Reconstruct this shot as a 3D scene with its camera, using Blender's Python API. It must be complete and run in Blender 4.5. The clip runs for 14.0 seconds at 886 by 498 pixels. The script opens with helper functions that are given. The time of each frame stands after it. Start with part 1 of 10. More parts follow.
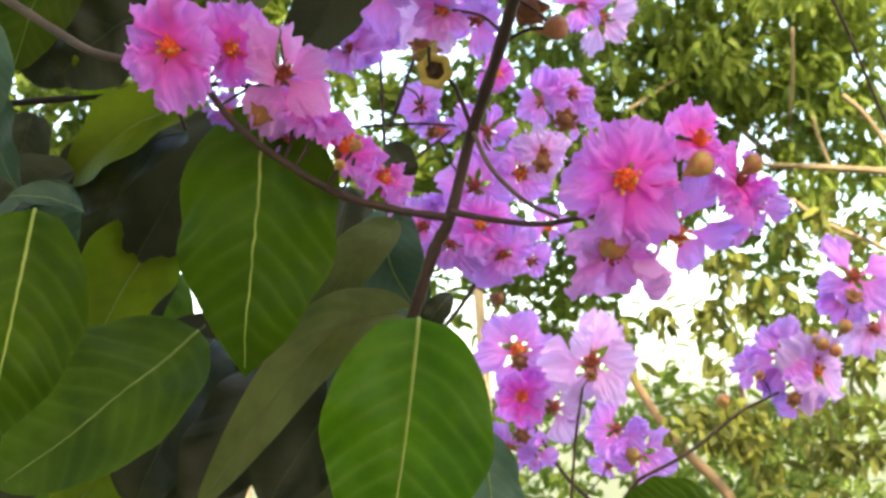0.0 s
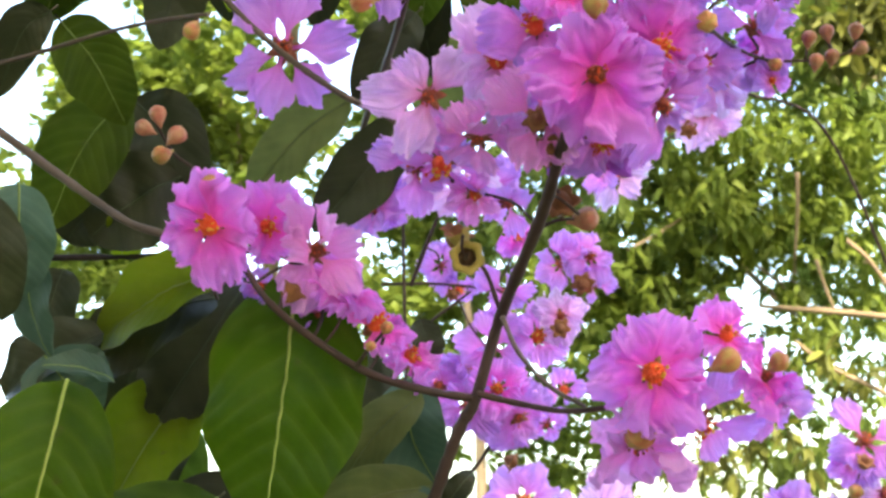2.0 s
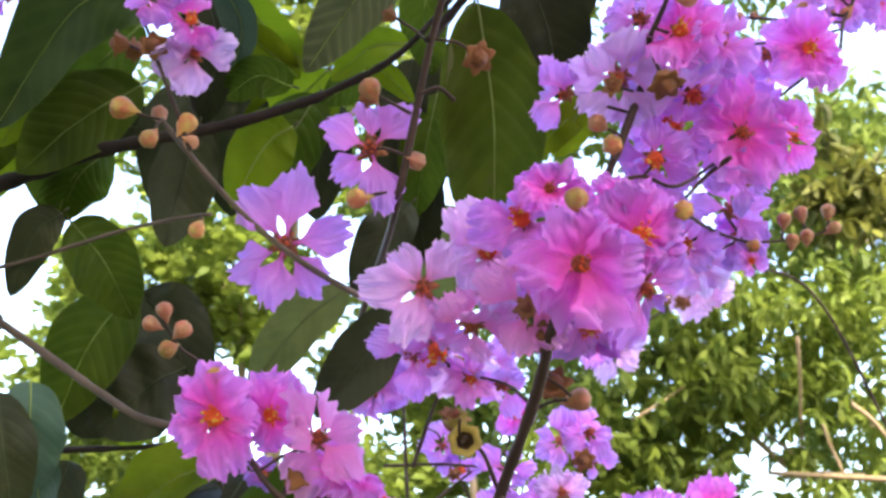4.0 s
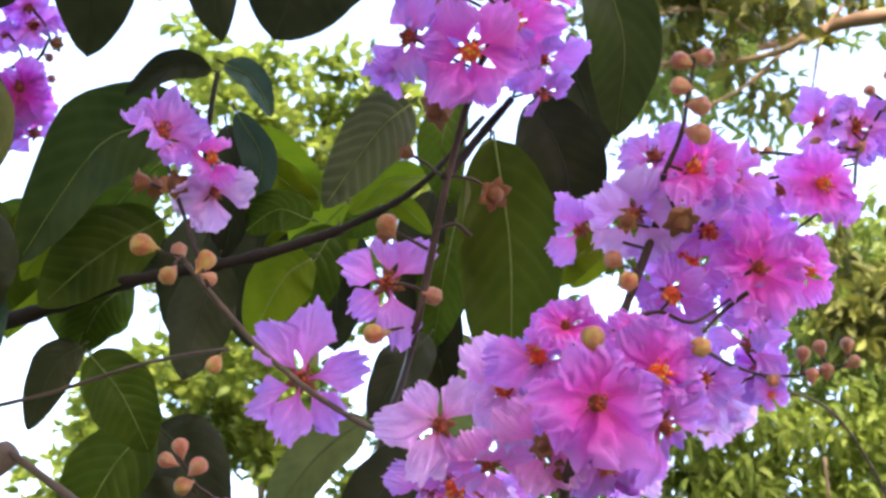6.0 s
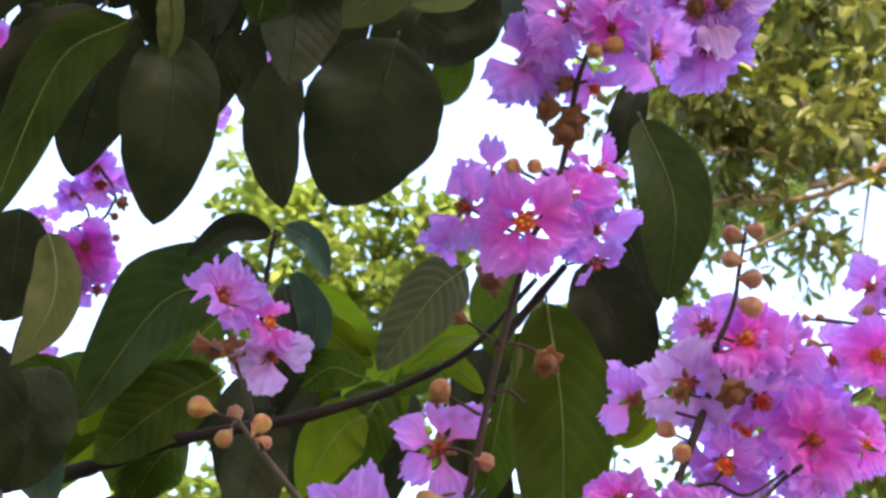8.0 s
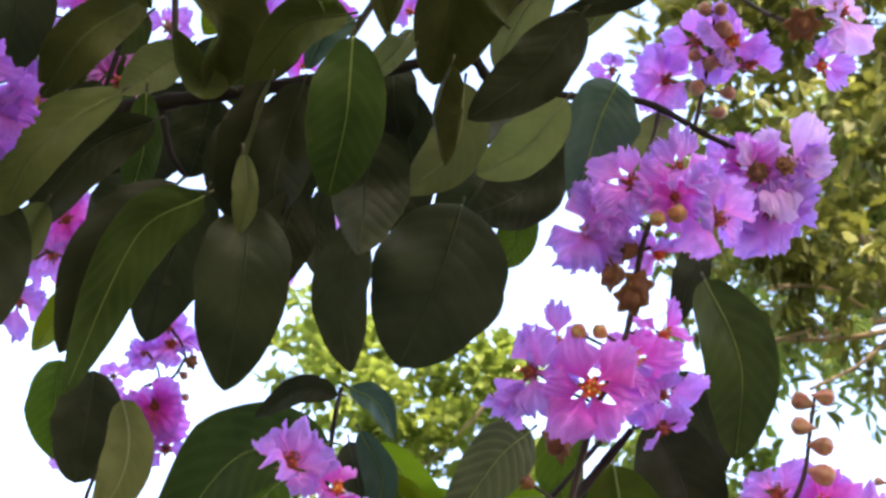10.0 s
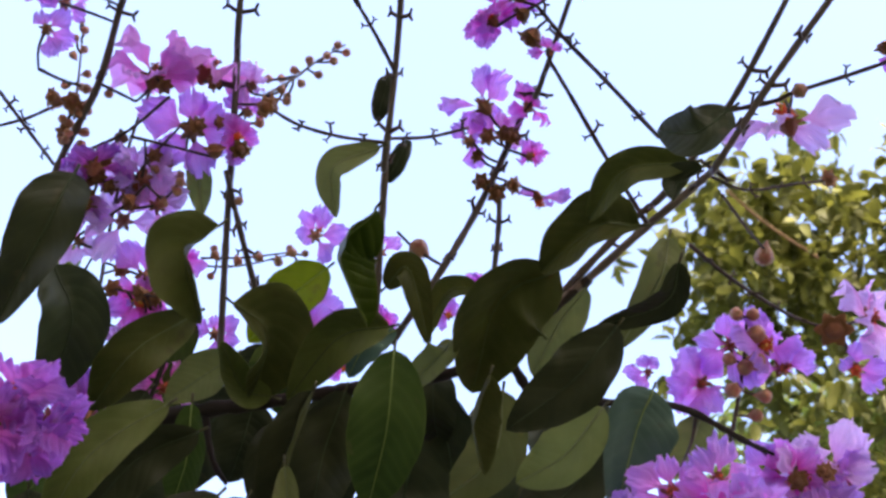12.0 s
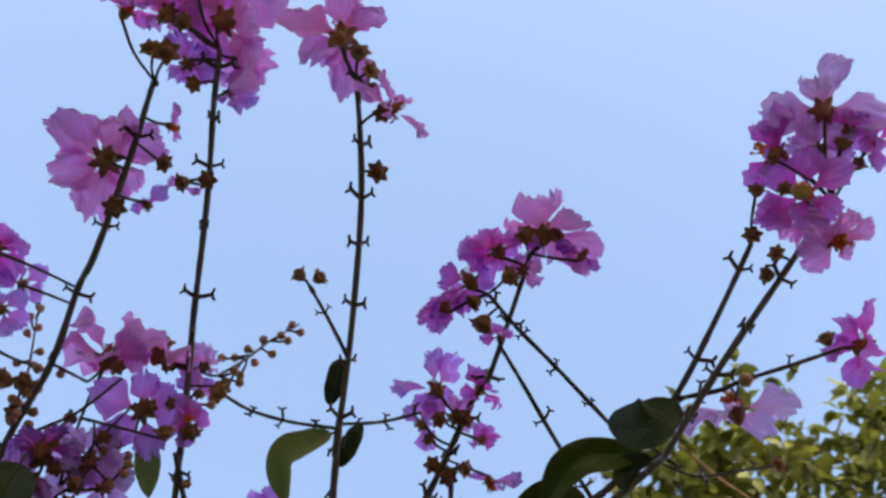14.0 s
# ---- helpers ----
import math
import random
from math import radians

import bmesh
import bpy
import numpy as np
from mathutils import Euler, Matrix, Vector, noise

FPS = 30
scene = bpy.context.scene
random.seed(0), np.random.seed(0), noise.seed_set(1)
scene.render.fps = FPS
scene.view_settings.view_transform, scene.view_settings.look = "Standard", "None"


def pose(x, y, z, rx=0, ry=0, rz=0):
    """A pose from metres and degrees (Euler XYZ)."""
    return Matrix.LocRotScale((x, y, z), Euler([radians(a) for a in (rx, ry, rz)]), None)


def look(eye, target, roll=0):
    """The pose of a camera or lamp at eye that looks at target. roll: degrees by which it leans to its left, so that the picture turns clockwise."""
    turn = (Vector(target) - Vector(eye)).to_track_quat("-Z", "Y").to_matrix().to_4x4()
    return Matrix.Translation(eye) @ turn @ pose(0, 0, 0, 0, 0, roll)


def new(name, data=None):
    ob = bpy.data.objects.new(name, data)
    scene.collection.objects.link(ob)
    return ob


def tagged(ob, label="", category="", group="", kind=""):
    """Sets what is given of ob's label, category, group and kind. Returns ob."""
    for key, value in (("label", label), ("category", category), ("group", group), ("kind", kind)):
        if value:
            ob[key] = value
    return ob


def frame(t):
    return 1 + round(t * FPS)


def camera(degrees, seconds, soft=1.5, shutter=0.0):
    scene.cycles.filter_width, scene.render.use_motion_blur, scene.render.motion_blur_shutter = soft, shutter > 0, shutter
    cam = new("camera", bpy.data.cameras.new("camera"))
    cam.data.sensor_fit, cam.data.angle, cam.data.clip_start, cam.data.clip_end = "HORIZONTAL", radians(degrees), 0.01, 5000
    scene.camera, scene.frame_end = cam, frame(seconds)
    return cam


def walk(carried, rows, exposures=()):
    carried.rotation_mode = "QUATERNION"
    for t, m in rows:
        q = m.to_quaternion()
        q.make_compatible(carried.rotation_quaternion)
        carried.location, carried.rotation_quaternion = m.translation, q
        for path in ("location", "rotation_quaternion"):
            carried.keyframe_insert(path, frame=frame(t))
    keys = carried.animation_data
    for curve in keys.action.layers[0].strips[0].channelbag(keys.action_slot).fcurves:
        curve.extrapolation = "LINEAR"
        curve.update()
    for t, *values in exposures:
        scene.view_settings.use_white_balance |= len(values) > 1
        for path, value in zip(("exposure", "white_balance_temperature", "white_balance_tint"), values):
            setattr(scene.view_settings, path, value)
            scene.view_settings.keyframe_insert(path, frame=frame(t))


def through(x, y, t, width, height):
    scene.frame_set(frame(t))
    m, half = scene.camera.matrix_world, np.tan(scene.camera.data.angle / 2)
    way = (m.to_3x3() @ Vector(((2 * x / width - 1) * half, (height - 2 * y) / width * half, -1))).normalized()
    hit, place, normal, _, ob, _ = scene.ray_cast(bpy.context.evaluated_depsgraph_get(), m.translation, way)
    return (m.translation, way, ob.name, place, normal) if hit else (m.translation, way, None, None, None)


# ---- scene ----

# ---------------------------------------------------------------- camera
cam = camera(39.0, 14.0, soft=2.8)
cam.data.dof.use_dof, cam.data.dof.focus_distance, cam.data.dof.aperture_fstop = True, 0.68, 30.0
PATH = [
    (0, (0, 0, 1.5), (0, 1.9805, 1.7784), -1.91),
    (0.5, (-0.01, 0, 1.504), (0.0107, 1.9729, 1.8319), -1.34),
    (1, (-0.014, -0.002, 1.507), (-0.0058, 1.9625, 1.881), -2.06),
    (1.5, (-0.008, -0.01, 1.509), (0.0015, 1.9452, 1.9294), -1.93),
    (2, (-0.013, -0.014, 1.527), (-0.0123, 1.9292, 2.0002), 0.03),
    (2.5, (-0.003, -0.013, 1.511), (-0.0163, 1.897, 2.1046), -3.01),
    (3, (-0.012, -0.024, 1.522), (-0.004, 1.8715, 2.1608), -2.16),
    (3.2, (-0.014, -0.028, 1.524), (-0.0153, 1.8617, 2.1792), -1.64),
    (5.3, (-0.001, -0.046, 1.53), (0.0116, 1.7648, 2.3797), -1.87),
    (5.5, (-0.002, -0.042, 1.535), (0.0165, 1.7638, 2.3952), -1.85),
    (6, (-0.007, -0.044, 1.534), (-0.0344, 1.7382, 2.4416), -1.36),
    (6.5, (-0.004, -0.049, 1.541), (-0.0302, 1.7062, 2.499), -0.90),
    (7, (-0.003, -0.051, 1.537), (-0.0498, 1.6923, 2.5156), -0.88),
    (7.5, (-0.009, -0.051, 1.546), (-0.0804, 1.6601, 2.5796), -0.04),
    (8, (-0.009, -0.061, 1.545), (-0.1079, 1.6125, 2.6348), 0.53),
    (8.2, (-0.012, -0.062, 1.549), (-0.1341, 1.6, 2.6554), 1.13),
    (10.3, (-0.012, -0.079, 1.556), (-0.209, 1.4136, 2.8725), 2.68),
    (10.5, (-0.013, -0.08, 1.558), (-0.2197, 1.3737, 2.9157), 3.03),
    (11, (-0.014, -0.085, 1.559), (-0.2393, 1.3062, 2.9777), 3.72),
    (11.5, (-0.013, -0.092, 1.559), (-0.2457, 1.2224, 3.0488), 4.25),
    (12, (-0.012, -0.098, 1.56), (-0.2336, 1.1316, 3.1216), 4.61),
    (12.5, (-0.009, -0.102, 1.563), (-0.1628, 1.0498, 3.1908), 2.67),
    (13, (-0.01, -0.106, 1.564), (-0.1462, 0.9754, 3.241), 2.56),
    (13.5, (-0.011, -0.111, 1.566), (-0.1533, 0.8972, 3.2868), 3.22),
    (14, (-0.01, -0.118, 1.567), (-0.1312, 0.7903, 3.3449), 2.86),
]
walk(cam, [(t, look(eye, target, roll)) for t, eye, target, roll in PATH], exposures=[(0, 1.96, 7700, 3), (3.2, 2.20, 6950, 6), (5.3, 2.15, 6750, 18), (8.2, 1.98, 6850, 16), (11.0, 2.05, 6950, 17), (12.0, 1.65, 6650, 22), (12.5, 1.36, 6450, 19), (13.0, 1.14, 6400, 12), (13.5, 1.06, 6850, 9), (14.0, 0.76, 6850, 9)])
SKY, SUN, SUN_TURN, SUN_HIGH = 0.30, 3.8, 165, 40

# ---------------------------------------------------------------- light
world = bpy.data.worlds.new("sky")
scene.world = world
world.use_nodes = True
wn = world.node_tree.nodes
sky = wn.new("ShaderNodeTexSky")
sky.sky_type = "NISHITA"
sky.sun_disc = False
sky.sun_elevation, sky.sun_rotation = radians(SUN_HIGH), radians(SUN_TURN)
sky.air_density, sky.dust_density, sky.ozone_density = 1.0, 3.5, 1.0
wn["Background"].inputs["Strength"].default_value = SKY
world.node_tree.links.new(sky.outputs["Color"], wn["Background"].inputs["Color"])
sun_data = bpy.data.lights.new("sun", "SUN")
sun_data.energy, sun_data.angle, sun_data.color = SUN, radians(6), (1.0, 0.93, 0.82)
sun = new("sun", sun_data)
sun.matrix_world = look((0, 0, 20), Vector((0, 0, 20)) - 10 * Vector((math.sin(radians(SUN_TURN)) * math.cos(radians(SUN_HIGH)), math.cos(radians(SUN_TURN)) * math.cos(radians(SUN_HIGH)), math.sin(radians(SUN_HIGH)))))


# ---------------------------------------------------------------- materials
def material(name):
    m = bpy.data.materials.new(name)
    m.use_nodes = True
    t = m.node_tree
    return m, t, t.nodes["Principled BSDF"], t.nodes["Material Output"]


def node(t, kind, **inputs):
    n = t.nodes.new(kind)
    for key, value in inputs.items():
        n.inputs[key.replace("_", " ")].default_value = value
    return n


def ramp(t, fac, stops):
    n = t.nodes.new("ShaderNodeValToRGB")
    while len(n.color_ramp.elements) < len(stops):
        n.color_ramp.elements.new(0.5)
    for e, (at, c) in zip(n.color_ramp.elements, stops):
        e.position, e.color = at, (*c, 1)
    t.links.new(fac, n.inputs["Fac"])
    return n.outputs["Color"]


def mix(t, fac, a, b, kind="MIX"):
    n = t.nodes.new("ShaderNodeMix")
    n.data_type, n.blend_type = "RGBA", kind
    for socket, value in ((n.inputs[0], fac), (n.inputs[6], a), (n.inputs[7], b)):
        if isinstance(value, (int, float)):
            socket.default_value = value
        elif isinstance(value, tuple):
            socket.default_value = (*value, 1)
        else:
            t.links.new(value, socket)
    return n.outputs[2]


def maths(t, kind, a, b=0.0, c=0.0):
    n = t.nodes.new("ShaderNodeMath")
    n.operation = kind
    for socket, value in zip(n.inputs, (a, b, c)):
        if isinstance(value, (int, float)):
            socket.default_value = value
        else:
            t.links.new(value, socket)
    return n.outputs[0]


def coords(t, kind, scale):
    c = t.nodes.new("ShaderNodeTexCoord")
    m = node(t, "ShaderNodeMapping")
    m.inputs["Scale"].default_value = scale
    t.links.new(c.outputs[kind], m.inputs["Vector"])
    return m.outputs["Vector"]


def noise_tex(t, vector, scale, detail=4.0, rough=0.55):
    n = node(t, "ShaderNodeTexNoise", Scale=scale, Detail=detail, Roughness=rough)
    t.links.new(vector, n.inputs["Vector"])
    return n.outputs["Fac"]


def bump(t, bsdf, height, strength, distance):
    n = node(t, "ShaderNodeBump", Strength=strength, Distance=distance)
    t.links.new(height, n.inputs["Height"])
    t.links.new(n.outputs["Normal"], bsdf.inputs["Normal"])


def translucent(t, bsdf, out, color, amount):
    """Lets part of the light through a thin blade."""
    tr, mx = node(t, "ShaderNodeBsdfTranslucent"), node(t, "ShaderNodeMixShader", Fac=amount)
    t.links.new(color, tr.inputs["Color"])
    t.links.new(bsdf.outputs[0], mx.inputs[1])
    t.links.new(tr.outputs[0], mx.inputs[2])
    t.links.new(mx.outputs[0], out.inputs["Surface"])


def rand(t, kind="ShaderNodeObjectInfo"):
    n = t.nodes.new(kind)
    return n.outputs["Random Per Island" if kind == "ShaderNodeNewGeometry" else "Random"]


def petal_material(name, base, tip, claw):
    m, t, p, out = material(name)
    uv = t.nodes.new("ShaderNodeUVMap")
    sep = t.nodes.new("ShaderNodeSeparateXYZ")
    t.links.new(uv.outputs[0], sep.inputs[0])
    along, across = sep.outputs[0], sep.outputs[1]
    col = ramp(t, along, [(0.05, claw), (0.42, base), (0.88, tip), (1.0, tuple(min(1, c * 1.06) for c in tip))])
    veins = noise_tex(t, coords(t, "UV", (3.0, 26.0, 1)), 1.4, 3.0)
    col = mix(t, maths(t, "MULTIPLY", veins, 0.18), col, tuple(c * 0.78 for c in base))
    blotch = noise_tex(t, coords(t, "Object", (1, 1, 1)), 2.5)
    col = mix(t, maths(t, "MULTIPLY", blotch, 0.22), col, tuple(min(1, 0.35 + c * 0.7) for c in tip))
    hue = node(t, "ShaderNodeHueSaturation", Saturation=1.0, Value=1.0)
    t.links.new(maths(t, "MULTIPLY_ADD", rand(t), 0.03, 0.485), hue.inputs["Hue"])
    t.links.new(maths(t, "MULTIPLY_ADD", rand(t), 0.22, 0.88), hue.inputs["Value"])
    t.links.new(col, hue.inputs["Color"])
    t.links.new(hue.outputs[0], p.inputs["Base Color"])
    p.inputs["Roughness"].default_value = 0.62
    p.inputs["Sheen Weight"].default_value = 0.12
    crinkle = noise_tex(t, coords(t, "Object", (1, 1, 1)), 9.0, 3.0)
    bump(t, p, maths(t, "ADD", crinkle, maths(t, "MULTIPLY", veins, 0.3)), 0.45, 0.004)
    translucent(t, p, out, hue.outputs[0], 0.50)
    return m


PETALS = {
    "pink": petal_material("pink_petal", (0.90, 0.068, 0.69), (0.82, 0.30, 0.96), (0.90, 0.03, 0.35)),
    "violet": petal_material("violet_petal", (0.76, 0.20, 0.79), (0.66, 0.33, 0.95), (0.78, 0.08, 0.40)),
    "pale": petal_material("pale_petal", (0.84, 0.40, 0.86), (0.82, 0.55, 0.96), (0.78, 0.16, 0.46)),
    "deep": petal_material("purple_petal", (0.62, 0.07, 0.58), (0.50, 0.14, 0.72), (0.70, 0.05, 0.36)),
    "rose": petal_material("rose_petal", (0.92, 0.24, 0.76), (0.88, 0.40, 0.90), (0.78, 0.16, 0.32)),
}


def plain_material(name, dark, light, scale, rough=0.6, relief=0.3, spread=0.25):
    """Two colours mingled at two scales, with a fine relief and a shift from piece to piece."""
    m, t, p, out = material(name)
    v = coords(t, "Object", (1, 1, 1))
    fine, broad = noise_tex(t, v, scale, 6.0), noise_tex(t, v, scale * 0.22, 3.0)
    col = mix(t, maths(t, "MULTIPLY_ADD", broad, 0.7, maths(t, "MULTIPLY", fine, 0.3)), dark, light)
    hue = node(t, "ShaderNodeHueSaturation")
    t.links.new(maths(t, "MULTIPLY_ADD", rand(t), spread, 1 - spread / 2), hue.inputs["Value"])
    t.links.new(col, hue.inputs["Color"])
    t.links.new(hue.outputs[0], p.inputs["Base Color"])
    p.inputs["Roughness"].default_value = rough
    p.inputs["Specular IOR Level"].default_value = 0.25
    bump(t, p, fine, relief, 0.001)
    return m


TWIG = plain_material("brown_twig_bark", (0.028, 0.017, 0.015), (0.10, 0.058, 0.046), 260)
GREY_TWIG = plain_material("grey_brown_twig_bark", (0.05, 0.035, 0.028), (0.19, 0.14, 0.11), 240)
DARK_BARK = plain_material("dark_branch_bark", (0.012, 0.009, 0.008), (0.055, 0.038, 0.032), 190, rough=0.92, relief=0.9)
CALYX = plain_material("brown_calyx", (0.14, 0.05, 0.028), (0.38, 0.17, 0.065), 300, spread=0.5)
FRESH_CALYX = plain_material("yellow_green_calyx", (0.30, 0.19, 0.045), (0.50, 0.40, 0.10), 200)
RED_CALYX = plain_material("reddish_calyx", (0.16, 0.04, 0.03), (0.36, 0.12, 0.06), 300)


def bud_material(name, blush, skin):
    """A ribbed bud's skin, blushed red in patches, with a bloom of fine specks."""
    m, t, p, out = material(name)
    v = coords(t, "Object", (1, 1, 1))
    r = rand(t)
    shift = node(t, "ShaderNodeVectorMath")
    shift.operation = "ADD"
    t.links.new(v, shift.inputs[0])
    t.links.new(maths(t, "MULTIPLY", r, 40.0), shift.inputs[1])
    patch = ramp(t, noise_tex(t, shift.outputs[0], 0.9, 2.0), [(0.36, (0, 0, 0)), (0.64, (1, 1, 1))])
    col = mix(t, patch, skin, blush)
    col = mix(t, maths(t, "MULTIPLY", noise_tex(t, shift.outputs[0], 6.0, 4.0), 0.45), col, tuple(c * 0.55 for c in blush))
    hue = node(t, "ShaderNodeHueSaturation")
    t.links.new(maths(t, "MULTIPLY_ADD", r, 0.4, 0.8), hue.inputs["Value"])
    t.links.new(col, hue.inputs["Color"])
    t.links.new(hue.outputs[0], p.inputs["Base Color"])
    p.inputs["Roughness"].default_value = 0.5
    p.inputs["Specular IOR Level"].default_value = 0.3
    bump(t, p, noise_tex(t, v, 7.0, 3.0), 0.3, 0.08)
    return m


BUD = bud_material("olive_bud_skin", (0.55, 0.17, 0.09), (0.50, 0.38, 0.10))
RED_BUD = bud_material("russet_bud_skin", (0.50, 0.17, 0.11), (0.48, 0.29, 0.15))
STAMEN = plain_material("red_orange_stamens", (0.74, 0.05, 0.03), (0.86, 0.19, 0.04), 300, spread=0.3)
SPENT_STAMEN = plain_material("dull_red_brown_stamens", (0.20, 0.035, 0.025), (0.42, 0.12, 0.06), 300, spread=0.3)
ANTHER = plain_material("yellow_anthers", (0.80, 0.36, 0.03), (0.85, 0.60, 0.10), 300)
SEED_HEART = plain_material("russet_seed_heart", (0.11, 0.035, 0.020), (0.30, 0.12, 0.05), 300, spread=0.4)
DARK_HEART = plain_material("dark_seed_heart", (0.03, 0.016, 0.010), (0.10, 0.05, 0.022), 300)


def leaf_material(name, top, pale, vein, through, lines=0.12, gloss=0.16):
    m, t, p, out = material(name)
    uv = t.nodes.new("ShaderNodeUVMap")
    sep = t.nodes.new("ShaderNodeSeparateXYZ")
    t.links.new(uv.outputs[0], sep.inputs[0])
    off = maths(t, "ABSOLUTE", maths(t, "SUBTRACT", sep.outputs[1], 0.5))
    off = maths(t, "MULTIPLY", off, maths(t, "SINE", maths(t, "MULTIPLY", sep.outputs[0], math.pi)))
    rib = maths(t, "SUBTRACT", sep.outputs[0], maths(t, "MULTIPLY_ADD", maths(t, "MULTIPLY", off, off), 0.45, maths(t, "MULTIPLY", off, 0.34)))
    wave = maths(t, "PINGPONG", maths(t, "MULTIPLY", rib, 10.0), 0.5)
    line = maths(t, "SMOOTH_MIN", maths(t, "MULTIPLY", wave, 3.2), 1.0, 0.4)
    v = coords(t, "Object", (1, 1, 1))
    fine, broad = noise_tex(t, v, 420, 5.0), noise_tex(t, v, 26, 4.0)
    blotch = ramp(t, broad, [(0.36, (0, 0, 0)), (0.66, (1, 1, 1))])
    col = mix(t, blotch, top, pale)
    col = mix(t, maths(t, "MULTIPLY", maths(t, "SUBTRACT", 1.0, line), lines), col, vein)
    rim = ramp(t, maths(t, "ABSOLUTE", maths(t, "SUBTRACT", sep.outputs[1], 0.5)), [(0.462, (0, 0, 0)), (0.5, (1, 1, 1))])
    col = mix(t, maths(t, "MULTIPLY", rim, 0.35), col, vein)
    col = mix(t, maths(t, "MULTIPLY", fine, 0.22), col, tuple(c * 0.55 for c in top))
    spots = ramp(t, noise_tex(t, v, 70, 2.0), [(0.70, (0, 0, 0)), (0.76, (1, 1, 1))])
    col = mix(t, maths(t, "MULTIPLY", spots, 0.35), col, (0.09, 0.07, 0.03))
    hue = node(t, "ShaderNodeHueSaturation")
    t.links.new(maths(t, "MULTIPLY_ADD", rand(t), 0.5, 0.75), hue.inputs["Value"])
    t.links.new(maths(t, "MULTIPLY_ADD", rand(t), 0.03, 0.485), hue.inputs["Hue"])
    t.links.new(col, hue.inputs["Color"])
    t.links.new(hue.outputs[0], p.inputs["Base Color"])
    p.inputs["Roughness"].default_value = 0.40
    p.inputs["Specular IOR Level"].default_value = gloss
    bump(t, p, maths(t, "ADD", line, maths(t, "MULTIPLY", fine, 0.25)), 0.45 if lines > 0.2 else 0.14, 0.0012)
    translucent(t, p, out, hue.outputs[0], through)
    return m


LEAF = {
    "green": leaf_material("green_leaf_blade", (0.036, 0.066, 0.006), (0.080, 0.124, 0.010), (0.11, 0.155, 0.022), 0.40, 0.24, 0.14),
    "fresh": leaf_material("fresh_green_leaf_blade", (0.030, 0.088, 0.004), (0.064, 0.150, 0.006), (0.11, 0.185, 0.016), 0.34, 0.40, 0.12),
    "ribbed": leaf_material("ribbed_olive_leaf_blade", (0.070, 0.086, 0.034), (0.120, 0.138, 0.052), (0.22, 0.24, 0.10), 0.30, 0.42),
    "lime": leaf_material("yellow_green_leaf_blade", (0.105, 0.150, 0.005), (0.180, 0.225, 0.008), (0.18, 0.20, 0.03), 0.58, 0.12),
    # backlit and inner leaves: their shade is put into this darker blade colour
    "dark": leaf_material("shaded_leaf_blade", (0.022, 0.028, 0.012), (0.044, 0.050, 0.021), (0.060, 0.066, 0.030), 0.10, 0.10, 0.2),
    "moss": leaf_material("moss_green_leaf_blade", (0.080, 0.096, 0.026), (0.150, 0.166, 0.048), (0.18, 0.19, 0.07), 0.44),
    "blue": leaf_material("blue_green_leaf_blade", (0.040, 0.085, 0.055), (0.075, 0.125, 0.085), (0.11, 0.16, 0.10), 0.12),
    "deep": leaf_material("deep_green_leaf_blade", (0.026, 0.044, 0.009), (0.054, 0.078, 0.016), (0.10, 0.125, 0.03), 0.26, 0.16, 0.14),
    "olive": leaf_material("olive_leaf_underside", (0.12, 0.132, 0.036), (0.19, 0.20, 0.060), (0.18, 0.19, 0.07), 0.36),
}
MIDRIB = plain_material("pale_leaf_midrib", (0.13, 0.19, 0.04), (0.22, 0.27, 0.07), 200, spread=0.4)
BOLD_MIDRIB = plain_material("yellow_green_leaf_midrib", (0.20, 0.27, 0.05), (0.32, 0.36, 0.09), 200, spread=0.4)
OLIVE_MIDRIB = plain_material("pale_olive_leaf_midrib", (0.16, 0.17, 0.075), (0.22, 0.23, 0.11), 200, spread=0.4)
MOSS_MIDRIB = plain_material("dull_leaf_midrib", (0.07, 0.09, 0.03), (0.12, 0.14, 0.05), 200, spread=0.4)
PETIOLE = plain_material("olive_brown_petiole", (0.045, 0.042, 0.018), (0.09, 0.08, 0.035), 200)
# midrib copy darkened to go with the shade-coloured blades
SHADED_MIDRIB = plain_material("shaded_leaf_midrib", (0.030, 0.042, 0.018), (0.050, 0.065, 0.028), 200, spread=0.4)


# ---------------------------------------------------------------- builders
def mesh_from(name, verts, faces, mats, uvs=None, slots=None):
    me = bpy.data.meshes.new(name)
    me.from_pydata([tuple(v) for v in verts], [], faces)
    for m in mats:
        me.materials.append(m)
    if slots is not None:
        me.polygons.foreach_set("material_index", slots)
    if uvs is not None:
        layer = me.uv_layers.new(name="UVMap")
        for loop in me.loops:
            layer.data[loop.index].uv = uvs[loop.vertex_index]
    me.polygons.foreach_set("use_smooth", [True] * len(me.polygons))
    me.update()
    return me


def part(name, me, parent, m=None, label=""):
    """One mesh object under a thing or a part, at the pose m of the world."""
    ob = new(name, me)
    ob.parent = parent
    m = m if m is not None else Matrix.Identity(4)
    up = Matrix.Identity(4)
    while parent is not None:
        up = parent.matrix_basis @ up
        parent = parent.parent
    ob.matrix_basis = up.inverted() @ m
    return tagged(ob, label)


def thing(name, base, label, category, group=""):
    ob = new(name)
    ob.empty_display_size = 0.02
    ob.matrix_basis = Matrix.Translation(base)
    return tagged(ob, label, category, group)


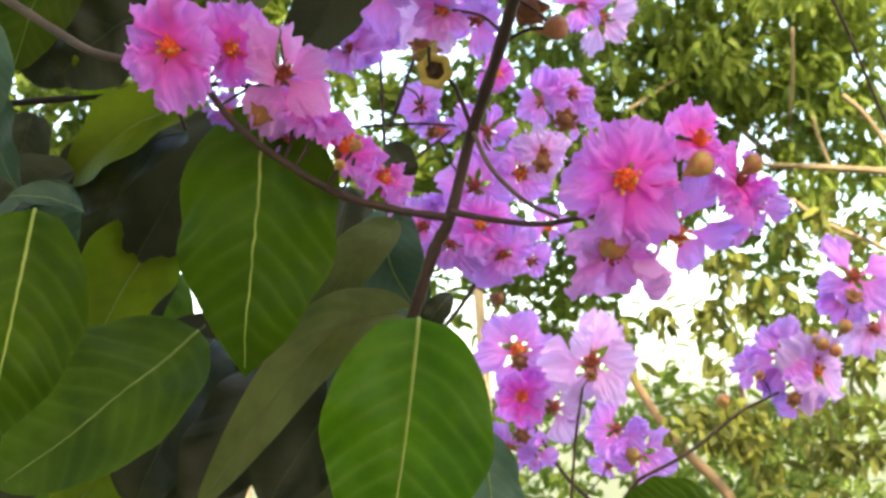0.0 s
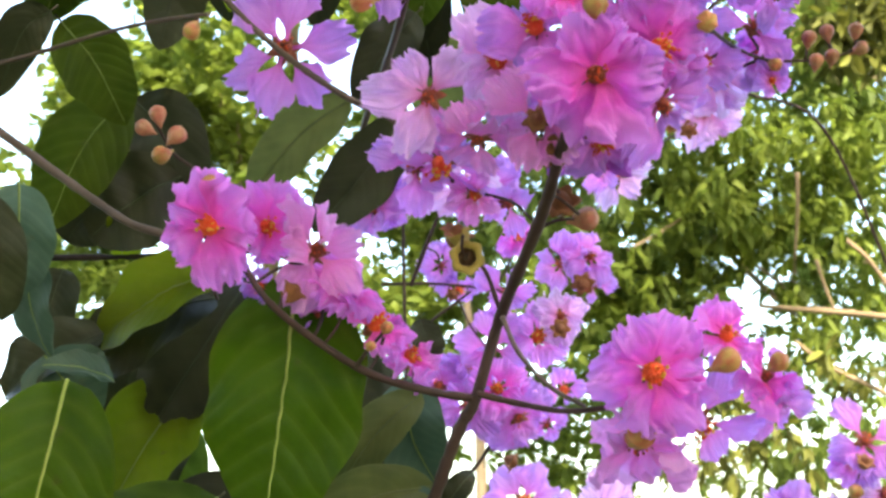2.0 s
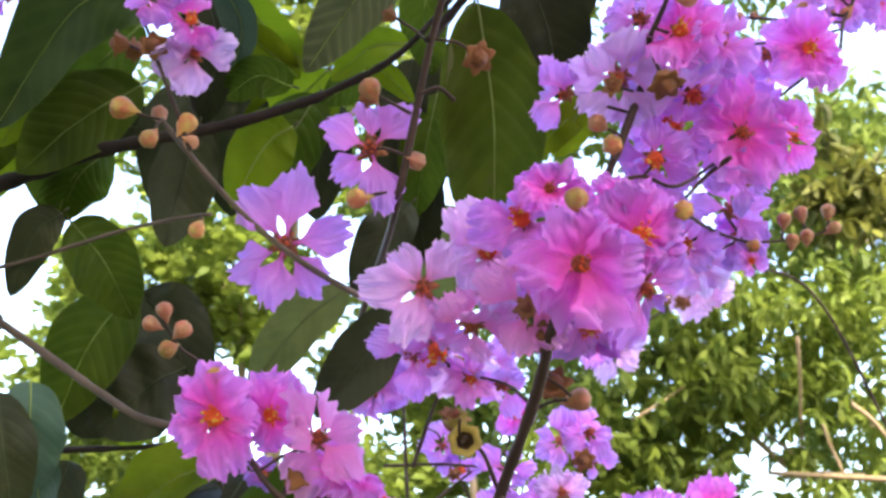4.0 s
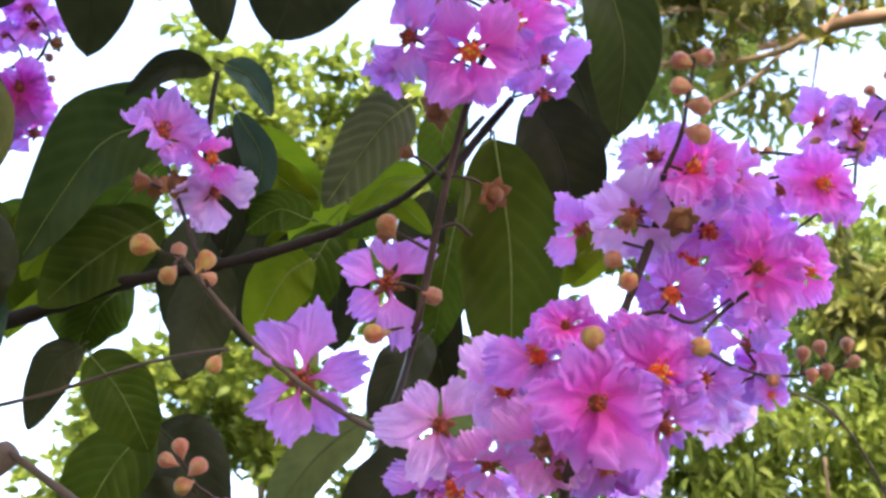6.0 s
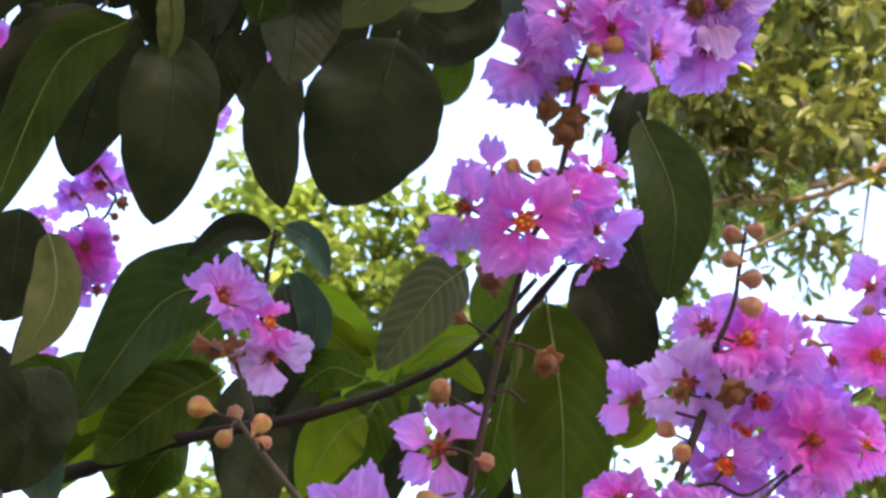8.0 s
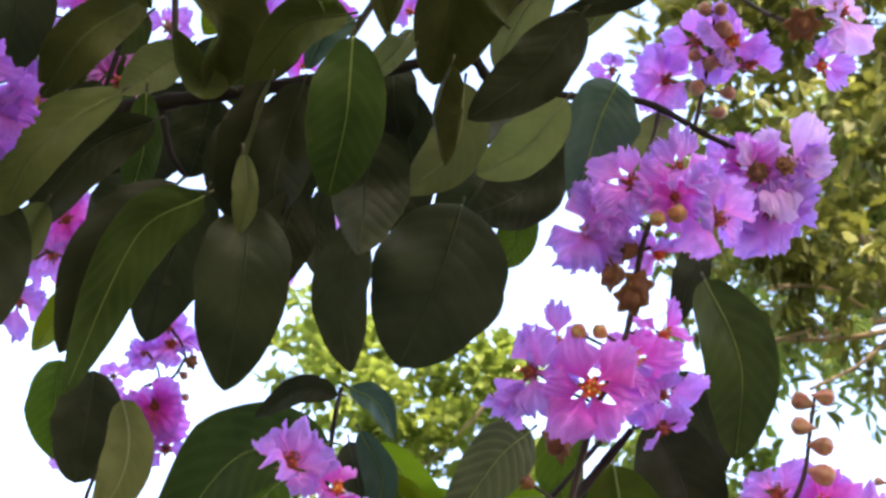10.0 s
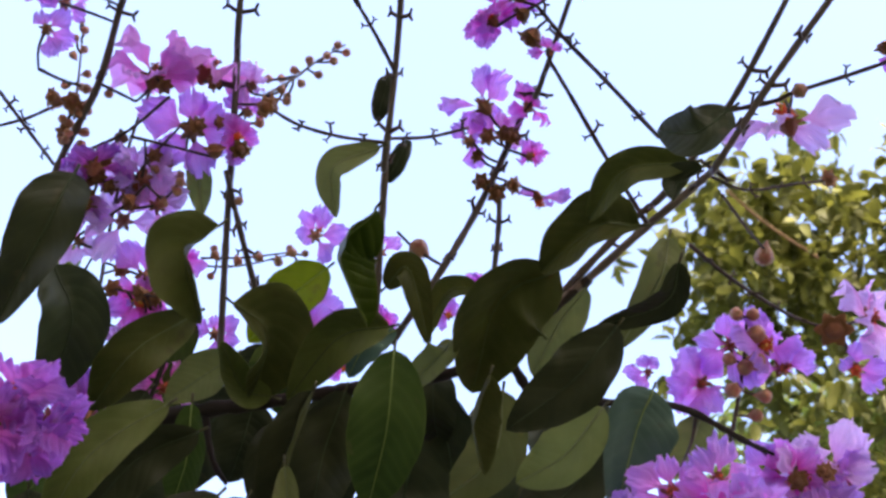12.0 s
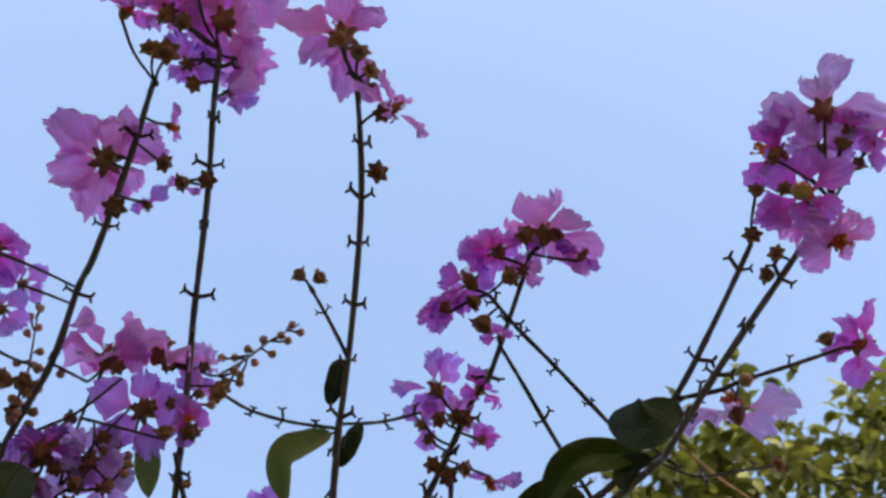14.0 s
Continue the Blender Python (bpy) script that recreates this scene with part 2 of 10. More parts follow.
def spline(points, per=6):
    """A smooth line through a few points (Catmull-Rom)."""
    pts = [Vector(p) for p in points]
    pts = [2 * pts[0] - pts[1]] + pts + [2 * pts[-1] - pts[-2]]
    line = []
    for a, b, c, d in zip(pts, pts[1:], pts[2:], pts[3:]):
        for k in range(per):
            s = k / per
            line.append(0.5 * (2 * b + (c - a) * s + (2 * a - 5 * b + 4 * c - d) * s * s + (3 * b - a - 3 * c + d) * s**3))
    return line + [pts[-2]]


def tube(name, line, r0, r1, mat, sides=8, knots=0.0, seed=0):
    """A tapered round tube along a line, with slight swellings."""
    rng = random.Random(seed)
    verts, faces, n = [], [], len(line)
    side = None
    for i, p in enumerate(line):
        d = (line[min(i + 1, n - 1)] - line[max(i - 1, 0)]).normalized()
        if side is None:
            side = d.orthogonal().normalized()
        side = (side - d * side.dot(d)).normalized()
        other = d.cross(side)
        r = (r0 + (r1 - r0) * i / (n - 1)) * (1 + knots * rng.uniform(-0.6, 1))
        for k in range(sides):
            a = 2 * math.pi * k / sides
            verts.append(p + r * (math.cos(a) * side + math.sin(a) * other))
    for i in range(n - 1):
        for k in range(sides):
            j = (k + 1) % sides
            faces.append((i * sides + k, i * sides + j, (i + 1) * sides + j, (i + 1) * sides + k))
    faces.append(tuple(range(sides))[::-1])
    faces.append(tuple((n - 1) * sides + k for k in range(sides)))
    return mesh_from(name, verts, faces, [mat])


def facing(place, normal, spin=0.0, size=1.0):
    """A pose with its z along normal."""
    q = Vector(normal).normalized().to_track_quat("Z", "Y")
    return Matrix.LocRotScale(place, q, None) @ Matrix.Rotation(spin, 4, "Z") @ Matrix.Scale(size, 4)


def petal_mesh(seed, cup, claw):
    """A petal along +x, one unit long: a rounded blade with a scalloped, ruffled rim on a thin claw, or broad from its foot."""
    rng = random.Random(seed)
    nu, nv = 15, 47
    o = Vector((rng.uniform(0, 50), rng.uniform(0, 50), rng.uniform(0, 50)))
    foot, start = (0.035, 0.16) if claw else (0.08, 0.07)
    full, wide, turn = rng.uniform(0.44, 0.53) if claw else rng.uniform(0.43, 0.52), rng.uniform(0.94, 1.06), rng.uniform(0, 6)
    crumple = 0.7 if claw else 1.0
    verts, uvs, faces = [], [], []
    for i in range(nu):
        u = i / (nu - 1)
        s = min(1.0, max(0.0, (u - start) / 0.50))
        s = s * s * (3 - 2 * s)
        w = foot + (full - foot) * s * (1 - 0.10 * max(0.0, u - 0.75) * 4)
        for j in range(nv):
            v = 2 * j / (nv - 1) - 1
            frill = noise.noise(o + Vector((v * 2.0, 0, 3))) * 0.10 + noise.noise(o + Vector((v * 4.6, 5, 1))) * 0.11 + noise.noise(o + Vector((v * 8.5, 2, 8))) * 0.095
            r = 0.04 + u * (0.96 * wide - 0.24 * abs(v) ** 3.2 * u * s + frill * u * u)
            edge = 1 + (noise.noise(o + Vector((u * 5, v * 2, 9))) * 0.18 + noise.noise(o + Vector((u * 9, v * 2, 4))) * 0.12) * abs(v) * s
            fold = noise.noise(o + Vector((u * 2.2, v * 1.7, 0))) * 0.20 + noise.noise(o + Vector((u * 4.5, v * 3.6, 7))) * 0.15 * u + noise.noise(o + Vector((u * 8.0, v * 8.0, 2))) * 0.035 * u
            ruffle = (0.06 * math.sin(7 * v + turn) + noise.noise(o + Vector((v * 4.5, 1, 6))) * 0.20 + noise.noise(o + Vector((v * 9.0, 4, 6))) * 0.10) * u**3
            z = cup * math.sin(u * 2.2) * 0.35 - 0.10 * u * u + (fold + ruffle) * s * crumple + 0.06 * v * v * s
            verts.append((r, w * v * edge, z))
            uvs.append((u, j / (nv - 1)))
    for i in range(nu - 1):
        for j in range(nv - 1):
            a = i * nv + j
            faces.append((a, a + nv, a + nv + 1, a + 1))
    return verts, faces, uvs


PETAL_MESHES = {}
for tint in PETALS:
    for k in range(10):
        v, f, u = petal_mesh(k * 7 + 1, 0.1 + 0.09 * (k % 5), k % 2 == 0)
        PETAL_MESHES[tint, k] = mesh_from("petal", v, f, [PETALS[tint]], u)


def lathe(rings, sides, lobes=0, depth=0.0):
    """A turned body from rings of (radius, height) or (radius, height, star), lobed or drawn out into six points."""
    verts, faces = [], []
    for r, z, *star in rings:
        for k in range(sides):
            a = 2 * math.pi * k / sides
            s = r * (1 + depth * math.cos(lobes * a)) if not star else r * (1 + star[0] * (2 * abs((k * 6 / sides) % 1 - 0.5) - 0.35))
            verts.append((s * math.cos(a), s * math.sin(a), z))
    for i in range(len(rings) - 1):
        for k in range(sides):
            j = (k + 1) % sides
            faces.append((i * sides + k, i * sides + j, (i + 1) * sides + j, (i + 1) * sides + k))
    return verts, faces


def joined(name, pieces, mats):
    """Several (verts, faces, slot) in one mesh."""
    verts, faces, slots = [], [], []
    for v, f, s in pieces:
        n = len(verts)
        verts += v
        faces += [tuple(i + n for i in face) for face in f]
        slots += [s] * len(f)
    return mesh_from(name, verts, faces, mats, slots=slots)


def calyx_mesh(mat):
    v, f = lathe([(0.02, -0.30), (0.06, -0.27), (0.13, -0.16), (0.15, -0.07), (0.19, -0.03, 0.8), (0.19, -0.012, 0.8), (0.12, -0.01), (0.05, -0.02)], 24, 6, 0.08)
    return mesh_from("flower", v, f, [mat])


def stamen_mesh(seed, mats):
    """A dome with fine filaments, each with its anther."""
    rng = random.Random(seed)
    dome = lathe([(0.10, -0.02), (0.125, 0.05), (0.10, 0.12), (0.05, 0.16), (0.01, 0.17)], 10)
    pieces = [(*dome, 0)]
    for k in range(34):
        a, tilt = rng.uniform(0, 6.283), rng.uniform(0.05, 0.75)
        d = Vector((math.sin(tilt) * math.cos(a), math.sin(tilt) * math.sin(a), math.cos(tilt)))
        l = rng.uniform(0.16, 0.27)
        foot, tip = d * 0.05, d * l + Vector((0, 0, rng.uniform(-0.02, 0.03)))
        x = d.orthogonal().normalized()
        y = d.cross(x)
        v = [foot + 0.012 * x, foot - 0.006 * x + 0.01 * y, foot - 0.006 * x - 0.01 * y] + [tip + 0.008 * x, tip - 0.004 * x + 0.007 * y, tip - 0.004 * x - 0.007 * y]
        pieces.append(([tuple(p) for p in v], [(0, 1, 4, 3), (1, 2, 5, 4), (2, 0, 3, 5)], 0))
        r = rng.uniform(0.020, 0.032)
        v = [tip + r * s for s in (x, y, -x, -y)] + [tip + r * d, tip - r * d]
        pieces.append(([tuple(p) for p in v], [(0, 1, 4), (1, 2, 4), (2, 3, 4), (3, 0, 4), (1, 0, 5), (2, 1, 5), (3, 2, 5), (0, 3, 5)], 1 if rng.random() < 0.35 else 0))
    return joined("stamen_tuft", pieces, mats)


CALYX_MESHES = [calyx_mesh(CALYX), calyx_mesh(RED_CALYX)]
STAMEN_MESHES = [stamen_mesh(s, [STAMEN, ANTHER]) for s in range(4)]
SPENT_STAMEN_MESHES = [stamen_mesh(s + 4, [SPENT_STAMEN, STAMEN]) for s in range(4)]
count = [0]


def flower(branch, place, normal, radius, tint="violet", open_=1.0, petals=6, slim=1.0):
    """A crape myrtle flower: calyx with crinkled clawed petals and a tuft of stamens."""
    count[0] += 1
    rng = random.Random(round((place[0] * 31 + place[1] * 57 + place[2] * 83) * 1000))
    m = facing(place, normal, rng.uniform(0, 1.05), radius * (0.92 if tint == "pink" else 1.02))
    broad = rng.random() < (0.75 if tint in ("pink", "rose") else 0.25)
    body = part("flower", CALYX_MESHES[rng.randrange(2)], branch, m, {"pink": "deep pink crinkled flower", "violet": "violet crinkled flower", "pale": "pale lilac crinkled flower", "deep": "deep purple crinkled flower", "rose": "rose pink crinkled flower"}[tint])
    gap = rng.randrange(petals) if petals == 6 and rng.random() < (0.15 if tint == "pink" else 0.4) else -1
    for k in range(petals):
        if k == gap:
            continue
        tilt = (rng.uniform(-0.42, 0.25) if tint == "pink" else rng.uniform(-0.62, 0.40)) - (1 - open_) * 0.9
        local = Matrix.Rotation(math.pi / 3 * k + rng.uniform(-0.13, 0.13), 4, "Z") @ Matrix.Rotation(tilt, 4, "Y") @ Matrix.Rotation(rng.uniform(-0.6, 0.6), 4, "X") @ Matrix.Scale(rng.uniform(0.70, 1.14), 4) @ Matrix.Diagonal((1, slim**0.8, 1, 1))
        part("petal", PETAL_MESHES[tint, 2 * rng.randrange(5) + (1 if broad else 0)], body, m @ local)
    spent = rng.random() < (0.4 if tint == "pink" else 0.78)
    part("stamen_tuft", (SPENT_STAMEN_MESHES if spent else STAMEN_MESHES)[rng.randrange(4)], body, m @ Matrix.Rotation(rng.uniform(0, 6), 4, "Z") @ Matrix.Scale(rng.uniform(0.9, 1.2) if spent else rng.uniform(1.2, 1.5), 4), "dull red-brown stamens" if spent else "red and yellow stamens")
    return body


def bud_mesh(mat):
    rings = [(0.10, -1.75), (0.20, -1.4), (0.46, -1.05), (0.84, -0.5), (1.0, 0.05), (0.92, 0.48), (0.62, 0.82), (0.26, 0.96), (0.03, 1.04)]
    v, f = lathe(rings, 24, 6, 0.07)
    return mesh_from("bud", v, f, [mat])


BUD_MESHES = [bud_mesh(BUD), bud_mesh(RED_BUD)]


def pod_mesh(mat, hollow):
    """A star-shaped calyx, with a deep hole where the flower fell or round a swelling seed heart."""
    rings = [(0.05, -0.95), (0.20, -0.88), (0.52, -0.60), (0.72, -0.18), (0.78, 0.08, 0.14), (0.92, 0.18, 0.20 if hollow else 0.46), (0.88, 0.26, 0.20 if hollow else 0.46)]
    rings += [(0.58, 0.20, 0.14), (0.50, 0.06), (0.40, -0.16), (0.20, -0.28), (0.02, -0.22)] if hollow else [(0.62, 0.20, 0.14), (0.56, 0.16), (0.50, 0.42), (0.30, 0.62), (0.02, 0.74)]
    v, f = lathe(rings, 24, 6, 0.05)
    return mesh_from("spent_calyx", v, f, [mat, DARK_HEART if hollow else SEED_HEART], slots=[1 if i >= 8 * 24 else 0 for i in range(len(f))])


POD_MESH, FRESH_POD_MESH = pod_mesh(CALYX, False), pod_mesh(FRESH_CALYX, True)


def bud(branch, place, radius, way=(0, 0, 1), russet=0):
    count[0] += 1
    return part("bud", BUD_MESHES[russet], branch, facing(place, way, count[0], radius * 0.84))


def pod(branch, place, radius, way=(0, 0, 1), fresh=False):
    count[0] += 1
    return part("spent_calyx", FRESH_POD_MESH if fresh else POD_MESH, branch, facing(place, way, count[0] * 0.7, radius * 0.85), "yellow-green star-shaped calyx" if fresh else "dry brown star-shaped calyx")


def stem(branch, points, r0, r1, mat=TWIG, name="stem", knots=0.14):
    count[0] += 1
    return part(name, tube(name, spline(points, 9), r0, r1, mat, 9, 0.24 if mat is DARK_BARK else knots, count[0]), branch)


def pedicel(branch, foot, tip, radius):
    """A short curved stalk from the stem to a flower, bud or calyx."""
    a, c = Vector(foot), Vector(tip)
    sag = (c - a).orthogonal().normalized() * (c - a).length * 0.08
    return part("pedicel", tube("pedicel", spline([a, a.lerp(c, 0.5) + sag, c], 3), radius, radius * 1.25, TWIG, 6), branch)


STUB = tube("stub", spline([(0, 0, 0), (0.0035, 0, 0.0012), (0.0075, 0, 0.003)], 2), 0.0013, 0.0010, TWIG, 6)
BAR = tube("bar", spline([(0, 0, 0), (0.0016, 0, 0.0001), (0.0034, 0, 0.0006)], 2), 0.0010, 0.0007, TWIG, 6)
FORK = joined("stub", [([tuple(v.co) for v in STUB.vertices], [tuple(p.vertices) for p in STUB.polygons], 0)] + [([tuple(Matrix.Translation((0.007, 0, 0.0028)) @ Matrix.Rotation(a, 4, "Y") @ v.co) for v in BAR.vertices], [tuple(p.vertices) for p in BAR.polygons], 0) for a in (1.0, -1.2)], [TWIG])


def stubs(branch, points, gap, size=1.0, start=0.0, end=1.0):
    """Opposite pairs of short forked stubs left by fallen flowers along a stem."""
    line = spline(points, 12)
    rng = random.Random(int(abs(line[0].x) * 9999))
    total = sum((b - a).length for a, b in zip(line, line[1:]))
    at, walked, turn = gap * 0.5 + start * total, 0.0, rng.uniform(0, 3)
    for a, b in zip(line, line[1:]):
        walked += (b - a).length
        while walked > at and at < end * total:
            d = (b - a).normalized()
            q = d.to_track_quat("Z", "Y").to_matrix().to_4x4()
            for half in (0, math.pi):
                part("stub", FORK, branch, Matrix.Translation(b) @ q @ Matrix.Rotation(turn + half, 4, "Z") @ Matrix.Rotation(rng.uniform(-0.3, 0.3), 4, "Y") @ Matrix.Scale(size * rng.uniform(0.8, 1.25), 4))
            turn += math.pi / 2 + rng.uniform(-0.2, 0.2)
            at += gap * rng.uniform(0.8, 1.2)


def leaf(branch, base, tip, width, normal, bend=0.5, kind="green", fold=0.12, sweep=0.0, under=None):
    """A leaf blade from its base to its tip, arched away from normal, with a raised midrib."""
    count[0] += 1
    rng = random.Random(count[0] * 31)
    base, tip = Vector(base), Vector(tip)
    length = (tip - base).length
    x = (tip - base).normalized()
    z = (Vector(normal) - x * x.dot(Vector(normal))).normalized()
    y = z.cross(x)
    m = Matrix((x, y, z)).transposed().to_4x4()
    m.translation = base
    nu, nv = 29, 11
    o = Vector((rng.uniform(0, 90), rng.uniform(0, 90), 0))
    mid, angle, px, pz = [], bend, 0.0, 0.0
    for i in range(nu):
        mid.append((px, pz))
        angle = bend * (1 - 2.1 * (i + 0.5) / (nu - 1))
        px += math.cos(angle)
        pz += math.sin(angle)
    ex, ez = mid[-1]
    turn, span = math.atan2(ez, ex), math.hypot(ex, ez)
    mid = [((a * math.cos(turn) + b * math.sin(turn)) / span * length, (b * math.cos(turn) - a * math.sin(turn)) / span * length) for a, b in mid]
    fold = fold + rng.uniform(-0.12, 0.30)
    twist = rng.uniform(-0.35, 0.35)
    sway = rng.uniform(-0.04, 0.04) * width + sweep * length
    verts, uvs, faces, ribs = [], [], [], []
    for i in range(nu):
        u = i / (nu - 1)
        w = 0.5 * width * max(0.0, math.sin(math.pi * u**0.9)) ** (0.55 if kind == "dark" else 0.52 + 0.40 * u)
        w = max(w, 0.004 * width)
        cx, cz = mid[i]
        cy = sway * math.sin(math.pi * u)
        lean = math.atan(sway * math.pi * math.cos(math.pi * u) / length)
        slope = Vector((mid[min(i + 1, nu - 1)][0] - mid[max(i - 1, 0)][0], 0, mid[min(i + 1, nu - 1)][1] - mid[max(i - 1, 0)][1])).normalized()
        out = Vector((-slope.z, 0, slope.x))
        ribs.append(None)
        for j in range(nv):
            v = 2 * j / (nv - 1) - 1
            edge = 1 + 0.09 * noise.noise(o + Vector((u * 6, v, 0))) + 0.02 * noise.noise(o + Vector((u * 19, v, 4)))
            lift = fold * abs(v) * w + 0.22 * w * noise.noise(o + Vector((u * 3.5, v * 1.4, 2))) + 0.09 * w * abs(v) ** 2 * math.sin(u * 19 + o.x + 2 * v) + twist * v * w * (u - 0.3)
            lift += (0.055 if kind in ("fresh", "lime") else 0.012) * w * (1 - abs(v)) * abs(math.sin((u - abs(v) * 0.07 - v * v * 0.08) * 31.4))
            p = Vector((cx - v * w * math.sin(lean), cy + v * w * edge * math.cos(lean), cz)) + out * lift
            verts.append(p)
            uvs.append((u, j / (nv - 1)))
            if j == nv // 2:
                ribs[i] = p
    for i in range(nu - 1):
        for j in range(nv - 1):
            a = i * nv + j
            faces.append((a, a + nv, a + nv + 1, a + 1))
    mats, slots = [LEAF[kind]], [0] * len(faces)
    if under:
        n = len(verts)
        verts += [p - Vector((0, 0, 0.0004)) for p in verts]
        uvs += uvs
        faces += [tuple(k + n for k in face[::-1]) for face in faces]
        mats.append(LEAF[under])
        slots += [1] * len(slots)
    blade = part("leaf", mesh_from("leaf", verts, faces, mats, uvs, slots), branch, m)
    rib = tube("midrib", ribs[:-1], (0.011 if kind == "fresh" else 0.0075) * width + 0.0003, 0.0003, {"fresh": BOLD_MIDRIB, "dark": SHADED_MIDRIB, "olive": OLIVE_MIDRIB, "moss": MOSS_MIDRIB}.get(kind, MIDRIB), 6)
    part("midrib", rib, blade, m)
    return blade


def blade(branch, base, mid, tip, width, normal, kind="moss", fold=0.2, under=None, end=None):
    """A leaf along an arched midrib through three places. Its upper face looks along normal at the base and along end at the tip;
    fold raises the two halves towards that face."""
    count[0] += 1
    rng = random.Random(count[0] * 37)
    line = spline([base, mid, tip], 14)
    n0, n1 = Vector(normal).normalized(), Vector(end if end is not None else normal).normalized()
    foot = line[0]
    nu, nv = len(line), 11
    o = Vector((rng.uniform(0, 90), rng.uniform(0, 90), 0))
    verts, uvs, faces, ribs, lower = [], [], [], [], []
    for i, p in enumerate(line):
        u = i / (nu - 1)
        along = (line[min(i + 1, nu - 1)] - line[max(i - 1, 0)]).normalized()
        up = n0.lerp(n1, u)
        up = (up - along * up.dot(along)).normalized()
        side = up.cross(along)
        w = max(0.5 * width * math.sin(math.pi * u**0.92) ** (0.56 + 0.10 * u) if 0 < u < 1 else 0.0, 0.006 * width)
        for j in range(nv):
            v = 2 * j / (nv - 1) - 1
            edge = 1 + 0.08 * noise.noise(o + Vector((u * 6, v, 0))) + 0.02 * noise.noise(o + Vector((u * 19, v, 4)))
            lift = fold * abs(v) + 0.16 * noise.noise(o + Vector((u * 3.5, v * 1.4, 2))) + 0.07 * v * v * math.sin(u * 17 + o.x + 2 * v)
            lift += 0.02 * (1 - abs(v)) * abs(math.sin((u - abs(v) * 0.07 - v * v * 0.08) * 31.4))
            q = p - foot + side * (v * w * edge * math.cos(min(1.2, fold))) + up * (lift * w)
            if j == nv // 2:
                ribs.append(q + up * 0.0003)
            verts.append(q)
            lower.append(q - up * 0.0004)
            uvs.append((u, j / (nv - 1)))
    for i in range(nu - 1):
        for j in range(nv - 1):
            a = i * nv + j
            faces.append((a, a + nv, a + nv + 1, a + 1))
    mats, slots = [LEAF[kind]], [0] * len(faces)
    if under:
        n = len(verts)
        verts, uvs = verts + lower, uvs + uvs
        faces += [tuple(k + n for k in face[::-1]) for face in faces]
        mats.append(LEAF[under])
        slots += [1] * len(slots)
    m = Matrix.Translation(foot)
    leaf_ob = part("leaf", mesh_from("leaf", verts, faces, mats, uvs, slots), branch, m)
    rib = tube("midrib", ribs[:-1], (0.010 if kind == "fresh" else 0.0075) * width + 0.0003, 0.0003, {"fresh": BOLD_MIDRIB, "dark": SHADED_MIDRIB, "olive": OLIVE_MIDRIB, "moss": MOSS_MIDRIB}.get(kind, MIDRIB), 6)
    part("midrib", rib, leaf_ob, m)
    back = (line[0] - line[1]).normalized()
    part("petiole", tube("petiole", [line[0] + back * 0.005, line[0] + back * 0.002, line[0] + (line[1] - line[0]) * 0.6], 0.0009, 0.0007, PETIOLE, 6), leaf_ob)
    return leaf_ob


# ---------------------------------------------------------------- ground and background trees
def ground_material():
    m, t, p, out = material("short_grass_and_soil")
    v = coords(t, "Object", (1, 1, 1))
    fine, broad = noise_tex(t, v, 30, 6.0), noise_tex(t, v, 0.6, 4.0)
    col = mix(t, broad, (0.05, 0.085, 0.022), (0.14, 0.115, 0.07))
    col = mix(t, maths(t, "MULTIPLY", fine, 0.5), col, (0.03, 0.05, 0.015))
    t.links.new(col, p.inputs["Base Color"])
    p.inputs["Roughness"].default_value = 0.9
    bump(t, p, fine, 0.6, 0.02)
    return m


def build_ground():
    n, verts, faces = 60, [], []
    for i in range(n + 1):
        for j in range(n + 1):
            x, y = (2 * i / n - 1), (2 * j / n - 1)
            x, y = math.copysign(abs(x) ** 3 * 1500, x), math.copysign(abs(y) ** 3 * 1500, y)
            verts.append((x, y, 0.05 * noise.noise((x * 0.6, y * 0.6, 0)) if max(abs(x), abs(y)) < 40 else 0.0))
    for i in range(n):
        for j in range(n):
            a = i * (n + 1) + j
            faces.append((a, a + n + 1, a + n + 2, a + 1))
    return tagged(new("ground", mesh_from("ground", verts, faces, [ground_material()])), "patchy short grass and bare soil", "ground", kind="structure")


build_ground()


def foliage_material(name, dark, light, through):
    m, t, p, out = material(name)
    isl = rand(t, "ShaderNodeNewGeometry")
    v = coords(t, "Object", (1, 1, 1))
    col = mix(t, isl, dark, light)
    col = mix(t, maths(t, "MULTIPLY", noise_tex(t, v, 1.3, 3.0), 0.5), col, tuple(c * 0.7 for c in light))
    col = mix(t, maths(t, "MULTIPLY", noise_tex(t, v, 60, 3.0), 0.25), col, tuple(c * 0.5 for c in dark))
    t.links.new(col, p.inputs["Base Color"])
    p.inputs["Roughness"].default_value = 0.62
    p.inputs["Specular IOR Level"].default_value = 0.3
    translucent(t, p, out, col, through)
    return m


PALE_BARK = plain_material("pale_tan_bark", (0.18, 0.12, 0.07), (0.42, 0.33, 0.22), 9, relief=0.8)
TAN_BARK = plain_material("tan_limb_bark", (0.13, 0.085, 0.045), (0.30, 0.22, 0.13), 9, relief=0.8)
BROWN_BARK = plain_material("warm_brown_bark", (0.12, 0.07, 0.04), (0.30, 0.19, 0.11), 9, relief=0.8)
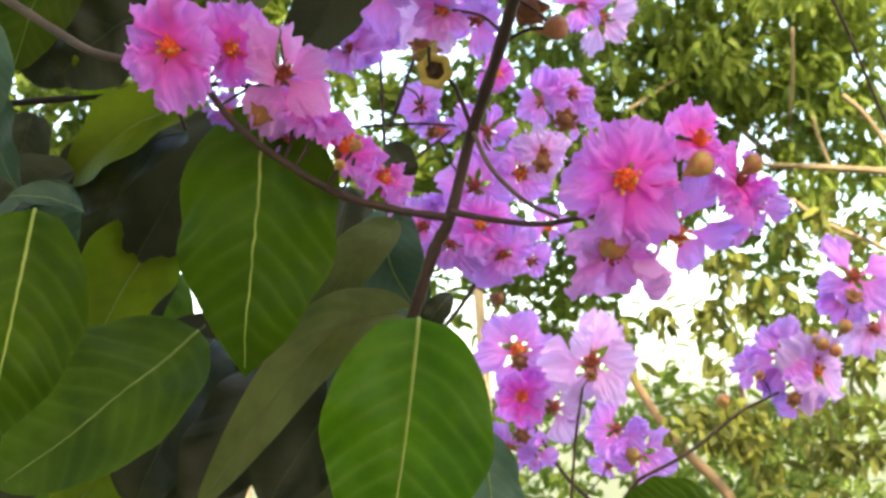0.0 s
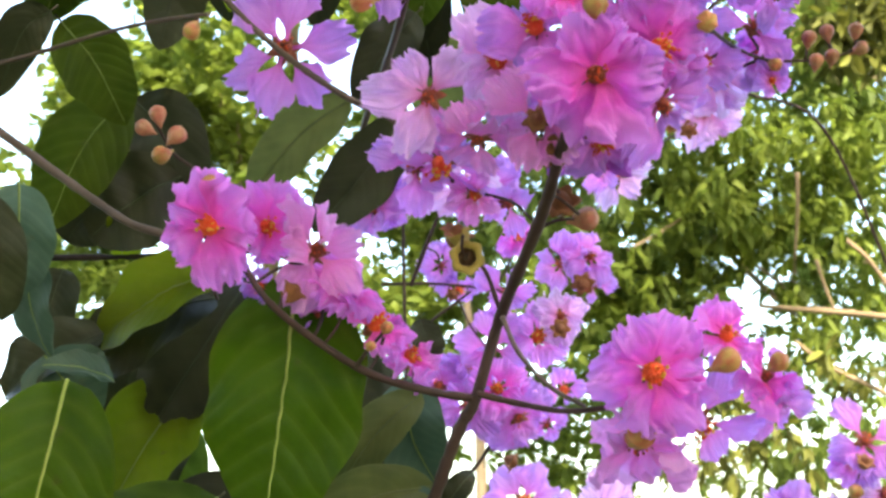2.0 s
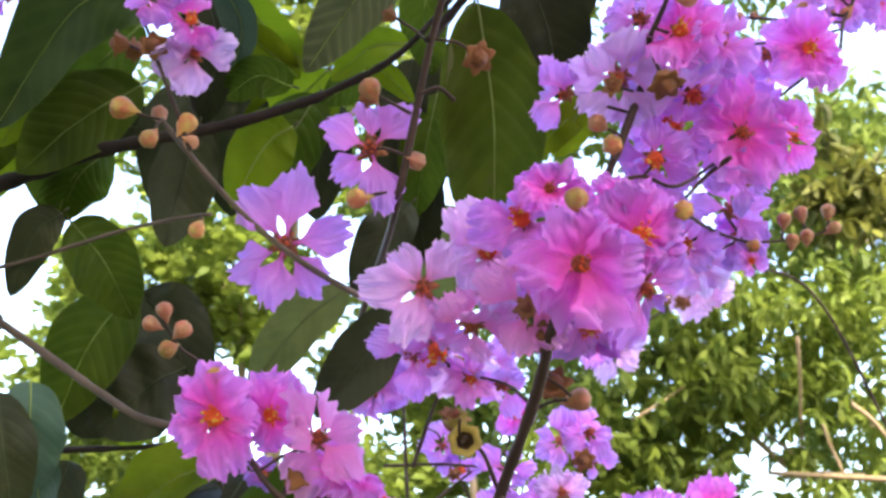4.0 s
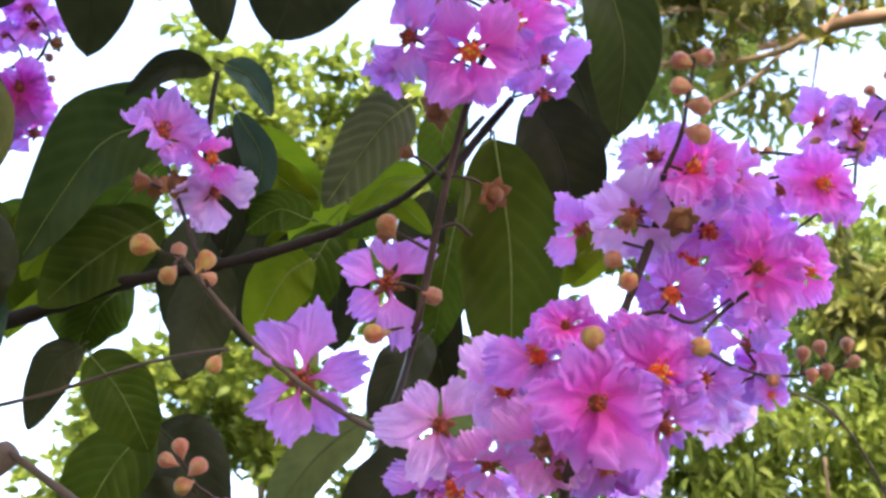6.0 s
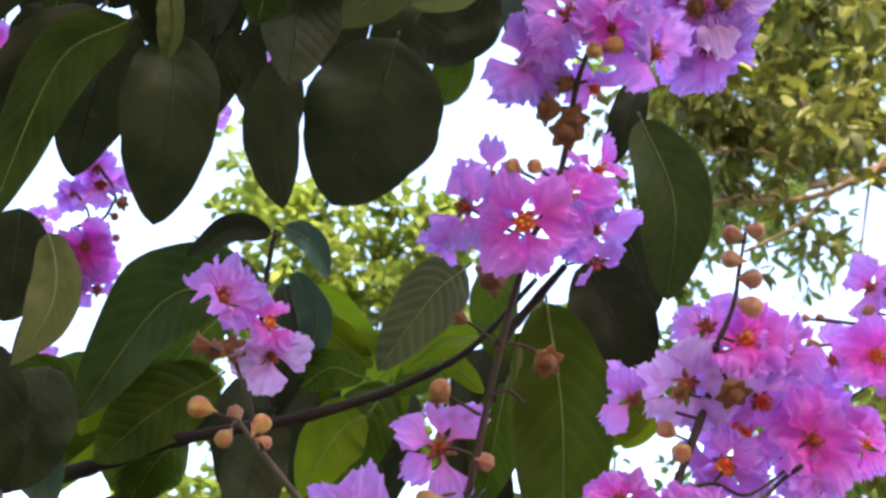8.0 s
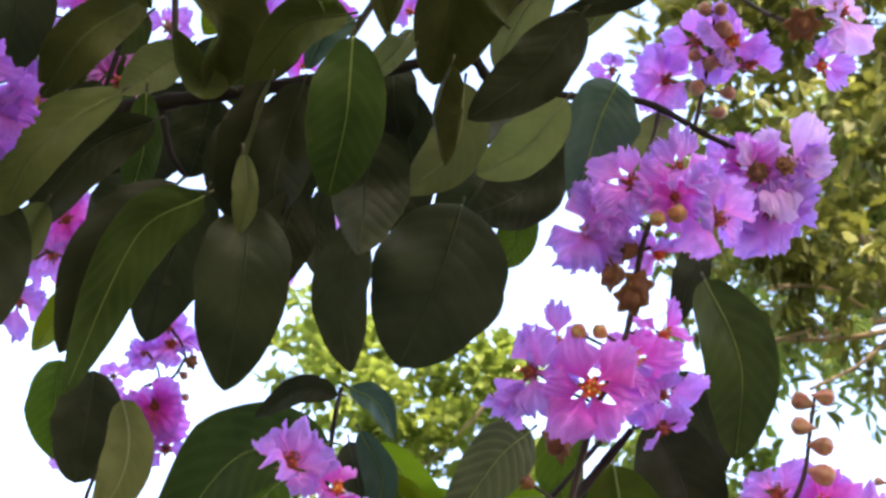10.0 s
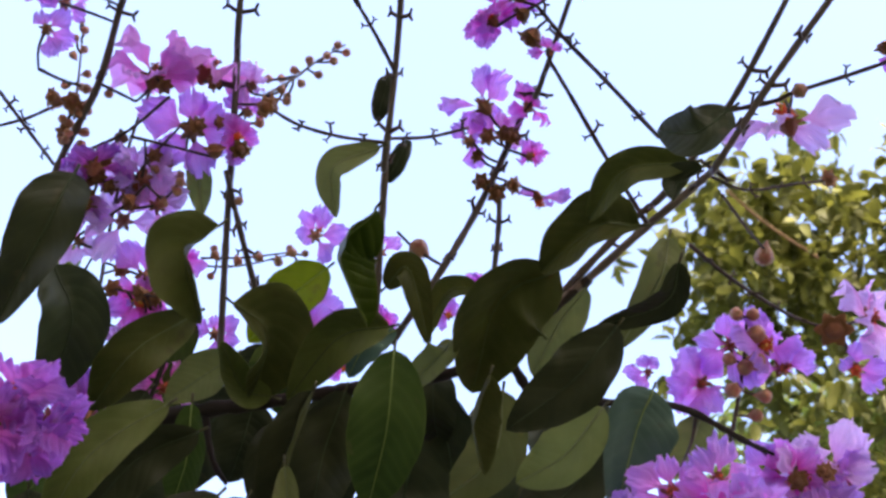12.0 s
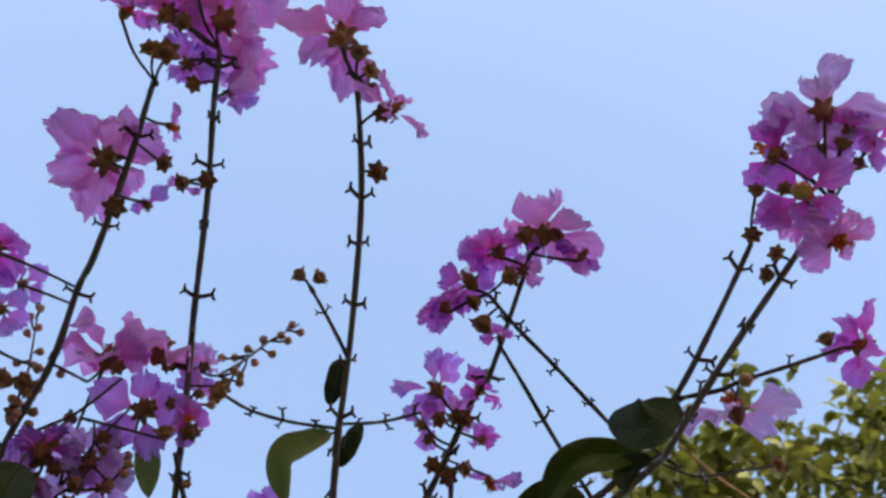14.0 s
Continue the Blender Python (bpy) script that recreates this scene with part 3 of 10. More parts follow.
FOLIAGE = {
    "broad": foliage_material("broad_tree_leaves", (0.080, 0.125, 0.024), (0.225, 0.295, 0.055), 0.56),
    "bright": foliage_material("bright_tree_leaves", (0.090, 0.138, 0.020), (0.240, 0.305, 0.045), 0.56),
    # darker copy of this tree's leaves; backlit and inner shade is in the colour
    "upper": foliage_material("shade_toned_tree_leaves", (0.030, 0.036, 0.010), (0.205, 0.215, 0.034), 0.36),
    # dark leaves of the unseen trees that hold light off the shrub
    "shade": foliage_material("light_blocker_leaves", (0.020, 0.042, 0.014), (0.060, 0.090, 0.022), 0.20),
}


def crown(name, clumps, per, length, width, mat, parent, seed, droop=0.5, label=""):
    """Many folded leaves in tufts round the given clump centres (x, y, z, radius)."""
    rng = np.random.default_rng(seed)
    rows = []
    for x, y, z, r in clumps:
        n = max(4, int(per * r * r))
        tufts = max(1, n // 6)
        d = rng.normal(size=(tufts, 3))
        d /= np.linalg.norm(d, axis=1)[:, None]
        c = d * (r * rng.uniform(0.25, 1.0, tufts) ** 0.6)[:, None] * (1, 1, 0.75) + (x, y, z)
        rows.append(np.repeat(c, 6, 0))
    at = np.concatenate(rows)
    n = len(at)
    yaw, pitch = rng.uniform(0, 2 * np.pi, n), rng.normal(-droop, 0.55, n)
    axis = np.stack([np.cos(yaw) * np.cos(pitch), np.sin(yaw) * np.cos(pitch), np.sin(pitch)], 1)
    side = np.cross(axis, rng.normal(size=(n, 3)) * 0.55 + (0, 0, 1))
    side /= np.linalg.norm(side, axis=1)[:, None]
    up = np.cross(side, axis)
    L, W = length * rng.uniform(0.65, 1.25, n)[:, None], width * rng.uniform(0.7, 1.2, n)[:, None]
    at = at + axis * length * 0.15
    bow = rng.uniform(0.02, 0.20, n)[:, None] * L
    v = np.stack([
        at, at + axis * L * 0.30 + side * W * 0.46 + up * W * 0.12 + up * bow * 0.6, at + axis * L * 0.32 + up * bow * 0.6, at + axis * L * 0.30 - side * W * 0.46 + up * W * 0.12 + up * bow * 0.6,
        at + axis * L * 0.70 + side * W * 0.40 + up * W * 0.10 + up * bow * 0.4, at + axis * L * 0.72 + up * bow * 0.4, at + axis * L * 0.70 - side * W * 0.40 + up * W * 0.10 + up * bow * 0.4, at + axis * L - up * bow], 1).reshape(-1, 3)
    quads = np.array([(0, 2, 1, 0), (0, 3, 2, 0), (1, 2, 5, 4), (2, 3, 6, 5), (4, 5, 7, 4), (5, 6, 7, 5)])
    faces = [tuple(dict.fromkeys(int(k) + 8 * i for k in q)) for i in range(n) for q in quads]
    return part(name, mesh_from(name, v.tolist(), faces, [mat]), parent, None, label)


def scatter(rng, n, x, y, z, r):
    """n clump centres within a block of space."""
    return [(rng.uniform(*x), rng.uniform(*y), rng.uniform(*z), rng.uniform(*r)) for _ in range(n)]


def limb(tree, points, r0, r1, mat):
    return part("limb", tube("limb", spline(points, 6), r0, r1, mat, 10, 0.07, len(points)), tree)


def twig(tree, points, r0, r1, mat):
    return part("twig", tube("twig", spline(points, 5), r0, r1, mat, 6, 0.08, 3), tree)


rng = random.Random(4)


def spread(n, corner, across, down, deep, radius):
    """n clump centres over a slanting slab of crown, given by a corner and three edges."""
    c, u, v, w = Vector(corner), Vector(across), Vector(down), Vector(deep)
    return [(*(c + u * rng.random() + v * rng.random() + w * rng.random()), rng.uniform(*radius)) for _ in range(n)]



# large broad-leaved tree
b = thing("broadleaf_tree", (4.1, 7.4, 0), "tall broadleaf tree with pale limbs and glossy green leaves", "tree")
part("trunk", tube("trunk", spline([(4.1, 7.4, -0.1), (4.1, 7.4, 1.6), (4.05, 7.3, 3.6), (3.95, 7.0, 6.0), (3.8, 6.7, 8.6)], 6), 0.17, 0.05, BROWN_BARK, 14, 0.05, 2), b)
limb(b, [(3.18, 7.35, 2.85), (2.08, 5.94, 2.65), (1.68, 5.92, 2.69), (1.5, 5.88, 2.81), (1.28, 5.8, 3.02)], 0.022, 0.013, PALE_BARK)
limb(b, [(2.92, 5.32, 5.73), (2.11, 4.87, 5.23), (1.75, 4.88, 5.16), (1.51, 4.91, 5.1), (1.24, 4.92, 5.05), (0.94, 4.93, 5)], 0.023, 0.014, BROWN_BARK)
limb(b, [(2.28, 4.49, 5.96), (1.49, 3.84, 5.72), (1.05, 3.42, 5.72), (0.76, 3.18, 5.75), (0.59, 2.99, 5.75)], 0.010, 0.006, BROWN_BARK)
limb(b, [(3.24, 6.84, 3.12), (2.33, 5.9, 2.66), (2.14, 5.9, 2.64), (1.82, 5.9, 2.66), (1.57, 5.9, 2.66)], 0.016, 0.010, PALE_BARK)
twig(b, [(1.71, 5.72, 3.27), (1.69, 5.82, 2.98), (1.67, 5.92, 2.69)], 0.009, 0.006, PALE_BARK)
twig(b, [(1.8, 5.84, 2.93), (1.83, 5.88, 2.8), (1.88, 5.93, 2.67)], 0.009, 0.006, PALE_BARK)
twig(b, [(1.92, 5.81, 3), (2.01, 5.85, 2.9), (2.12, 5.88, 2.79)], 0.011, 0.007, PALE_BARK)
twig(b, [(1.71, 5.79, 3.41), (1.69, 5.85, 2.98), (1.68, 5.9, 2.6)], 0.008, 0.005, PALE_BARK)
twig(b, [(1.94, 5.85, 3), (2.04, 5.86, 2.89), (2.15, 5.88, 2.79)], 0.011, 0.007, PALE_BARK)
twig(b, [(0.94, 4.79, 5.21), (1.3, 4.8, 5.24), (1.62, 4.83, 5.24)], 0.011, 0.007, PALE_BARK)
twig(b, [(1.45, 4.66, 5.46), (1.49, 4.75, 5.33), (1.52, 4.85, 5.19)], 0.009, 0.006, PALE_BARK)
twig(b, [(0.88, 5.85, 2.98), (1.02, 5.84, 3.04), (1.15, 5.83, 3.11)], 0.008, 0.005, PALE_BARK)
twig(b, [(1.4, 5.81, 2.94), (1.64, 5.85, 2.75), (1.69, 5.88, 2.64)], 0.009, 0.006, PALE_BARK)
twig(b, [(0.84, 4.99, 5.05), (1.17, 5.02, 5.06), (1.49, 4.98, 5.16)], 0.016, 0.010, PALE_BARK)
twig(b, [(1.96, 5.57, 3.66), (2.07, 5.54, 3.73), (2.15, 5.52, 3.76)], 0.016, 0.010, PALE_BARK)
limb(b, [(2.15, 5.09, 2.41), (1.89, 5.21, 2.5), (1.64, 5.32, 2.55), (1.39, 5.41, 2.59)], 0.016, 0.010, TAN_BARK)
twig(b, [(1.52, 5.16, 3.13), (1.53, 5.24, 2.95), (1.53, 5.32, 2.78)], 0.009, 0.006, TAN_BARK)
twig(b, [(1.6, 5.24, 2.76), (1.64, 5.28, 2.65), (1.69, 5.32, 2.55)], 0.008, 0.006, TAN_BARK)
twig(b, [(1.72, 5.18, 2.83), (1.82, 5.2, 2.74), (1.95, 5.23, 2.54)], 0.010, 0.009, TAN_BARK)
limb(b, [(1.51, 5.33, 2.42), (1.64, 5.34, 2.32), (1.81, 5.33, 2.23), (2.06, 5.29, 2.1)], 0.008, 0.013, TAN_BARK)
twig(b, [(0.81, 5.4, 2.84), (0.94, 5.39, 2.91), (1.05, 5.38, 2.98)], 0.008, 0.005, TAN_BARK)
limb(b, [(1.78, 3.63, 4.32), (1.55, 3.74, 4.37), (1.43, 3.81, 4.39), (1.32, 3.89, 4.38)], 0.034, 0.020, BROWN_BARK)
limb(b, [(1.31, 3.82, 4.34), (1.21, 3.89, 4.33), (1.03, 3.97, 4.35), (0.8, 4.02, 4.39)], 0.015, 0.008, TAN_BARK)
twig(b, [(0.79, 3.83, 4.51), (1, 3.83, 4.49), (1.13, 3.88, 4.43)], 0.008, 0.006, TAN_BARK)
twig(b, [(1.12, 3.66, 4.61), (1.15, 3.75, 4.54), (1.19, 3.82, 4.48)], 0.010, 0.007, TAN_BARK)
twig(b, [(0.91, 4.04, 4.17), (1.1, 3.98, 4.24), (1.24, 3.91, 4.34)], 0.007, 0.009, TAN_BARK)
twig(b, [(1.36, 3.8, 4.33), (1.44, 3.74, 4.42), (1.52, 3.7, 4.49)], 0.009, 0.006, BROWN_BARK)
twig(b, [(1.36, 3.81, 4.32), (1.35, 3.91, 4.23), (1.34, 4.02, 4.13)], 0.006, 0.004, BROWN_BARK)
twig(b, [(0.7, 3.93, 4.39), (0.77, 3.98, 4.36), (0.94, 3.96, 4.39)], 0.007, 0.006, TAN_BARK)
clumps = []
clumps += spread(60, (0.24, 5.56, 3.6), (2.2, 0.01, -0.07), (-0.03, 0.14, -1.01), (0, 0.99, 0.14), (0.2, 0.4))
clumps += spread(20, (1.2, 5.71, 2.58), (1.2, 0.01, -0.04), (-0.02, 0.09, -0.62), (0, 0.99, 0.14), (0.15, 0.3))
clumps += spread(12, (1.21, 5.79, 1.96), (1.18, 0.01, -0.04), (-0.02, 0.07, -0.52), (0, 0.99, 0.14), (0.12, 0.25))
clumps += spread(20, (1.06, 5.86, 1.44), (1.31, 0.01, -0.04), (-0.02, 0.07, -0.52), (0, 0.99, 0.14), (0.15, 0.3))
clumps += spread(26, (1.68, 5.32, 4.42), (0.81, 0.01, -0.02), (-0.03, 0.32, -0.92), (0, 0.94, 0.33), (0.2, 0.35))
clumps += spread(14, (1.72, 5.24, 4.37), (0.81, 0.01, -0.02), (-0.02, 0.3, -0.64), (0.01, 0.91, 0.42), (0.2, 0.35))
clumps += spread(18, (1.26, 4.24, 6.07), (0.87, 0.05, 0.01), (-0.01, 0.3, -0.45), (-0.06, 0.83, 0.55), (0.2, 0.35))
clumps += spread(34, (0.72, 4.24, 6.02), (1.24, 0.08, 0.02), (-0.02, 0.58, -0.88), (-0.06, 0.83, 0.55), (0.14, 0.28))
clumps += spread(36, (0.68, 4.52, 6.31), (1.41, 0.09, 0.02), (-0.02, 0.56, -0.84), (-0.06, 0.83, 0.55), (0.14, 0.28))
clumps += spread(14, (0.71, 4.92, 5.82), (1.7, 0.04, -0.02), (-0.01, 0.22, -0.41), (-0.01, 0.88, 0.48), (0.12, 0.25))
clumps += spread(7, (1.35, 4.87, 5.15), (0.76, 0.05, 0.01), (-0.01, 0.25, -0.38), (-0.06, 0.83, 0.55), (0.1, 0.2))
clumps += spread(8, (0.98, 4.85, 5.21), (0.81, 0.01, -0.02), (-0.02, 0.22, -0.47), (0.01, 0.91, 0.42), (0.12, 0.22))
clumps += spread(26, (1.62, 5.06, 4.24), (0.6, -0.17, -0.11), (-0.02, 0.3, -0.64), (0.21, 0.72, 0.28), (0.14, 0.28))
clumps += spread(14, (0.57, 4.26, 4.74), (0.66, -0.08, -0.08), (-0.01, 0.17, -0.24), (0.06, 0.5, 0.33), (0.1, 0.2))
crown("crown", clumps, 900, 0.10, 0.035, FOLIAGE["broad"], b, 5, 0.6, "drooping glossy green foliage")
clumps = []
clumps += spread(29, (0.86, 5.22, 3.48), (1.29, 0.01, -0.03), (-0.02, 0.22, -0.62), (0, 0.47, 0.16), (0.15, 0.32))
clumps += spread(16, (0.84, 5.44, 2.86), (1.29, 0.01, -0.03), (-0.02, 0.2, -0.57), (0, 0.47, 0.16), (0.12, 0.22))
clumps += spread(14, (1.07, 5.2, 3.51), (1.11, 0.01, -0.03), (-0.02, 0.28, -0.6), (0, 0.45, 0.21), (0.15, 0.3))
clumps += spread(24, (0.33, 5.41, 3.22), (0.88, 0, -0.03), (-0.02, 0.09, -0.65), (0, 0.5, 0.07), (0.15, 0.3))
crown("crown", clumps, 1200, 0.10, 0.032, FOLIAGE["bright"], b, 15, 0.7, "sunlit yellow-green leaf sprays")
clumps = []
clumps += spread(34, (0.49, 3.25, 6.06), (1.48, 0.15, 0.05), (-0.03, 0.51, -0.59), (-0.08, 0.6, 0.53), (0.2, 0.36))
clumps += spread(26, (0.58, 3.77, 5.48), (1.36, 0.14, 0.05), (-0.03, 0.58, -0.66), (-0.08, 0.6, 0.53), (0.15, 0.32))
clumps += spread(40, (0.44, 2.9, 5.92), (1.36, 0.16, 0.07), (-0.04, 0.53, -0.42), (-0.09, 0.49, 0.62), (0.15, 0.33))
clumps += spread(6, (0.34, 3.48, 5.45), (0.3, 0.04, 0.02), (-0.01, 0.18, -0.15), (-0.06, 0.31, 0.39), (0.1, 0.16))
clumps += spread(16, (0.79, 3.44, 5.55), (0.98, 0.11, 0.05), (-0.03, 0.4, -0.32), (-0.09, 0.49, 0.62), (0.15, 0.3))
clumps += spread(14, (1.13, 2.95, 5.91), (0.84, 0.08, 0.02), (-0.02, 0.22, -0.13), (-0.06, 0.4, 0.69), (0.15, 0.28))
clumps += spread(22, (0.49, 3, 5.83), (0.63, 0.06, 0.02), (-0.04, 0.48, -0.29), (-0.06, 0.4, 0.69), (0.12, 0.26))
clumps += spread(6, (0.71, 2.93, 5.88), (0.33, 0.03, 0.01), (-0.01, 0.16, -0.1), (-0.04, 0.25, 0.43), (0.1, 0.18))
clumps += spread(34, (0.58, 3.05, 4.88), (0.84, -0.11, -0.16), (-0, 0.51, -0.56), (0.08, 0.47, 0.36), (0.12, 0.26))
clumps += spread(34, (0.87, 4.6, 6.13), (1.08, -0.15, -0.19), (-0, 0.47, -0.54), (0.11, 0.37, 0.32), (0.14, 0.3))
clumps += spread(10, (0.63, 4.95, 5.77), (0.89, -0.09, -0.12), (-0.04, 0.41, -0.54), (0.07, 0.32, 0.24), (0.14, 0.28))
# shade of the backlit crown comes from the darker leaf colour
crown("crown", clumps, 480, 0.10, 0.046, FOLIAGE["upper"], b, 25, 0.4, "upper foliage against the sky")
clumps = []
clumps += spread(5, (1.13, 5.44, 2.23), (0.19, -0.04, -0.01), (-0, 0.02, -0.12), (0.04, 0.19, 0.02), (0.06, 0.11))
clumps += spread(10, (1.12, 5.46, 2.01), (0.16, -0.04, -0.01), (-0.01, 0.02, -0.29), (0.04, 0.19, 0.01), (0.06, 0.11))
clumps += spread(4, (0.88, 5.5, 2.04), (0.14, -0.02, -0.01), (-0, 0.01, -0.1), (0.03, 0.2, 0.02), (0.05, 0.09))
clumps += spread(4, (0.73, 5.54, 1.93), (0.12, -0.02, -0.01), (-0.01, 0.01, -0.15), (0.03, 0.2, 0.01), (0.05, 0.09))
clumps += spread(16, (0.96, 5.52, 1.62), (0.35, -0.07, -0.01), (-0.02, 0, -0.27), (0.06, 0.29, -0), (0.07, 0.13))
clumps += spread(15, (1.36, 5.43, 1.58), (0.48, -0.14, -0.02), (-0.03, -0, -0.43), (0.11, 0.38, -0.01), (0.08, 0.14))
clumps += spread(7, (1.34, 5.4, 2.12), (0.21, -0.05, -0.01), (-0.01, 0.02, -0.19), (0.05, 0.19, 0.02), (0.05, 0.1))
clumps += spread(10, (1.51, 5.32, 2.37), (0.37, -0.11, -0.03), (-0.01, 0.03, -0.19), (0.09, 0.28, 0.04), (0.06, 0.12))
clumps += spread(5, (1.71, 5.32, 1.9), (0.15, -0.05, -0.01), (-0.02, 0.02, -0.31), (0.1, 0.28, 0.01), (0.06, 0.11))
clumps += spread(20, (1.44, 4.36, 3.69), (0.32, -0.09, -0.06), (-0, 0.14, -0.3), (0.09, 0.26, 0.12), (0.08, 0.14))
clumps += spread(5, (1.39, 4.29, 3.85), (0.1, -0.02, -0.02), (0, 0.11, -0.21), (0.06, 0.17, 0.09), (0.06, 0.1))
clumps += spread(16, (0.71, 3.81, 4.64), (0.56, -0.08, -0.09), (-0, 0.18, -0.24), (0.08, 0.31, 0.24), (0.07, 0.13))
clumps += spread(8, (0.98, 3.96, 4.36), (0.29, -0.05, -0.05), (-0, 0.16, -0.24), (0.05, 0.16, 0.11), (0.05, 0.09))
clumps += spread(24, (0.52, 3.74, 4.76), (1.04, -0.15, -0.17), (-0, 0.1, -0.12), (0.08, 0.3, 0.25), (0.08, 0.15))
# sprays take the darker leaf copy in place of shade
crown("crown", clumps, 1700, 0.10, 0.036, FOLIAGE["upper"], b, 35, 0.7, "hanging leaf sprays in a shade-toned colour")

# lighter tree behind
b = thing("small_leaved_tree", (-1.3, 7.6, 0), "young tree with bright yellow-green rounded leaves", "tree")
part("trunk", tube("trunk", spline([(-1.3, 7.6, -0.1), (-1.2, 7.4, 2.0), (-0.95, 7.0, 3.6), (-0.85, 6.6, 4.8)], 6), 0.09, 0.025, PALE_BARK, 12, 0.05, 7), b)
limb(b, [(-1.15, 6.9, 3.22), (-1.16, 6.44, 3.73), (-1.32, 5.97, 4.27), (-1.38, 5.68, 4.89)], 0.019, 0.011, PALE_BARK)
limb(b, [(-1.32, 6.23, 4.25), (-0.92, 5.74, 4.67), (-0.61, 5.61, 4.9), (-0.24, 5.33, 5.17)], 0.016, 0.010, PALE_BARK)
limb(b, [(-1.1, 6.65, 3.03), (-1.07, 6.31, 3.38), (-1.09, 6.18, 3.77)], 0.014, 0.008, PALE_BARK)
clumps = []
clumps += spread(18, (-1.43, 5.25, 4.98), (1.36, 0.09, 0.02), (-0.01, 0.26, -0.39), (-0.06, 0.83, 0.55), (0.1, 0.22))
clumps += spread(5, (-0.64, 5.18, 5.18), (0.46, 0.03, 0.01), (0, 0.13, -0.19), (-0.06, 0.83, 0.55), (0.08, 0.16))
clumps += spread(8, (-1.45, 5.06, 5.27), (0.63, 0.04, 0.01), (-0.01, 0.19, -0.29), (-0.06, 0.83, 0.55), (0.08, 0.18))
clumps += spread(4, (-1.44, 4.88, 5.53), (0.17, 0.01, 0), (-0.01, 0.14, -0.22), (-0.02, 0.33, 0.22), (0.05, 0.1))
clumps += spread(4, (-1.13, 5.05, 5.32), (0.2, 0.01, 0), (0, 0.13, -0.19), (-0.02, 0.33, 0.22), (0.06, 0.12))
clumps += spread(9, (-1.81, 5.49, 4.59), (0.52, 0.03, 0.01), (-0.02, 0.42, -0.63), (-0.06, 0.83, 0.55), (0.1, 0.2))
clumps += spread(12, (-1.49, 5.2, 5.45), (0.69, 0, -0.02), (-0.03, 0.39, -0.84), (0.01, 0.91, 0.42), (0.1, 0.2))
clumps += spread(8, (-0.63, 5.28, 5.27), (0.52, 0, -0.02), (-0.02, 0.25, -0.52), (0.01, 0.91, 0.42), (0.08, 0.18))
clumps += spread(18, (-1.97, 5.81, 4.15), (1.01, 0.01, -0.03), (-0.02, 0.34, -0.73), (0.01, 0.91, 0.42), (0.1, 0.22))
clumps += spread(20, (-0.65, 5.51, 4.77), (1.21, 0.01, -0.04), (-0.04, 0.55, -1.18), (0.01, 0.91, 0.42), (0.1, 0.22))
clumps += spread(30, (-2.04, 5.89, 3.98), (1.39, 0.01, -0.04), (-0.02, 0.22, -0.63), (0, 0.94, 0.33), (0.1, 0.22))
clumps += spread(8, (-1.44, 6.01, 4.26), (0.77, 0.01, -0.02), (-0.01, 0.17, -0.48), (0, 0.94, 0.33), (0.1, 0.2))
clumps += spread(9, (-2.03, 6.11, 3.35), (0.4, 0, -0.01), (-0.02, 0.23, -0.66), (0, 0.94, 0.33), (0.1, 0.2))
clumps += spread(10, (-2.4, 6.17, 3.56), (0.75, 0, -0.02), (-0.03, 0.11, -0.8), (0, 0.99, 0.14), (0.1, 0.22))
clumps += spread(6, (-0.45, 6.2, 3.09), (0.4, 0, -0.01), (-0.02, 0.23, -0.66), (0, 0.94, 0.33), (0.1, 0.2))
clumps += spread(14, (-1.13, 6, 3.68), (0.98, 0.01, -0.03), (-0.02, 0.26, -0.74), (0, 0.94, 0.33), (0.1, 0.22))
clumps += spread(4, (-2.29, 6.03, 3.58), (0.26, 0, -0.01), (-0.01, 0.15, -0.44), (0, 0.94, 0.33), (0.1, 0.2))
clumps += spread(40, (-0.39, 6.3, 3.35), (1.35, 0.01, -0.04), (-0.05, 0.21, -1.51), (0, 0.99, 0.14), (0.1, 0.24))
clumps += spread(18, (-0.46, 6.32, 3.36), (1.82, 0.02, -0.05), (-0.03, 0.31, -0.9), (0, 0.94, 0.33), (0.1, 0.22))
clumps += spread(10, (-2.16, 6.24, 3.27), (0.59, 0.01, -0.02), (-0.02, 0.27, -0.78), (0, 0.94, 0.33), (0.1, 0.2))
clumps += spread(6, (-2.27, 6.29, 3.47), (0.5, 0, -0.02), (-0.02, 0.09, -0.67), (0, 0.99, 0.14), (0.1, 0.2))
clumps += spread(30, (0.22, 5.18, 4.88), (1.21, -0.12, -0.12), (-0.04, 0.53, -1.01), (0.03, 0.83, 0.34), (0.1, 0.22))
clumps += spread(16, (-1.01, 4.94, 5.09), (0.87, 0.08, 0.03), (-0.03, 0.29, -0.46), (-0.13, 0.68, 0.4), (0.08, 0.18))
clumps += spread(22, (-1.88, 5.31, 4.03), (0.98, 0.22, 0.07), (0, 0.36, -0.99), (-0.24, 0.74, 0.19), (0.08, 0.2))
clumps += spread(14, (-1.41, 4.73, 5.22), (1.2, 0.14, 0.07), (-0.02, 0.31, -0.45), (-0.18, 0.66, 0.42), (0.07, 0.15))
clumps += spread(12, (-0.52, 5.95, 3.09), (0.44, 0.02, -0.01), (-0.02, 0.14, -0.7), (-0.07, 0.79, 0.11), (0.08, 0.18))
crown("crown", clumps, 2300, 0.085, 0.05, FOLIAGE["bright"], b, 8, -0.1, "bright yellow-green foliage in tufts")

# slender pale trunk
b = thing("slender_tree", (0.2, 6.3, 0), "slender pale-barked tree with sparse leaves", "tree")
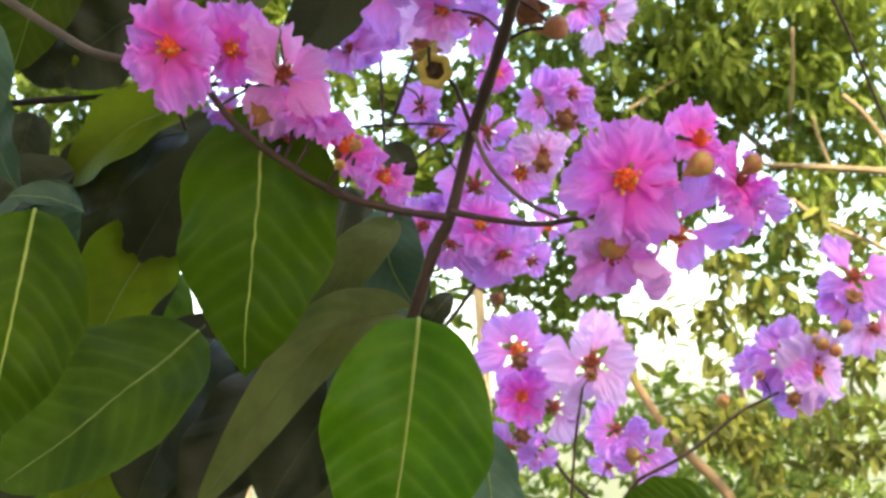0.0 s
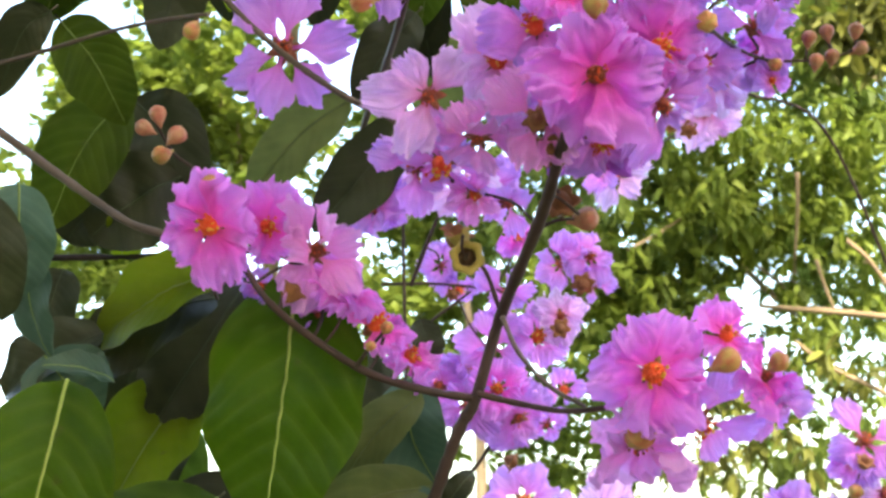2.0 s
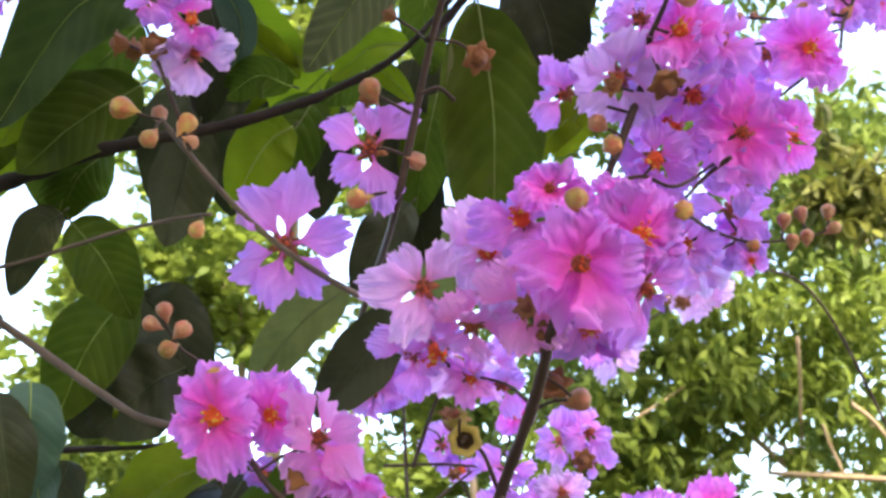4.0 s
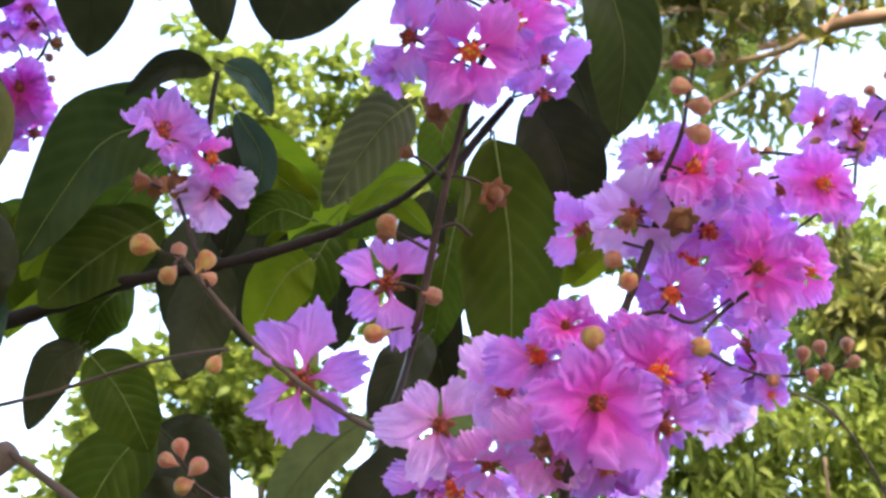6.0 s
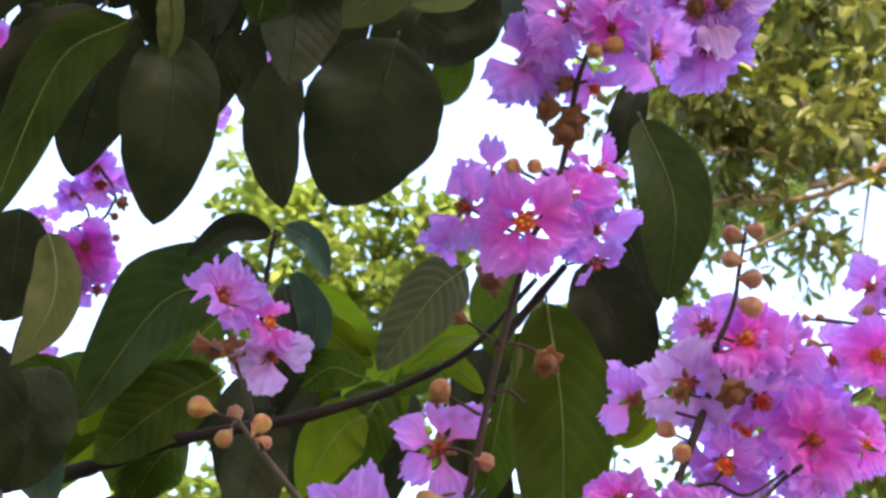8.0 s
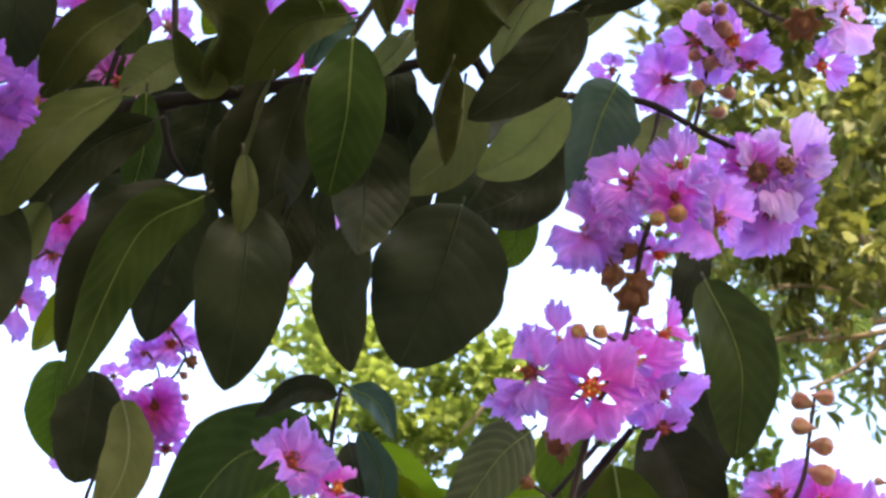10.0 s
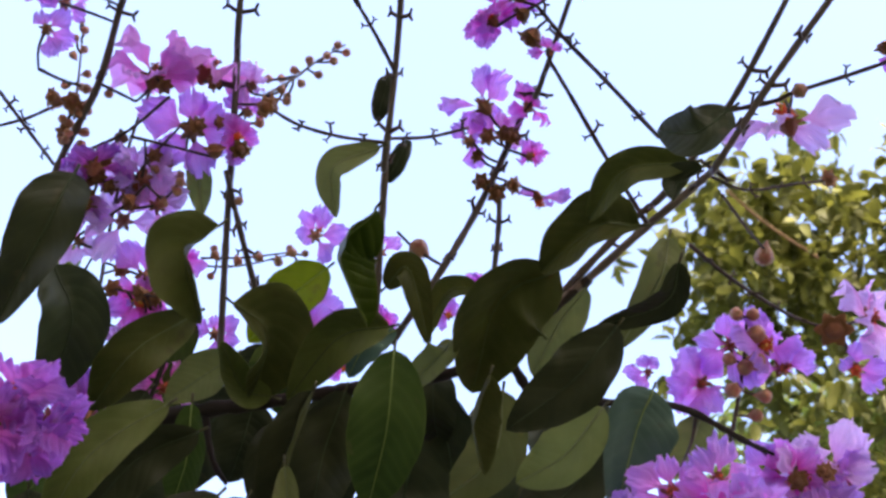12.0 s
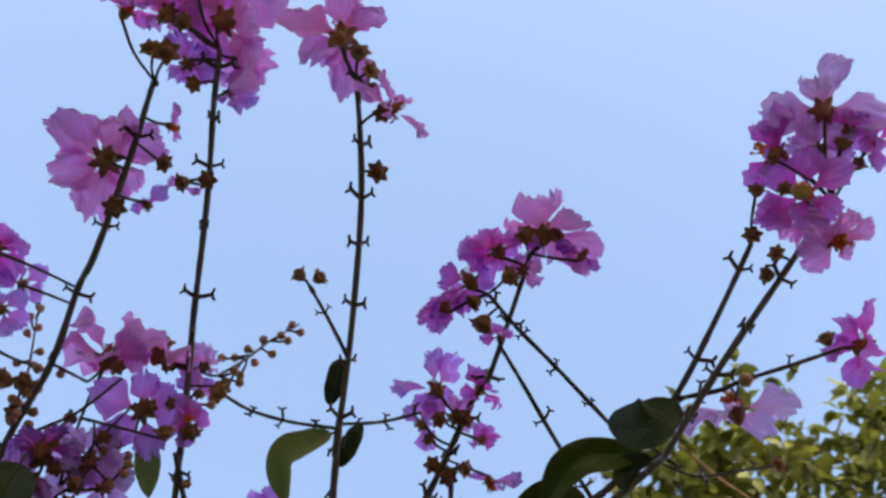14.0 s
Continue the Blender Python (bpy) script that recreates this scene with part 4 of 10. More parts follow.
part("trunk", tube("trunk", spline([(0.2, 6.3, -0.1), (0.19, 6.3, 1.2), (0.17, 6.3, 2.2), (0.1, 6.3, 2.9)], 6), 0.038, 0.02, PALE_BARK, 10, 0.05, 9), b)
limb(b, [(1.67, 6.39, 0.59), (1.38, 6.32, 1.1), (1.13, 6.28, 1.37), (0.95, 6.24, 1.65), (0.84, 6.21, 1.89)], 0.031, 0.018, BROWN_BARK)
limb(b, [(1.56, 6.35, 0.87), (1.52, 6.31, 1.15), (1.48, 6.27, 1.4), (1.45, 6.24, 1.65)], 0.021, 0.013, BROWN_BARK)
clumps = []
clumps += spread(10, (0.14, 5.98, 2.06), (0.43, 0, -0.01), (-0.03, 0.13, -0.91), (0, 0.99, 0.14), (0.1, 0.22))
clumps += spread(4, (0.28, 6.07, 1.42), (0.3, 0, -0.01), (-0.01, 0.05, -0.32), (0, 0.99, 0.14), (0.1, 0.2))
clumps += spread(6, (0.58, 5.96, 2.21), (0.33, 0, -0.01), (-0.01, 0.06, -0.43), (0, 0.99, 0.14), (0.1, 0.2))
clumps += spread(12, (-0.01, 6.12, 2.48), (0.78, 0, -0.03), (-0.02, 0.07, -0.5), (0, 0.99, 0.14), (0.1, 0.22))
crown("crown", clumps, 800, 0.10, 0.04, FOLIAGE["bright"], b, 11, 0.3, "sparse yellow-green foliage")

# low shrubs along the back
for k, (x, y, w, h) in enumerate(((-3.4, 9.0, 1.7, 2.2), (-0.9, 9.4, 1.6, 1.9), (1.3, 9.0, 1.5, 1.8), (3.6, 9.2, 1.8, 2.2), (2.4, 8.6, 1.1, 1.7), (0.3, 8.8, 1.1, 1.65))):
    b = thing("shrub", (x, y, 0), "dense green shrub on the grass behind the trees", "shrub", "background shrubs")
    part("trunk", tube("trunk", spline([(x, y, -0.05), (x + 0.05, y, 0.5), (x, y + 0.1, h * 0.7)], 5), 0.05, 0.02, BROWN_BARK, 8, 0.05, k), b)
    clumps = scatter(rng, 26, (x - w, x + w), (y - 0.6, y + 0.6), (0.3, h), (0.3, 0.5))
    crown("crown", clumps, 260, 0.13, 0.06, FOLIAGE["broad" if k % 2 else "bright"], b, 40 + k, 0.2)

# dense unseen trees added to close the place behind the viewpoint and shade the shrub
for k, (x, y, h) in enumerate(((-4.4, -0.6, 6.5), (-2.8, -3.4, 8.2), (0.0, -4.4, 8.6), (2.8, -3.6, 8.4), (4.8, -0.6, 6.5))):
    b = thing("unseen_shade_tree", (x, y, 0), "unseen dense tree added to shade the crape myrtle", "tree", "shade trees")
    part("trunk", tube("trunk", spline([(x, y, -0.1), (x + 0.1, y, 1.4), (x, y + 0.1, h * 0.7)], 5), 0.16, 0.06, BROWN_BARK, 10, 0.05, k), b)
    clumps = scatter(rng, 80, (x - 1.7, x + 1.7), (y - 1.2, y + 1.2), (0.7, h), (0.5, 0.9))
    # overhanging clumps added to cut sky light from behind
    if y < -2:
        clumps += scatter(rng, 10, (x * 0.6 - 1.2, x * 0.6 + 1.2), (y * 0.5 - 0.9, y * 0.5 + 0.1), (5.0, h), (0.5, 0.9))
    # clumps added on the sun's path to keep direct sun off the branches
    if x == 0.0:
        clumps += scatter(rng, 46, (-0.2, 1.7), (-3.6, -2.2), (3.2, 5.8), (0.35, 0.6))
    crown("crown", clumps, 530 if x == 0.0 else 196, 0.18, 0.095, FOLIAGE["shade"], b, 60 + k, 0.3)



# ---------------------------------------------------------------- crape myrtle branches

# long crape myrtle panicle with deep pink and violet flowers
b = thing("flowering_branch", (-0.015, 0.638, 1.556), "long crape myrtle panicle with deep pink and violet flowers", "branch", "flowering branches")
stem(b, [(-0.031, 0.664, 1.516), (-0.015, 0.648, 1.561), (-0.004, 0.634, 1.59), (0.004, 0.627, 1.604), (0.016, 0.611, 1.643), (0.03, 0.548, 1.672), (0.035, 0.52, 1.685), (0.038, 0.498, 1.696), (0.043, 0.486, 1.707), (0.062, 0.526, 1.757), (0.073, 0.522, 1.785), (0.094, 0.511, 1.833), (0.093, 0.482, 1.839)], 0.0035, 0.0019)
stem(b, [(-0.25, 0.95, -0.05), (-0.184, 0.864, 0.32), (-0.096, 0.75, 0.926), (-0.031, 0.664, 1.516)], 0.0072, 0.0036, GREY_TWIG)
stem(b, [(0.004, 0.627, 1.604), (-0.023, 0.621, 1.608), (-0.051, 0.615, 1.616), (-0.078, 0.608, 1.632), (-0.098, 0.595, 1.647), (-0.111, 0.593, 1.664)], 0.0022, 0.0016)
stem(b, [(-0.111, 0.593, 1.664), (-0.138, 0.601, 1.68), (-0.171, 0.609, 1.691), (-0.194, 0.617, 1.706), (-0.22, 0.625, 1.725), (-0.264, 0.63, 1.757)], 0.0017, 0.0025, GREY_TWIG)
stem(b, [(0.005, 0.621, 1.606), (0.025, 0.612, 1.6), (0.048, 0.593, 1.594), (0.074, 0.582, 1.596)], 0.0017, 0.0013)
stem(b, [(0.017, 0.606, 1.643), (0.025, 0.599, 1.623), (0.04, 0.591, 1.605), (0.055, 0.582, 1.595)], 0.0013, 0.0010, GREY_TWIG)
flower(b, (0.085, 0.565, 1.609), (0, -0.96, -0.28), 0.0324, "pink")
flower(b, (0.121, 0.573, 1.627), (0.27, -0.89, 0.37), 0.0222, "pink")
flower(b, (0.14, 0.58, 1.609), (0.45, -0.89, -0.05), 0.0224, "pink", open_=0.9)
flower(b, (0.082, 0.594, 1.583), (-0.09, -0.53, -0.85), 0.0320, "rose", open_=0.85)
flower(b, (0.113, 0.603, 1.59), (0.21, -0.67, -0.72), 0.0289, "violet")
flower(b, (0.149, 0.592, 1.598), (0.38, -0.71, -0.59), 0.0171, "violet", slim=0.82)
bud(b, (0.119, 0.56, 1.614), 0.0072, (0.79, -0.43, 0.43))
bud(b, (0.144, 0.565, 1.614), 0.0057, (0.75, -0.38, 0.54))
bud(b, (0.08, 0.579, 1.582), 0.0090, (0.31, -0.2, -0.93))
flower(b, (-0.127, 0.58, 1.683), (-0.05, -0.97, -0.24), 0.0328, "pink")
flower(b, (-0.104, 0.608, 1.69), (0.49, -0.87, -0.09), 0.0262, "pink")
flower(b, (-0.079, 0.614, 1.678), (0.5, -0.82, 0.27), 0.029, "rose")
flower(b, (-0.108, 0.624, 1.663), (-0.22, -0.61, -0.76), 0.014, "violet", petals=4)
flower(b, (-0.065, 0.619, 1.659), (0.61, -0.63, 0.48), 0.0255, "pink")
flower(b, (-0.049, 0.624, 1.641), (0.63, -0.6, 0.49), 0.0265, "pink")
flower(b, (-0.031, 0.633, 1.625), (0.56, -0.62, 0.56), 0.0245, "pink")
flower(b, (-0.079, 0.635, 1.65), (0.27, -0.58, -0.76), 0.015, "violet", petals=4)
pod(b, (-0.089, 0.604, 1.655), 0.0084, (0.59, 0.17, 0.79))
bud(b, (-0.126, 0.572, 1.702), 0.0059, (0.14, -0.68, 0.72))
bud(b, (-0.04, 0.587, 1.634), 0.0038, (0.43, -0.73, 0.53))
bud(b, (-0.048, 0.588, 1.625), 0.0033, (0.27, -0.9, 0.35))
pod(b, (-0.001, 0.578, 1.667), 0.0105, (-0.07, -0.98, -0.2), fresh=True)
pod(b, (-0.005, 0.586, 1.68), 0.0085, (-0.39, -0.41, 0.82), fresh=True)
pod(b, (0.044, 0.569, 1.692), 0.0107, (-0.05, -0.96, 0.29))
bud(b, (0.058, 0.58, 1.687), 0.0070, (0.96, -0.26, 0.12), 1)
stem(b, [(0.016, 0.606, 1.646), (0.008, 0.593, 1.664), (-0.001, 0.587, 1.668)], 0.0012, 0.0008)
stem(b, [(0.03, 0.595, 1.683), (0.043, 0.58, 1.686), (0.057, 0.58, 1.687)], 0.0010, 0.0007)
flower(b, (0.050, 0.470, 1.719), (0, -0.91, -0.42), 0.0325, "pink")
flower(b, (0.028, 0.5, 1.71), (-0.28, -0.78, -0.55), 0.0263, "rose")
flower(b, (-0.019, 0.516, 1.727), (0, -0.91, -0.42), 0.0277, "pale", slim=0.62)
flower(b, (0.013, 0.529, 1.748), (-0.34, -0.94, 0.05), 0.0270, "pale")
flower(b, (0.041, 0.492, 1.764), (-0.14, -0.93, 0.33), 0.0230, "pink")
flower(b, (0.029, 0.506, 1.755), (-0.4, -0.91, 0.13), 0.0248, "violet", slim=0.82)
flower(b, (0.081, 0.5, 1.743), (0.45, -0.89, -0.13), 0.0270, "pink")
flower(b, (0.085, 0.517, 1.724), (0.46, -0.61, -0.64), 0.0275, "violet", slim=0.82)
flower(b, (0.075, 0.504, 1.761), (0.25, -0.92, 0.32), 0.0193, "pink")
flower(b, (0.058, 0.522, 1.709), (0.12, -0.43, -0.89), 0.0248, "violet", slim=0.82)
flower(b, (0.064, 0.552, 1.717), (0.15, -0.45, -0.88), 0.0250, "deep")
flower(b, (0.054, 0.564, 1.715), (-0.1, -0.35, -0.93), 0.0240, "deep", petals=4)
flower(b, (0.003, 0.522, 1.709), (-0.26, -0.62, -0.74), 0.0234, "rose")
flower(b, (-0.013, 0.601, 1.723), (-0.25, -0.45, -0.85), 0.0290, "violet", slim=0.9)
flower(b, (-0.027, 0.612, 1.724), (-0.29, -0.91, -0.31), 0.0238, "violet", slim=0.82)
flower(b, (0.004, 0.616, 1.71), (0.1, -0.95, -0.3), 0.0200, "rose", slim=0.6)
flower(b, (0.022, 0.636, 1.711), (0.3, -0.6, -0.75), 0.0200, "violet", slim=0.8)
pod(b, (0.034, 0.503, 1.697), 0.0085, (-0.3, -0.75, -0.55))
pod(b, (-0.006, 0.593, 1.682), 0.0095, (0.3, -0.6, 0.7))
bud(b, (0.049, 0.457, 1.744), 0.0062, (0.03, -0.55, 0.84))
bud(b, (0.103, 0.496, 1.754), 0.0057, (-0.09, -0.96, -0.28))
bud(b, (0.073, 0.499, 1.79), 0.0058, (-0.2, -0.98, -0.06))
bud(b, (0.068, 0.509, 1.807), 0.0054, (-0.79, -0.58, 0.19), 1)
pod(b, (0.027, 0.489, 1.706), 0.0059, (-0.26, -0.93, -0.26))
bud(b, (0.035, 0.514, 1.701), 0.0062, (-0.19, -0.95, -0.23), 1)
flower(b, (0.056, 0.508, 1.734), (0.2, -0.97, -0.14), 0.0251, "pink")
flower(b, (0.075, 0.53, 1.747), (-0.1, -0.86, -0.5), 0.0228, "pink")
flower(b, (0.042, 0.534, 1.735), (-0.01, -0.81, -0.59), 0.0199, "violet", slim=0.82)
flower(b, (0.019, 0.553, 1.74), (0.2, -0.92, -0.33), 0.0221, "pale")
flower(b, (0.097, 0.55, 1.782), (0.2, -0.98, -0.05), 0.0209, "violet", slim=0.82)
flower(b, (0.12, 0.585, 1.771), (0.1, -0.97, -0.23), 0.0219, "violet")
flower(b, (0.148, 0.552, 1.819), (0.01, -0.99, -0.14), 0.0245, "pink")
flower(b, (0.142, 0.525, 1.808), (0.1, -0.92, -0.38), 0.0302, "pink")
flower(b, (0.111, 0.538, 1.816), (-0.37, -0.91, -0.21), 0.0269, "violet", slim=0.82)
flower(b, (0.099, 0.533, 1.799), (-0.18, -0.63, -0.75), 0.0235, "violet")
flower(b, (0.146, 0.546, 1.794), (0.05, -0.43, -0.9), 0.0239, "violet", slim=0.82)
flower(b, (0.169, 0.539, 1.812), (0.57, -0.77, -0.28), 0.0224, "pink")
flower(b, (0.151, 0.597, 1.796), (0.19, -0.97, 0.12), 0.0242, "violet", slim=0.82)
flower(b, (0.157, 0.611, 1.787), (0.15, -0.63, -0.76), 0.0196, "violet")
flower(b, (0.137, 0.626, 1.777), (-0.29, -0.83, -0.48), 0.0232, "pale")
stem(b, [(0.071, 0.524, 1.78), (0.091, 0.527, 1.786), (0.106, 0.52, 1.777), (0.133, 0.534, 1.798)], 0.0011, 0.0008)
stem(b, [(0.107, 0.523, 1.766), (0.133, 0.573, 1.775), (0.158, 0.594, 1.776), (0.186, 0.594, 1.777), (0.201, 0.592, 1.781)], 0.0010, 0.0006)
bud(b, (0.177, 0.59, 1.787), 0.0045, (0.1, -0.42, 0.9), 1)
bud(b, (0.186, 0.589, 1.79), 0.0045, (-0.22, -0.35, 0.91), 1)
bud(b, (0.201, 0.589, 1.791), 0.0045, (0.03, -0.36, 0.93), 1)
bud(b, (0.204, 0.592, 1.782), 0.0045, (0.85, -0.2, 0.49), 1)
bud(b, (0.189, 0.593, 1.778), 0.0045, (0.03, -0.55, 0.84), 1)
bud(b, (0.181, 0.594, 1.776), 0.0045, (0.03, -0.55, 0.84), 1)
bud(b, (0.157, 0.585, 1.77), 0.0042, (0.44, -0.74, -0.51))
flower(b, (0.158, 0.597, 1.766), (0, -0.94, -0.33), 0.0111, "violet")
flower(b, (0.092, 0.496, 1.857), (-0.38, -0.92, 0.1), 0.0209, "violet", slim=0.82)
flower(b, (0.108, 0.486, 1.843), (0.01, -0.99, 0.1), 0.0248, "pink")
flower(b, (0.127, 0.492, 1.841), (0.28, -0.93, -0.24), 0.0235, "violet", slim=0.82)
flower(b, (0.081, 0.508, 1.832), (-0.5, -0.6, -0.62), 0.0269, "pale")
flower(b, (0.055, 0.52, 1.83), (-0.7, -0.54, -0.46), 0.0197, "violet", petals=4, slim=0.82)
flower(b, (0.119, 0.521, 1.828), (0.15, -0.55, -0.82), 0.0243, "pale")
flower(b, (0.177, 0.511, 1.847), (0.19, -0.89, -0.42), 0.0258, "pink")
flower(b, (0.162, 0.53, 1.855), (-0.38, -0.75, -0.54), 0.0188, "violet")
flower(b, (0.105, 0.532, 1.851), (-0.1, -0.94, -0.33), 0.0250, "violet", slim=0.82)
flower(b, (0.131, 0.542, 1.852), (0.1, -0.97, -0.24), 0.0238, "pink")
flower(b, (0.151, 0.556, 1.846), (0.28, -0.87, -0.42), 0.0242, "violet", slim=0.82)
flower(b, (0.111, 0.522, 1.872), (-0.19, -0.95, -0.23), 0.0188, "violet")
flower(b, (0.162, 0.571, 1.839), (0.09, -0.9, -0.43), 0.0229, "violet", slim=0.82)
flower(b, (0.22, 0.567, 1.915), (0.1, -0.94, -0.33), 0.0256, "violet")
flower(b, (0.241, 0.577, 1.917), (0.51, -0.77, -0.38), 0.0208, "violet", slim=0.82)
flower(b, (0.203, 0.574, 1.924), (-0.51, -0.84, -0.19), 0.0208, "violet")
pod(b, (0.212, 0.562, 1.916), 0.0084, (-0.66, -0.64, 0.4))
pod(b, (0.098, 0.483, 1.814), 0.0098, (0.16, -0.34, -0.93))
pod(b, (0.076, 0.501, 1.823), 0.0062, (-0.57, -0.79, -0.24))
bud(b, (0.11, 0.46, 1.863), 0.0057, (0.98, -0.07, -0.18), 1)
bud(b, (0.109, 0.466, 1.851), 0.0065, (0.8, -0.32, -0.5), 1)
bud(b, (0.1, 0.456, 1.872), 0.0054, (-0.98, -0.04, 0.18), 1)
bud(b, (0.113, 0.45, 1.884), 0.0049, (0.98, 0.05, -0.21), 1)
bud(b, (0.101, 0.451, 1.883), 0.0054, (-0.94, -0.16, 0.3), 1)
bud(b, (0.228, 0.554, 1.931), 0.0039, (-0.7, -0.62, 0.36), 1)
bud(b, (0.24, 0.551, 1.939), 0.0042, (-0.55, -0.81, 0.23), 1)
bud(b, (0.24, 0.558, 1.922), 0.0045, (0.61, -0.79, -0.1), 1)
bud(b, (0.25, 0.552, 1.935), 0.0039, (0.67, -0.7, -0.26), 1)
bud(b, (0.252, 0.547, 1.947), 0.0032, (-0.04, -0.88, -0.48), 1)
bud(b, (0.164, 0.575, 1.888), 0.0045, (-0.92, 0.33, 0.22), 1)
bud(b, (0.161, 0.568, 1.902), 0.0029, (-0.95, 0.06, 0.31), 1)
bud(b, (0.169, 0.568, 1.902), 0.0029, (-0.94, 0.09, 0.33), 1)
bud(b, (0.211, 0.568, 1.902), 0.0045, (-0.83, 0.31, 0.47), 1)
bud(b, (0.197, 0.567, 1.905), 0.0045, (-0.92, 0.01, 0.39), 1)
bud(b, (0.221, 0.568, 1.902), 0.0042, (-0.68, 0.36, -0.63), 1)
stem(b, [(0.093, 0.482, 1.839), (0.101, 0.47, 1.854), (0.104, 0.458, 1.868), (0.108, 0.45, 1.885)], 0.0013, 0.0008)
stem(b, [(0.133, 0.516, 1.79), (0.124, 0.529, 1.787), (0.111, 0.524, 1.773)], 0.0013, 0.0009)
stem(b, [(0.2, 0.529, 1.856), (0.219, 0.564, 1.898), (0.236, 0.563, 1.924), (0.247, 0.555, 1.941), (0.255, 0.548, 1.956)], 0.0010, 0.0007)
pedicel(b, (0.0741, 0.5823, 1.5958), (0.0852, 0.5741, 1.6115), 0.0008)
pedicel(b, (0.0741, 0.5823, 1.5958), (0.1192, 0.5784, 1.6252), 0.0008)
pedicel(b, (0.0741, 0.5823, 1.5958), (0.0832, 0.5989, 1.5908), 0.0008)
pedicel(b, (0.0741, 0.5823, 1.5958), (0.1118, 0.6088, 1.5954), 0.0008)
pedicel(b, (0.0741, 0.5823, 1.5958), (0.114, 0.5626, 1.611), 0.0007)
pedicel(b, (0.0741, 0.5823, 1.5958), (0.077, 0.5809, 1.5902), 0.0007)
pedicel(b, (-0.1269, 0.5976, 1.6739), (-0.126, 0.5892, 1.6847), 0.0008)
pedicel(b, (-0.1167, 0.5945, 1.6672), (-0.1075, 0.602, 1.6852), 0.0008)
pedicel(b, (-0.1065, 0.5934, 1.6571), (-0.0826, 0.6076, 1.6733), 0.0008)
pedicel(b, (-0.0947, 0.5972, 1.6441), (-0.095, 0.6176, 1.6621), 0.0008)
pedicel(b, (-0.073, 0.6093, 1.6288), (-0.062, 0.6139, 1.6532), 0.0008)
pedicel(b, (-0.051, 0.6149, 1.6156), (-0.0429, 0.6161, 1.6343), 0.0008)
pedicel(b, (-0.0287, 0.6199, 1.6091), (-0.0276, 0.6225, 1.6193), 0.0008)
pedicel(b, (-0.078, 0.6075, 1.6322), (-0.0755, 0.6272, 1.6574), 0.0008)
pedicel(b, (-0.0947, 0.5972, 1.6441), (-0.0927, 0.6033, 1.6498), 0.0007)
pedicel(b, (-0.1323, 0.5992, 1.6771), (-0.1269, 0.5763, 1.6983), 0.0007)
pedicel(b, (-0.0565, 0.6136, 1.6183), (-0.0416, 0.5897, 1.6324), 0.0007)
pedicel(b, (-0.0565, 0.6136, 1.6183), (-0.0493, 0.5911, 1.6238), 0.0007)
pedicel(b, (-0.001, 0.5873, 1.6685), (-0.0034, 0.5879, 1.6756), 0.0007)
pedicel(b, (0.0457, 0.5788, 1.6862), (0.0444, 0.5765, 1.6896), 0.0007)
pedicel(b, (0.0532, 0.5322, 1.7394), (0.0509, 0.4878, 1.7256), 0.0008)
pedicel(b, (0.0418, 0.5402, 1.7118), (0.0301, 0.506, 1.7143), 0.0008)
pedicel(b, (0.0502, 0.5345, 1.7332), (0.0154, 0.5365, 1.748), 0.0008)
pedicel(b, (0.0641, 0.5252, 1.7626), (0.0415, 0.4981, 1.7622), 0.0008)
pedicel(b, (0.0592, 0.528, 1.7514), (0.0321, 0.5121, 1.7544), 0.0008)
pedicel(b, (0.0619, 0.5263, 1.7573), (0.0778, 0.5064, 1.7436), 0.0008)
pedicel(b, (0.0562, 0.53, 1.7455), (0.0812, 0.5214, 1.729), 0.0008)
pedicel(b, (0.066, 0.5245, 1.7675), (0.0741, 0.5086, 1.7597), 0.0008)
pedicel(b, (0.0446, 0.5387, 1.7198), (0.0573, 0.525, 1.7149), 0.0008)
pedicel(b, (0.0392, 0.542, 1.7041), (0.0255, 0.5369, 1.7096), 0.0008)
pedicel(b, (0.0392, 0.542, 1.7041), (0.0048, 0.5259, 1.7138), 0.0008)
pedicel(b, (-0.0219, 0.6184, 1.7357), (-0.0072, 0.6117, 1.7152), 0.0008)
pedicel(b, (-0.0219, 0.6184, 1.7357), (-0.0246, 0.6178, 1.7262), 0.0008)
pedicel(b, (0.0317, 0.5916, 1.6898), (0.0094, 0.6215, 1.7115), 0.0008)
pedicel(b, (0.1069, 0.5232, 1.7663), (0.1031, 0.5008, 1.7557), 0.0007)
pedicel(b, (0.0768, 0.5205, 1.7938), (0.0741, 0.5046, 1.7901), 0.0007)
pedicel(b, (0.0818, 0.5188, 1.8047), (0.0724, 0.5121, 1.8058), 0.0007)
pedicel(b, (0.0418, 0.5402, 1.7118), (0.0283, 0.4931, 1.7074), 0.0007)
pedicel(b, (0.037, 0.5445, 1.6978), (0.0402, 0.5355, 1.6876), 0.0007)
pedicel(b, (0.0392, 0.542, 1.7041), (0.036, 0.5195, 1.7026), 0.0007)
pedicel(b, (-0.001, 0.5873, 1.6685), (-0.0007, 0.5648, 1.6657), 0.0007)
pedicel(b, (-0.001, 0.5873, 1.6685), (-0.0034, 0.5653, 1.6747), 0.0007)
pedicel(b, (0.0352, 0.5539, 1.694), (0.0513, 0.554, 1.6819), 0.0007)
pedicel(b, (0.0562, 0.53, 1.7455), (0.0543, 0.5147, 1.7351), 0.0008)
pedicel(b, (0.0592, 0.528, 1.7514), (0.0758, 0.5355, 1.7499), 0.0008)
pedicel(b, (0.0474, 0.5368, 1.7269), (0.0176, 0.5592, 1.7418), 0.0008)
pedicel(b, (0.1172, 0.5446, 1.7701), (0.0962, 0.5554, 1.7818), 0.0008)
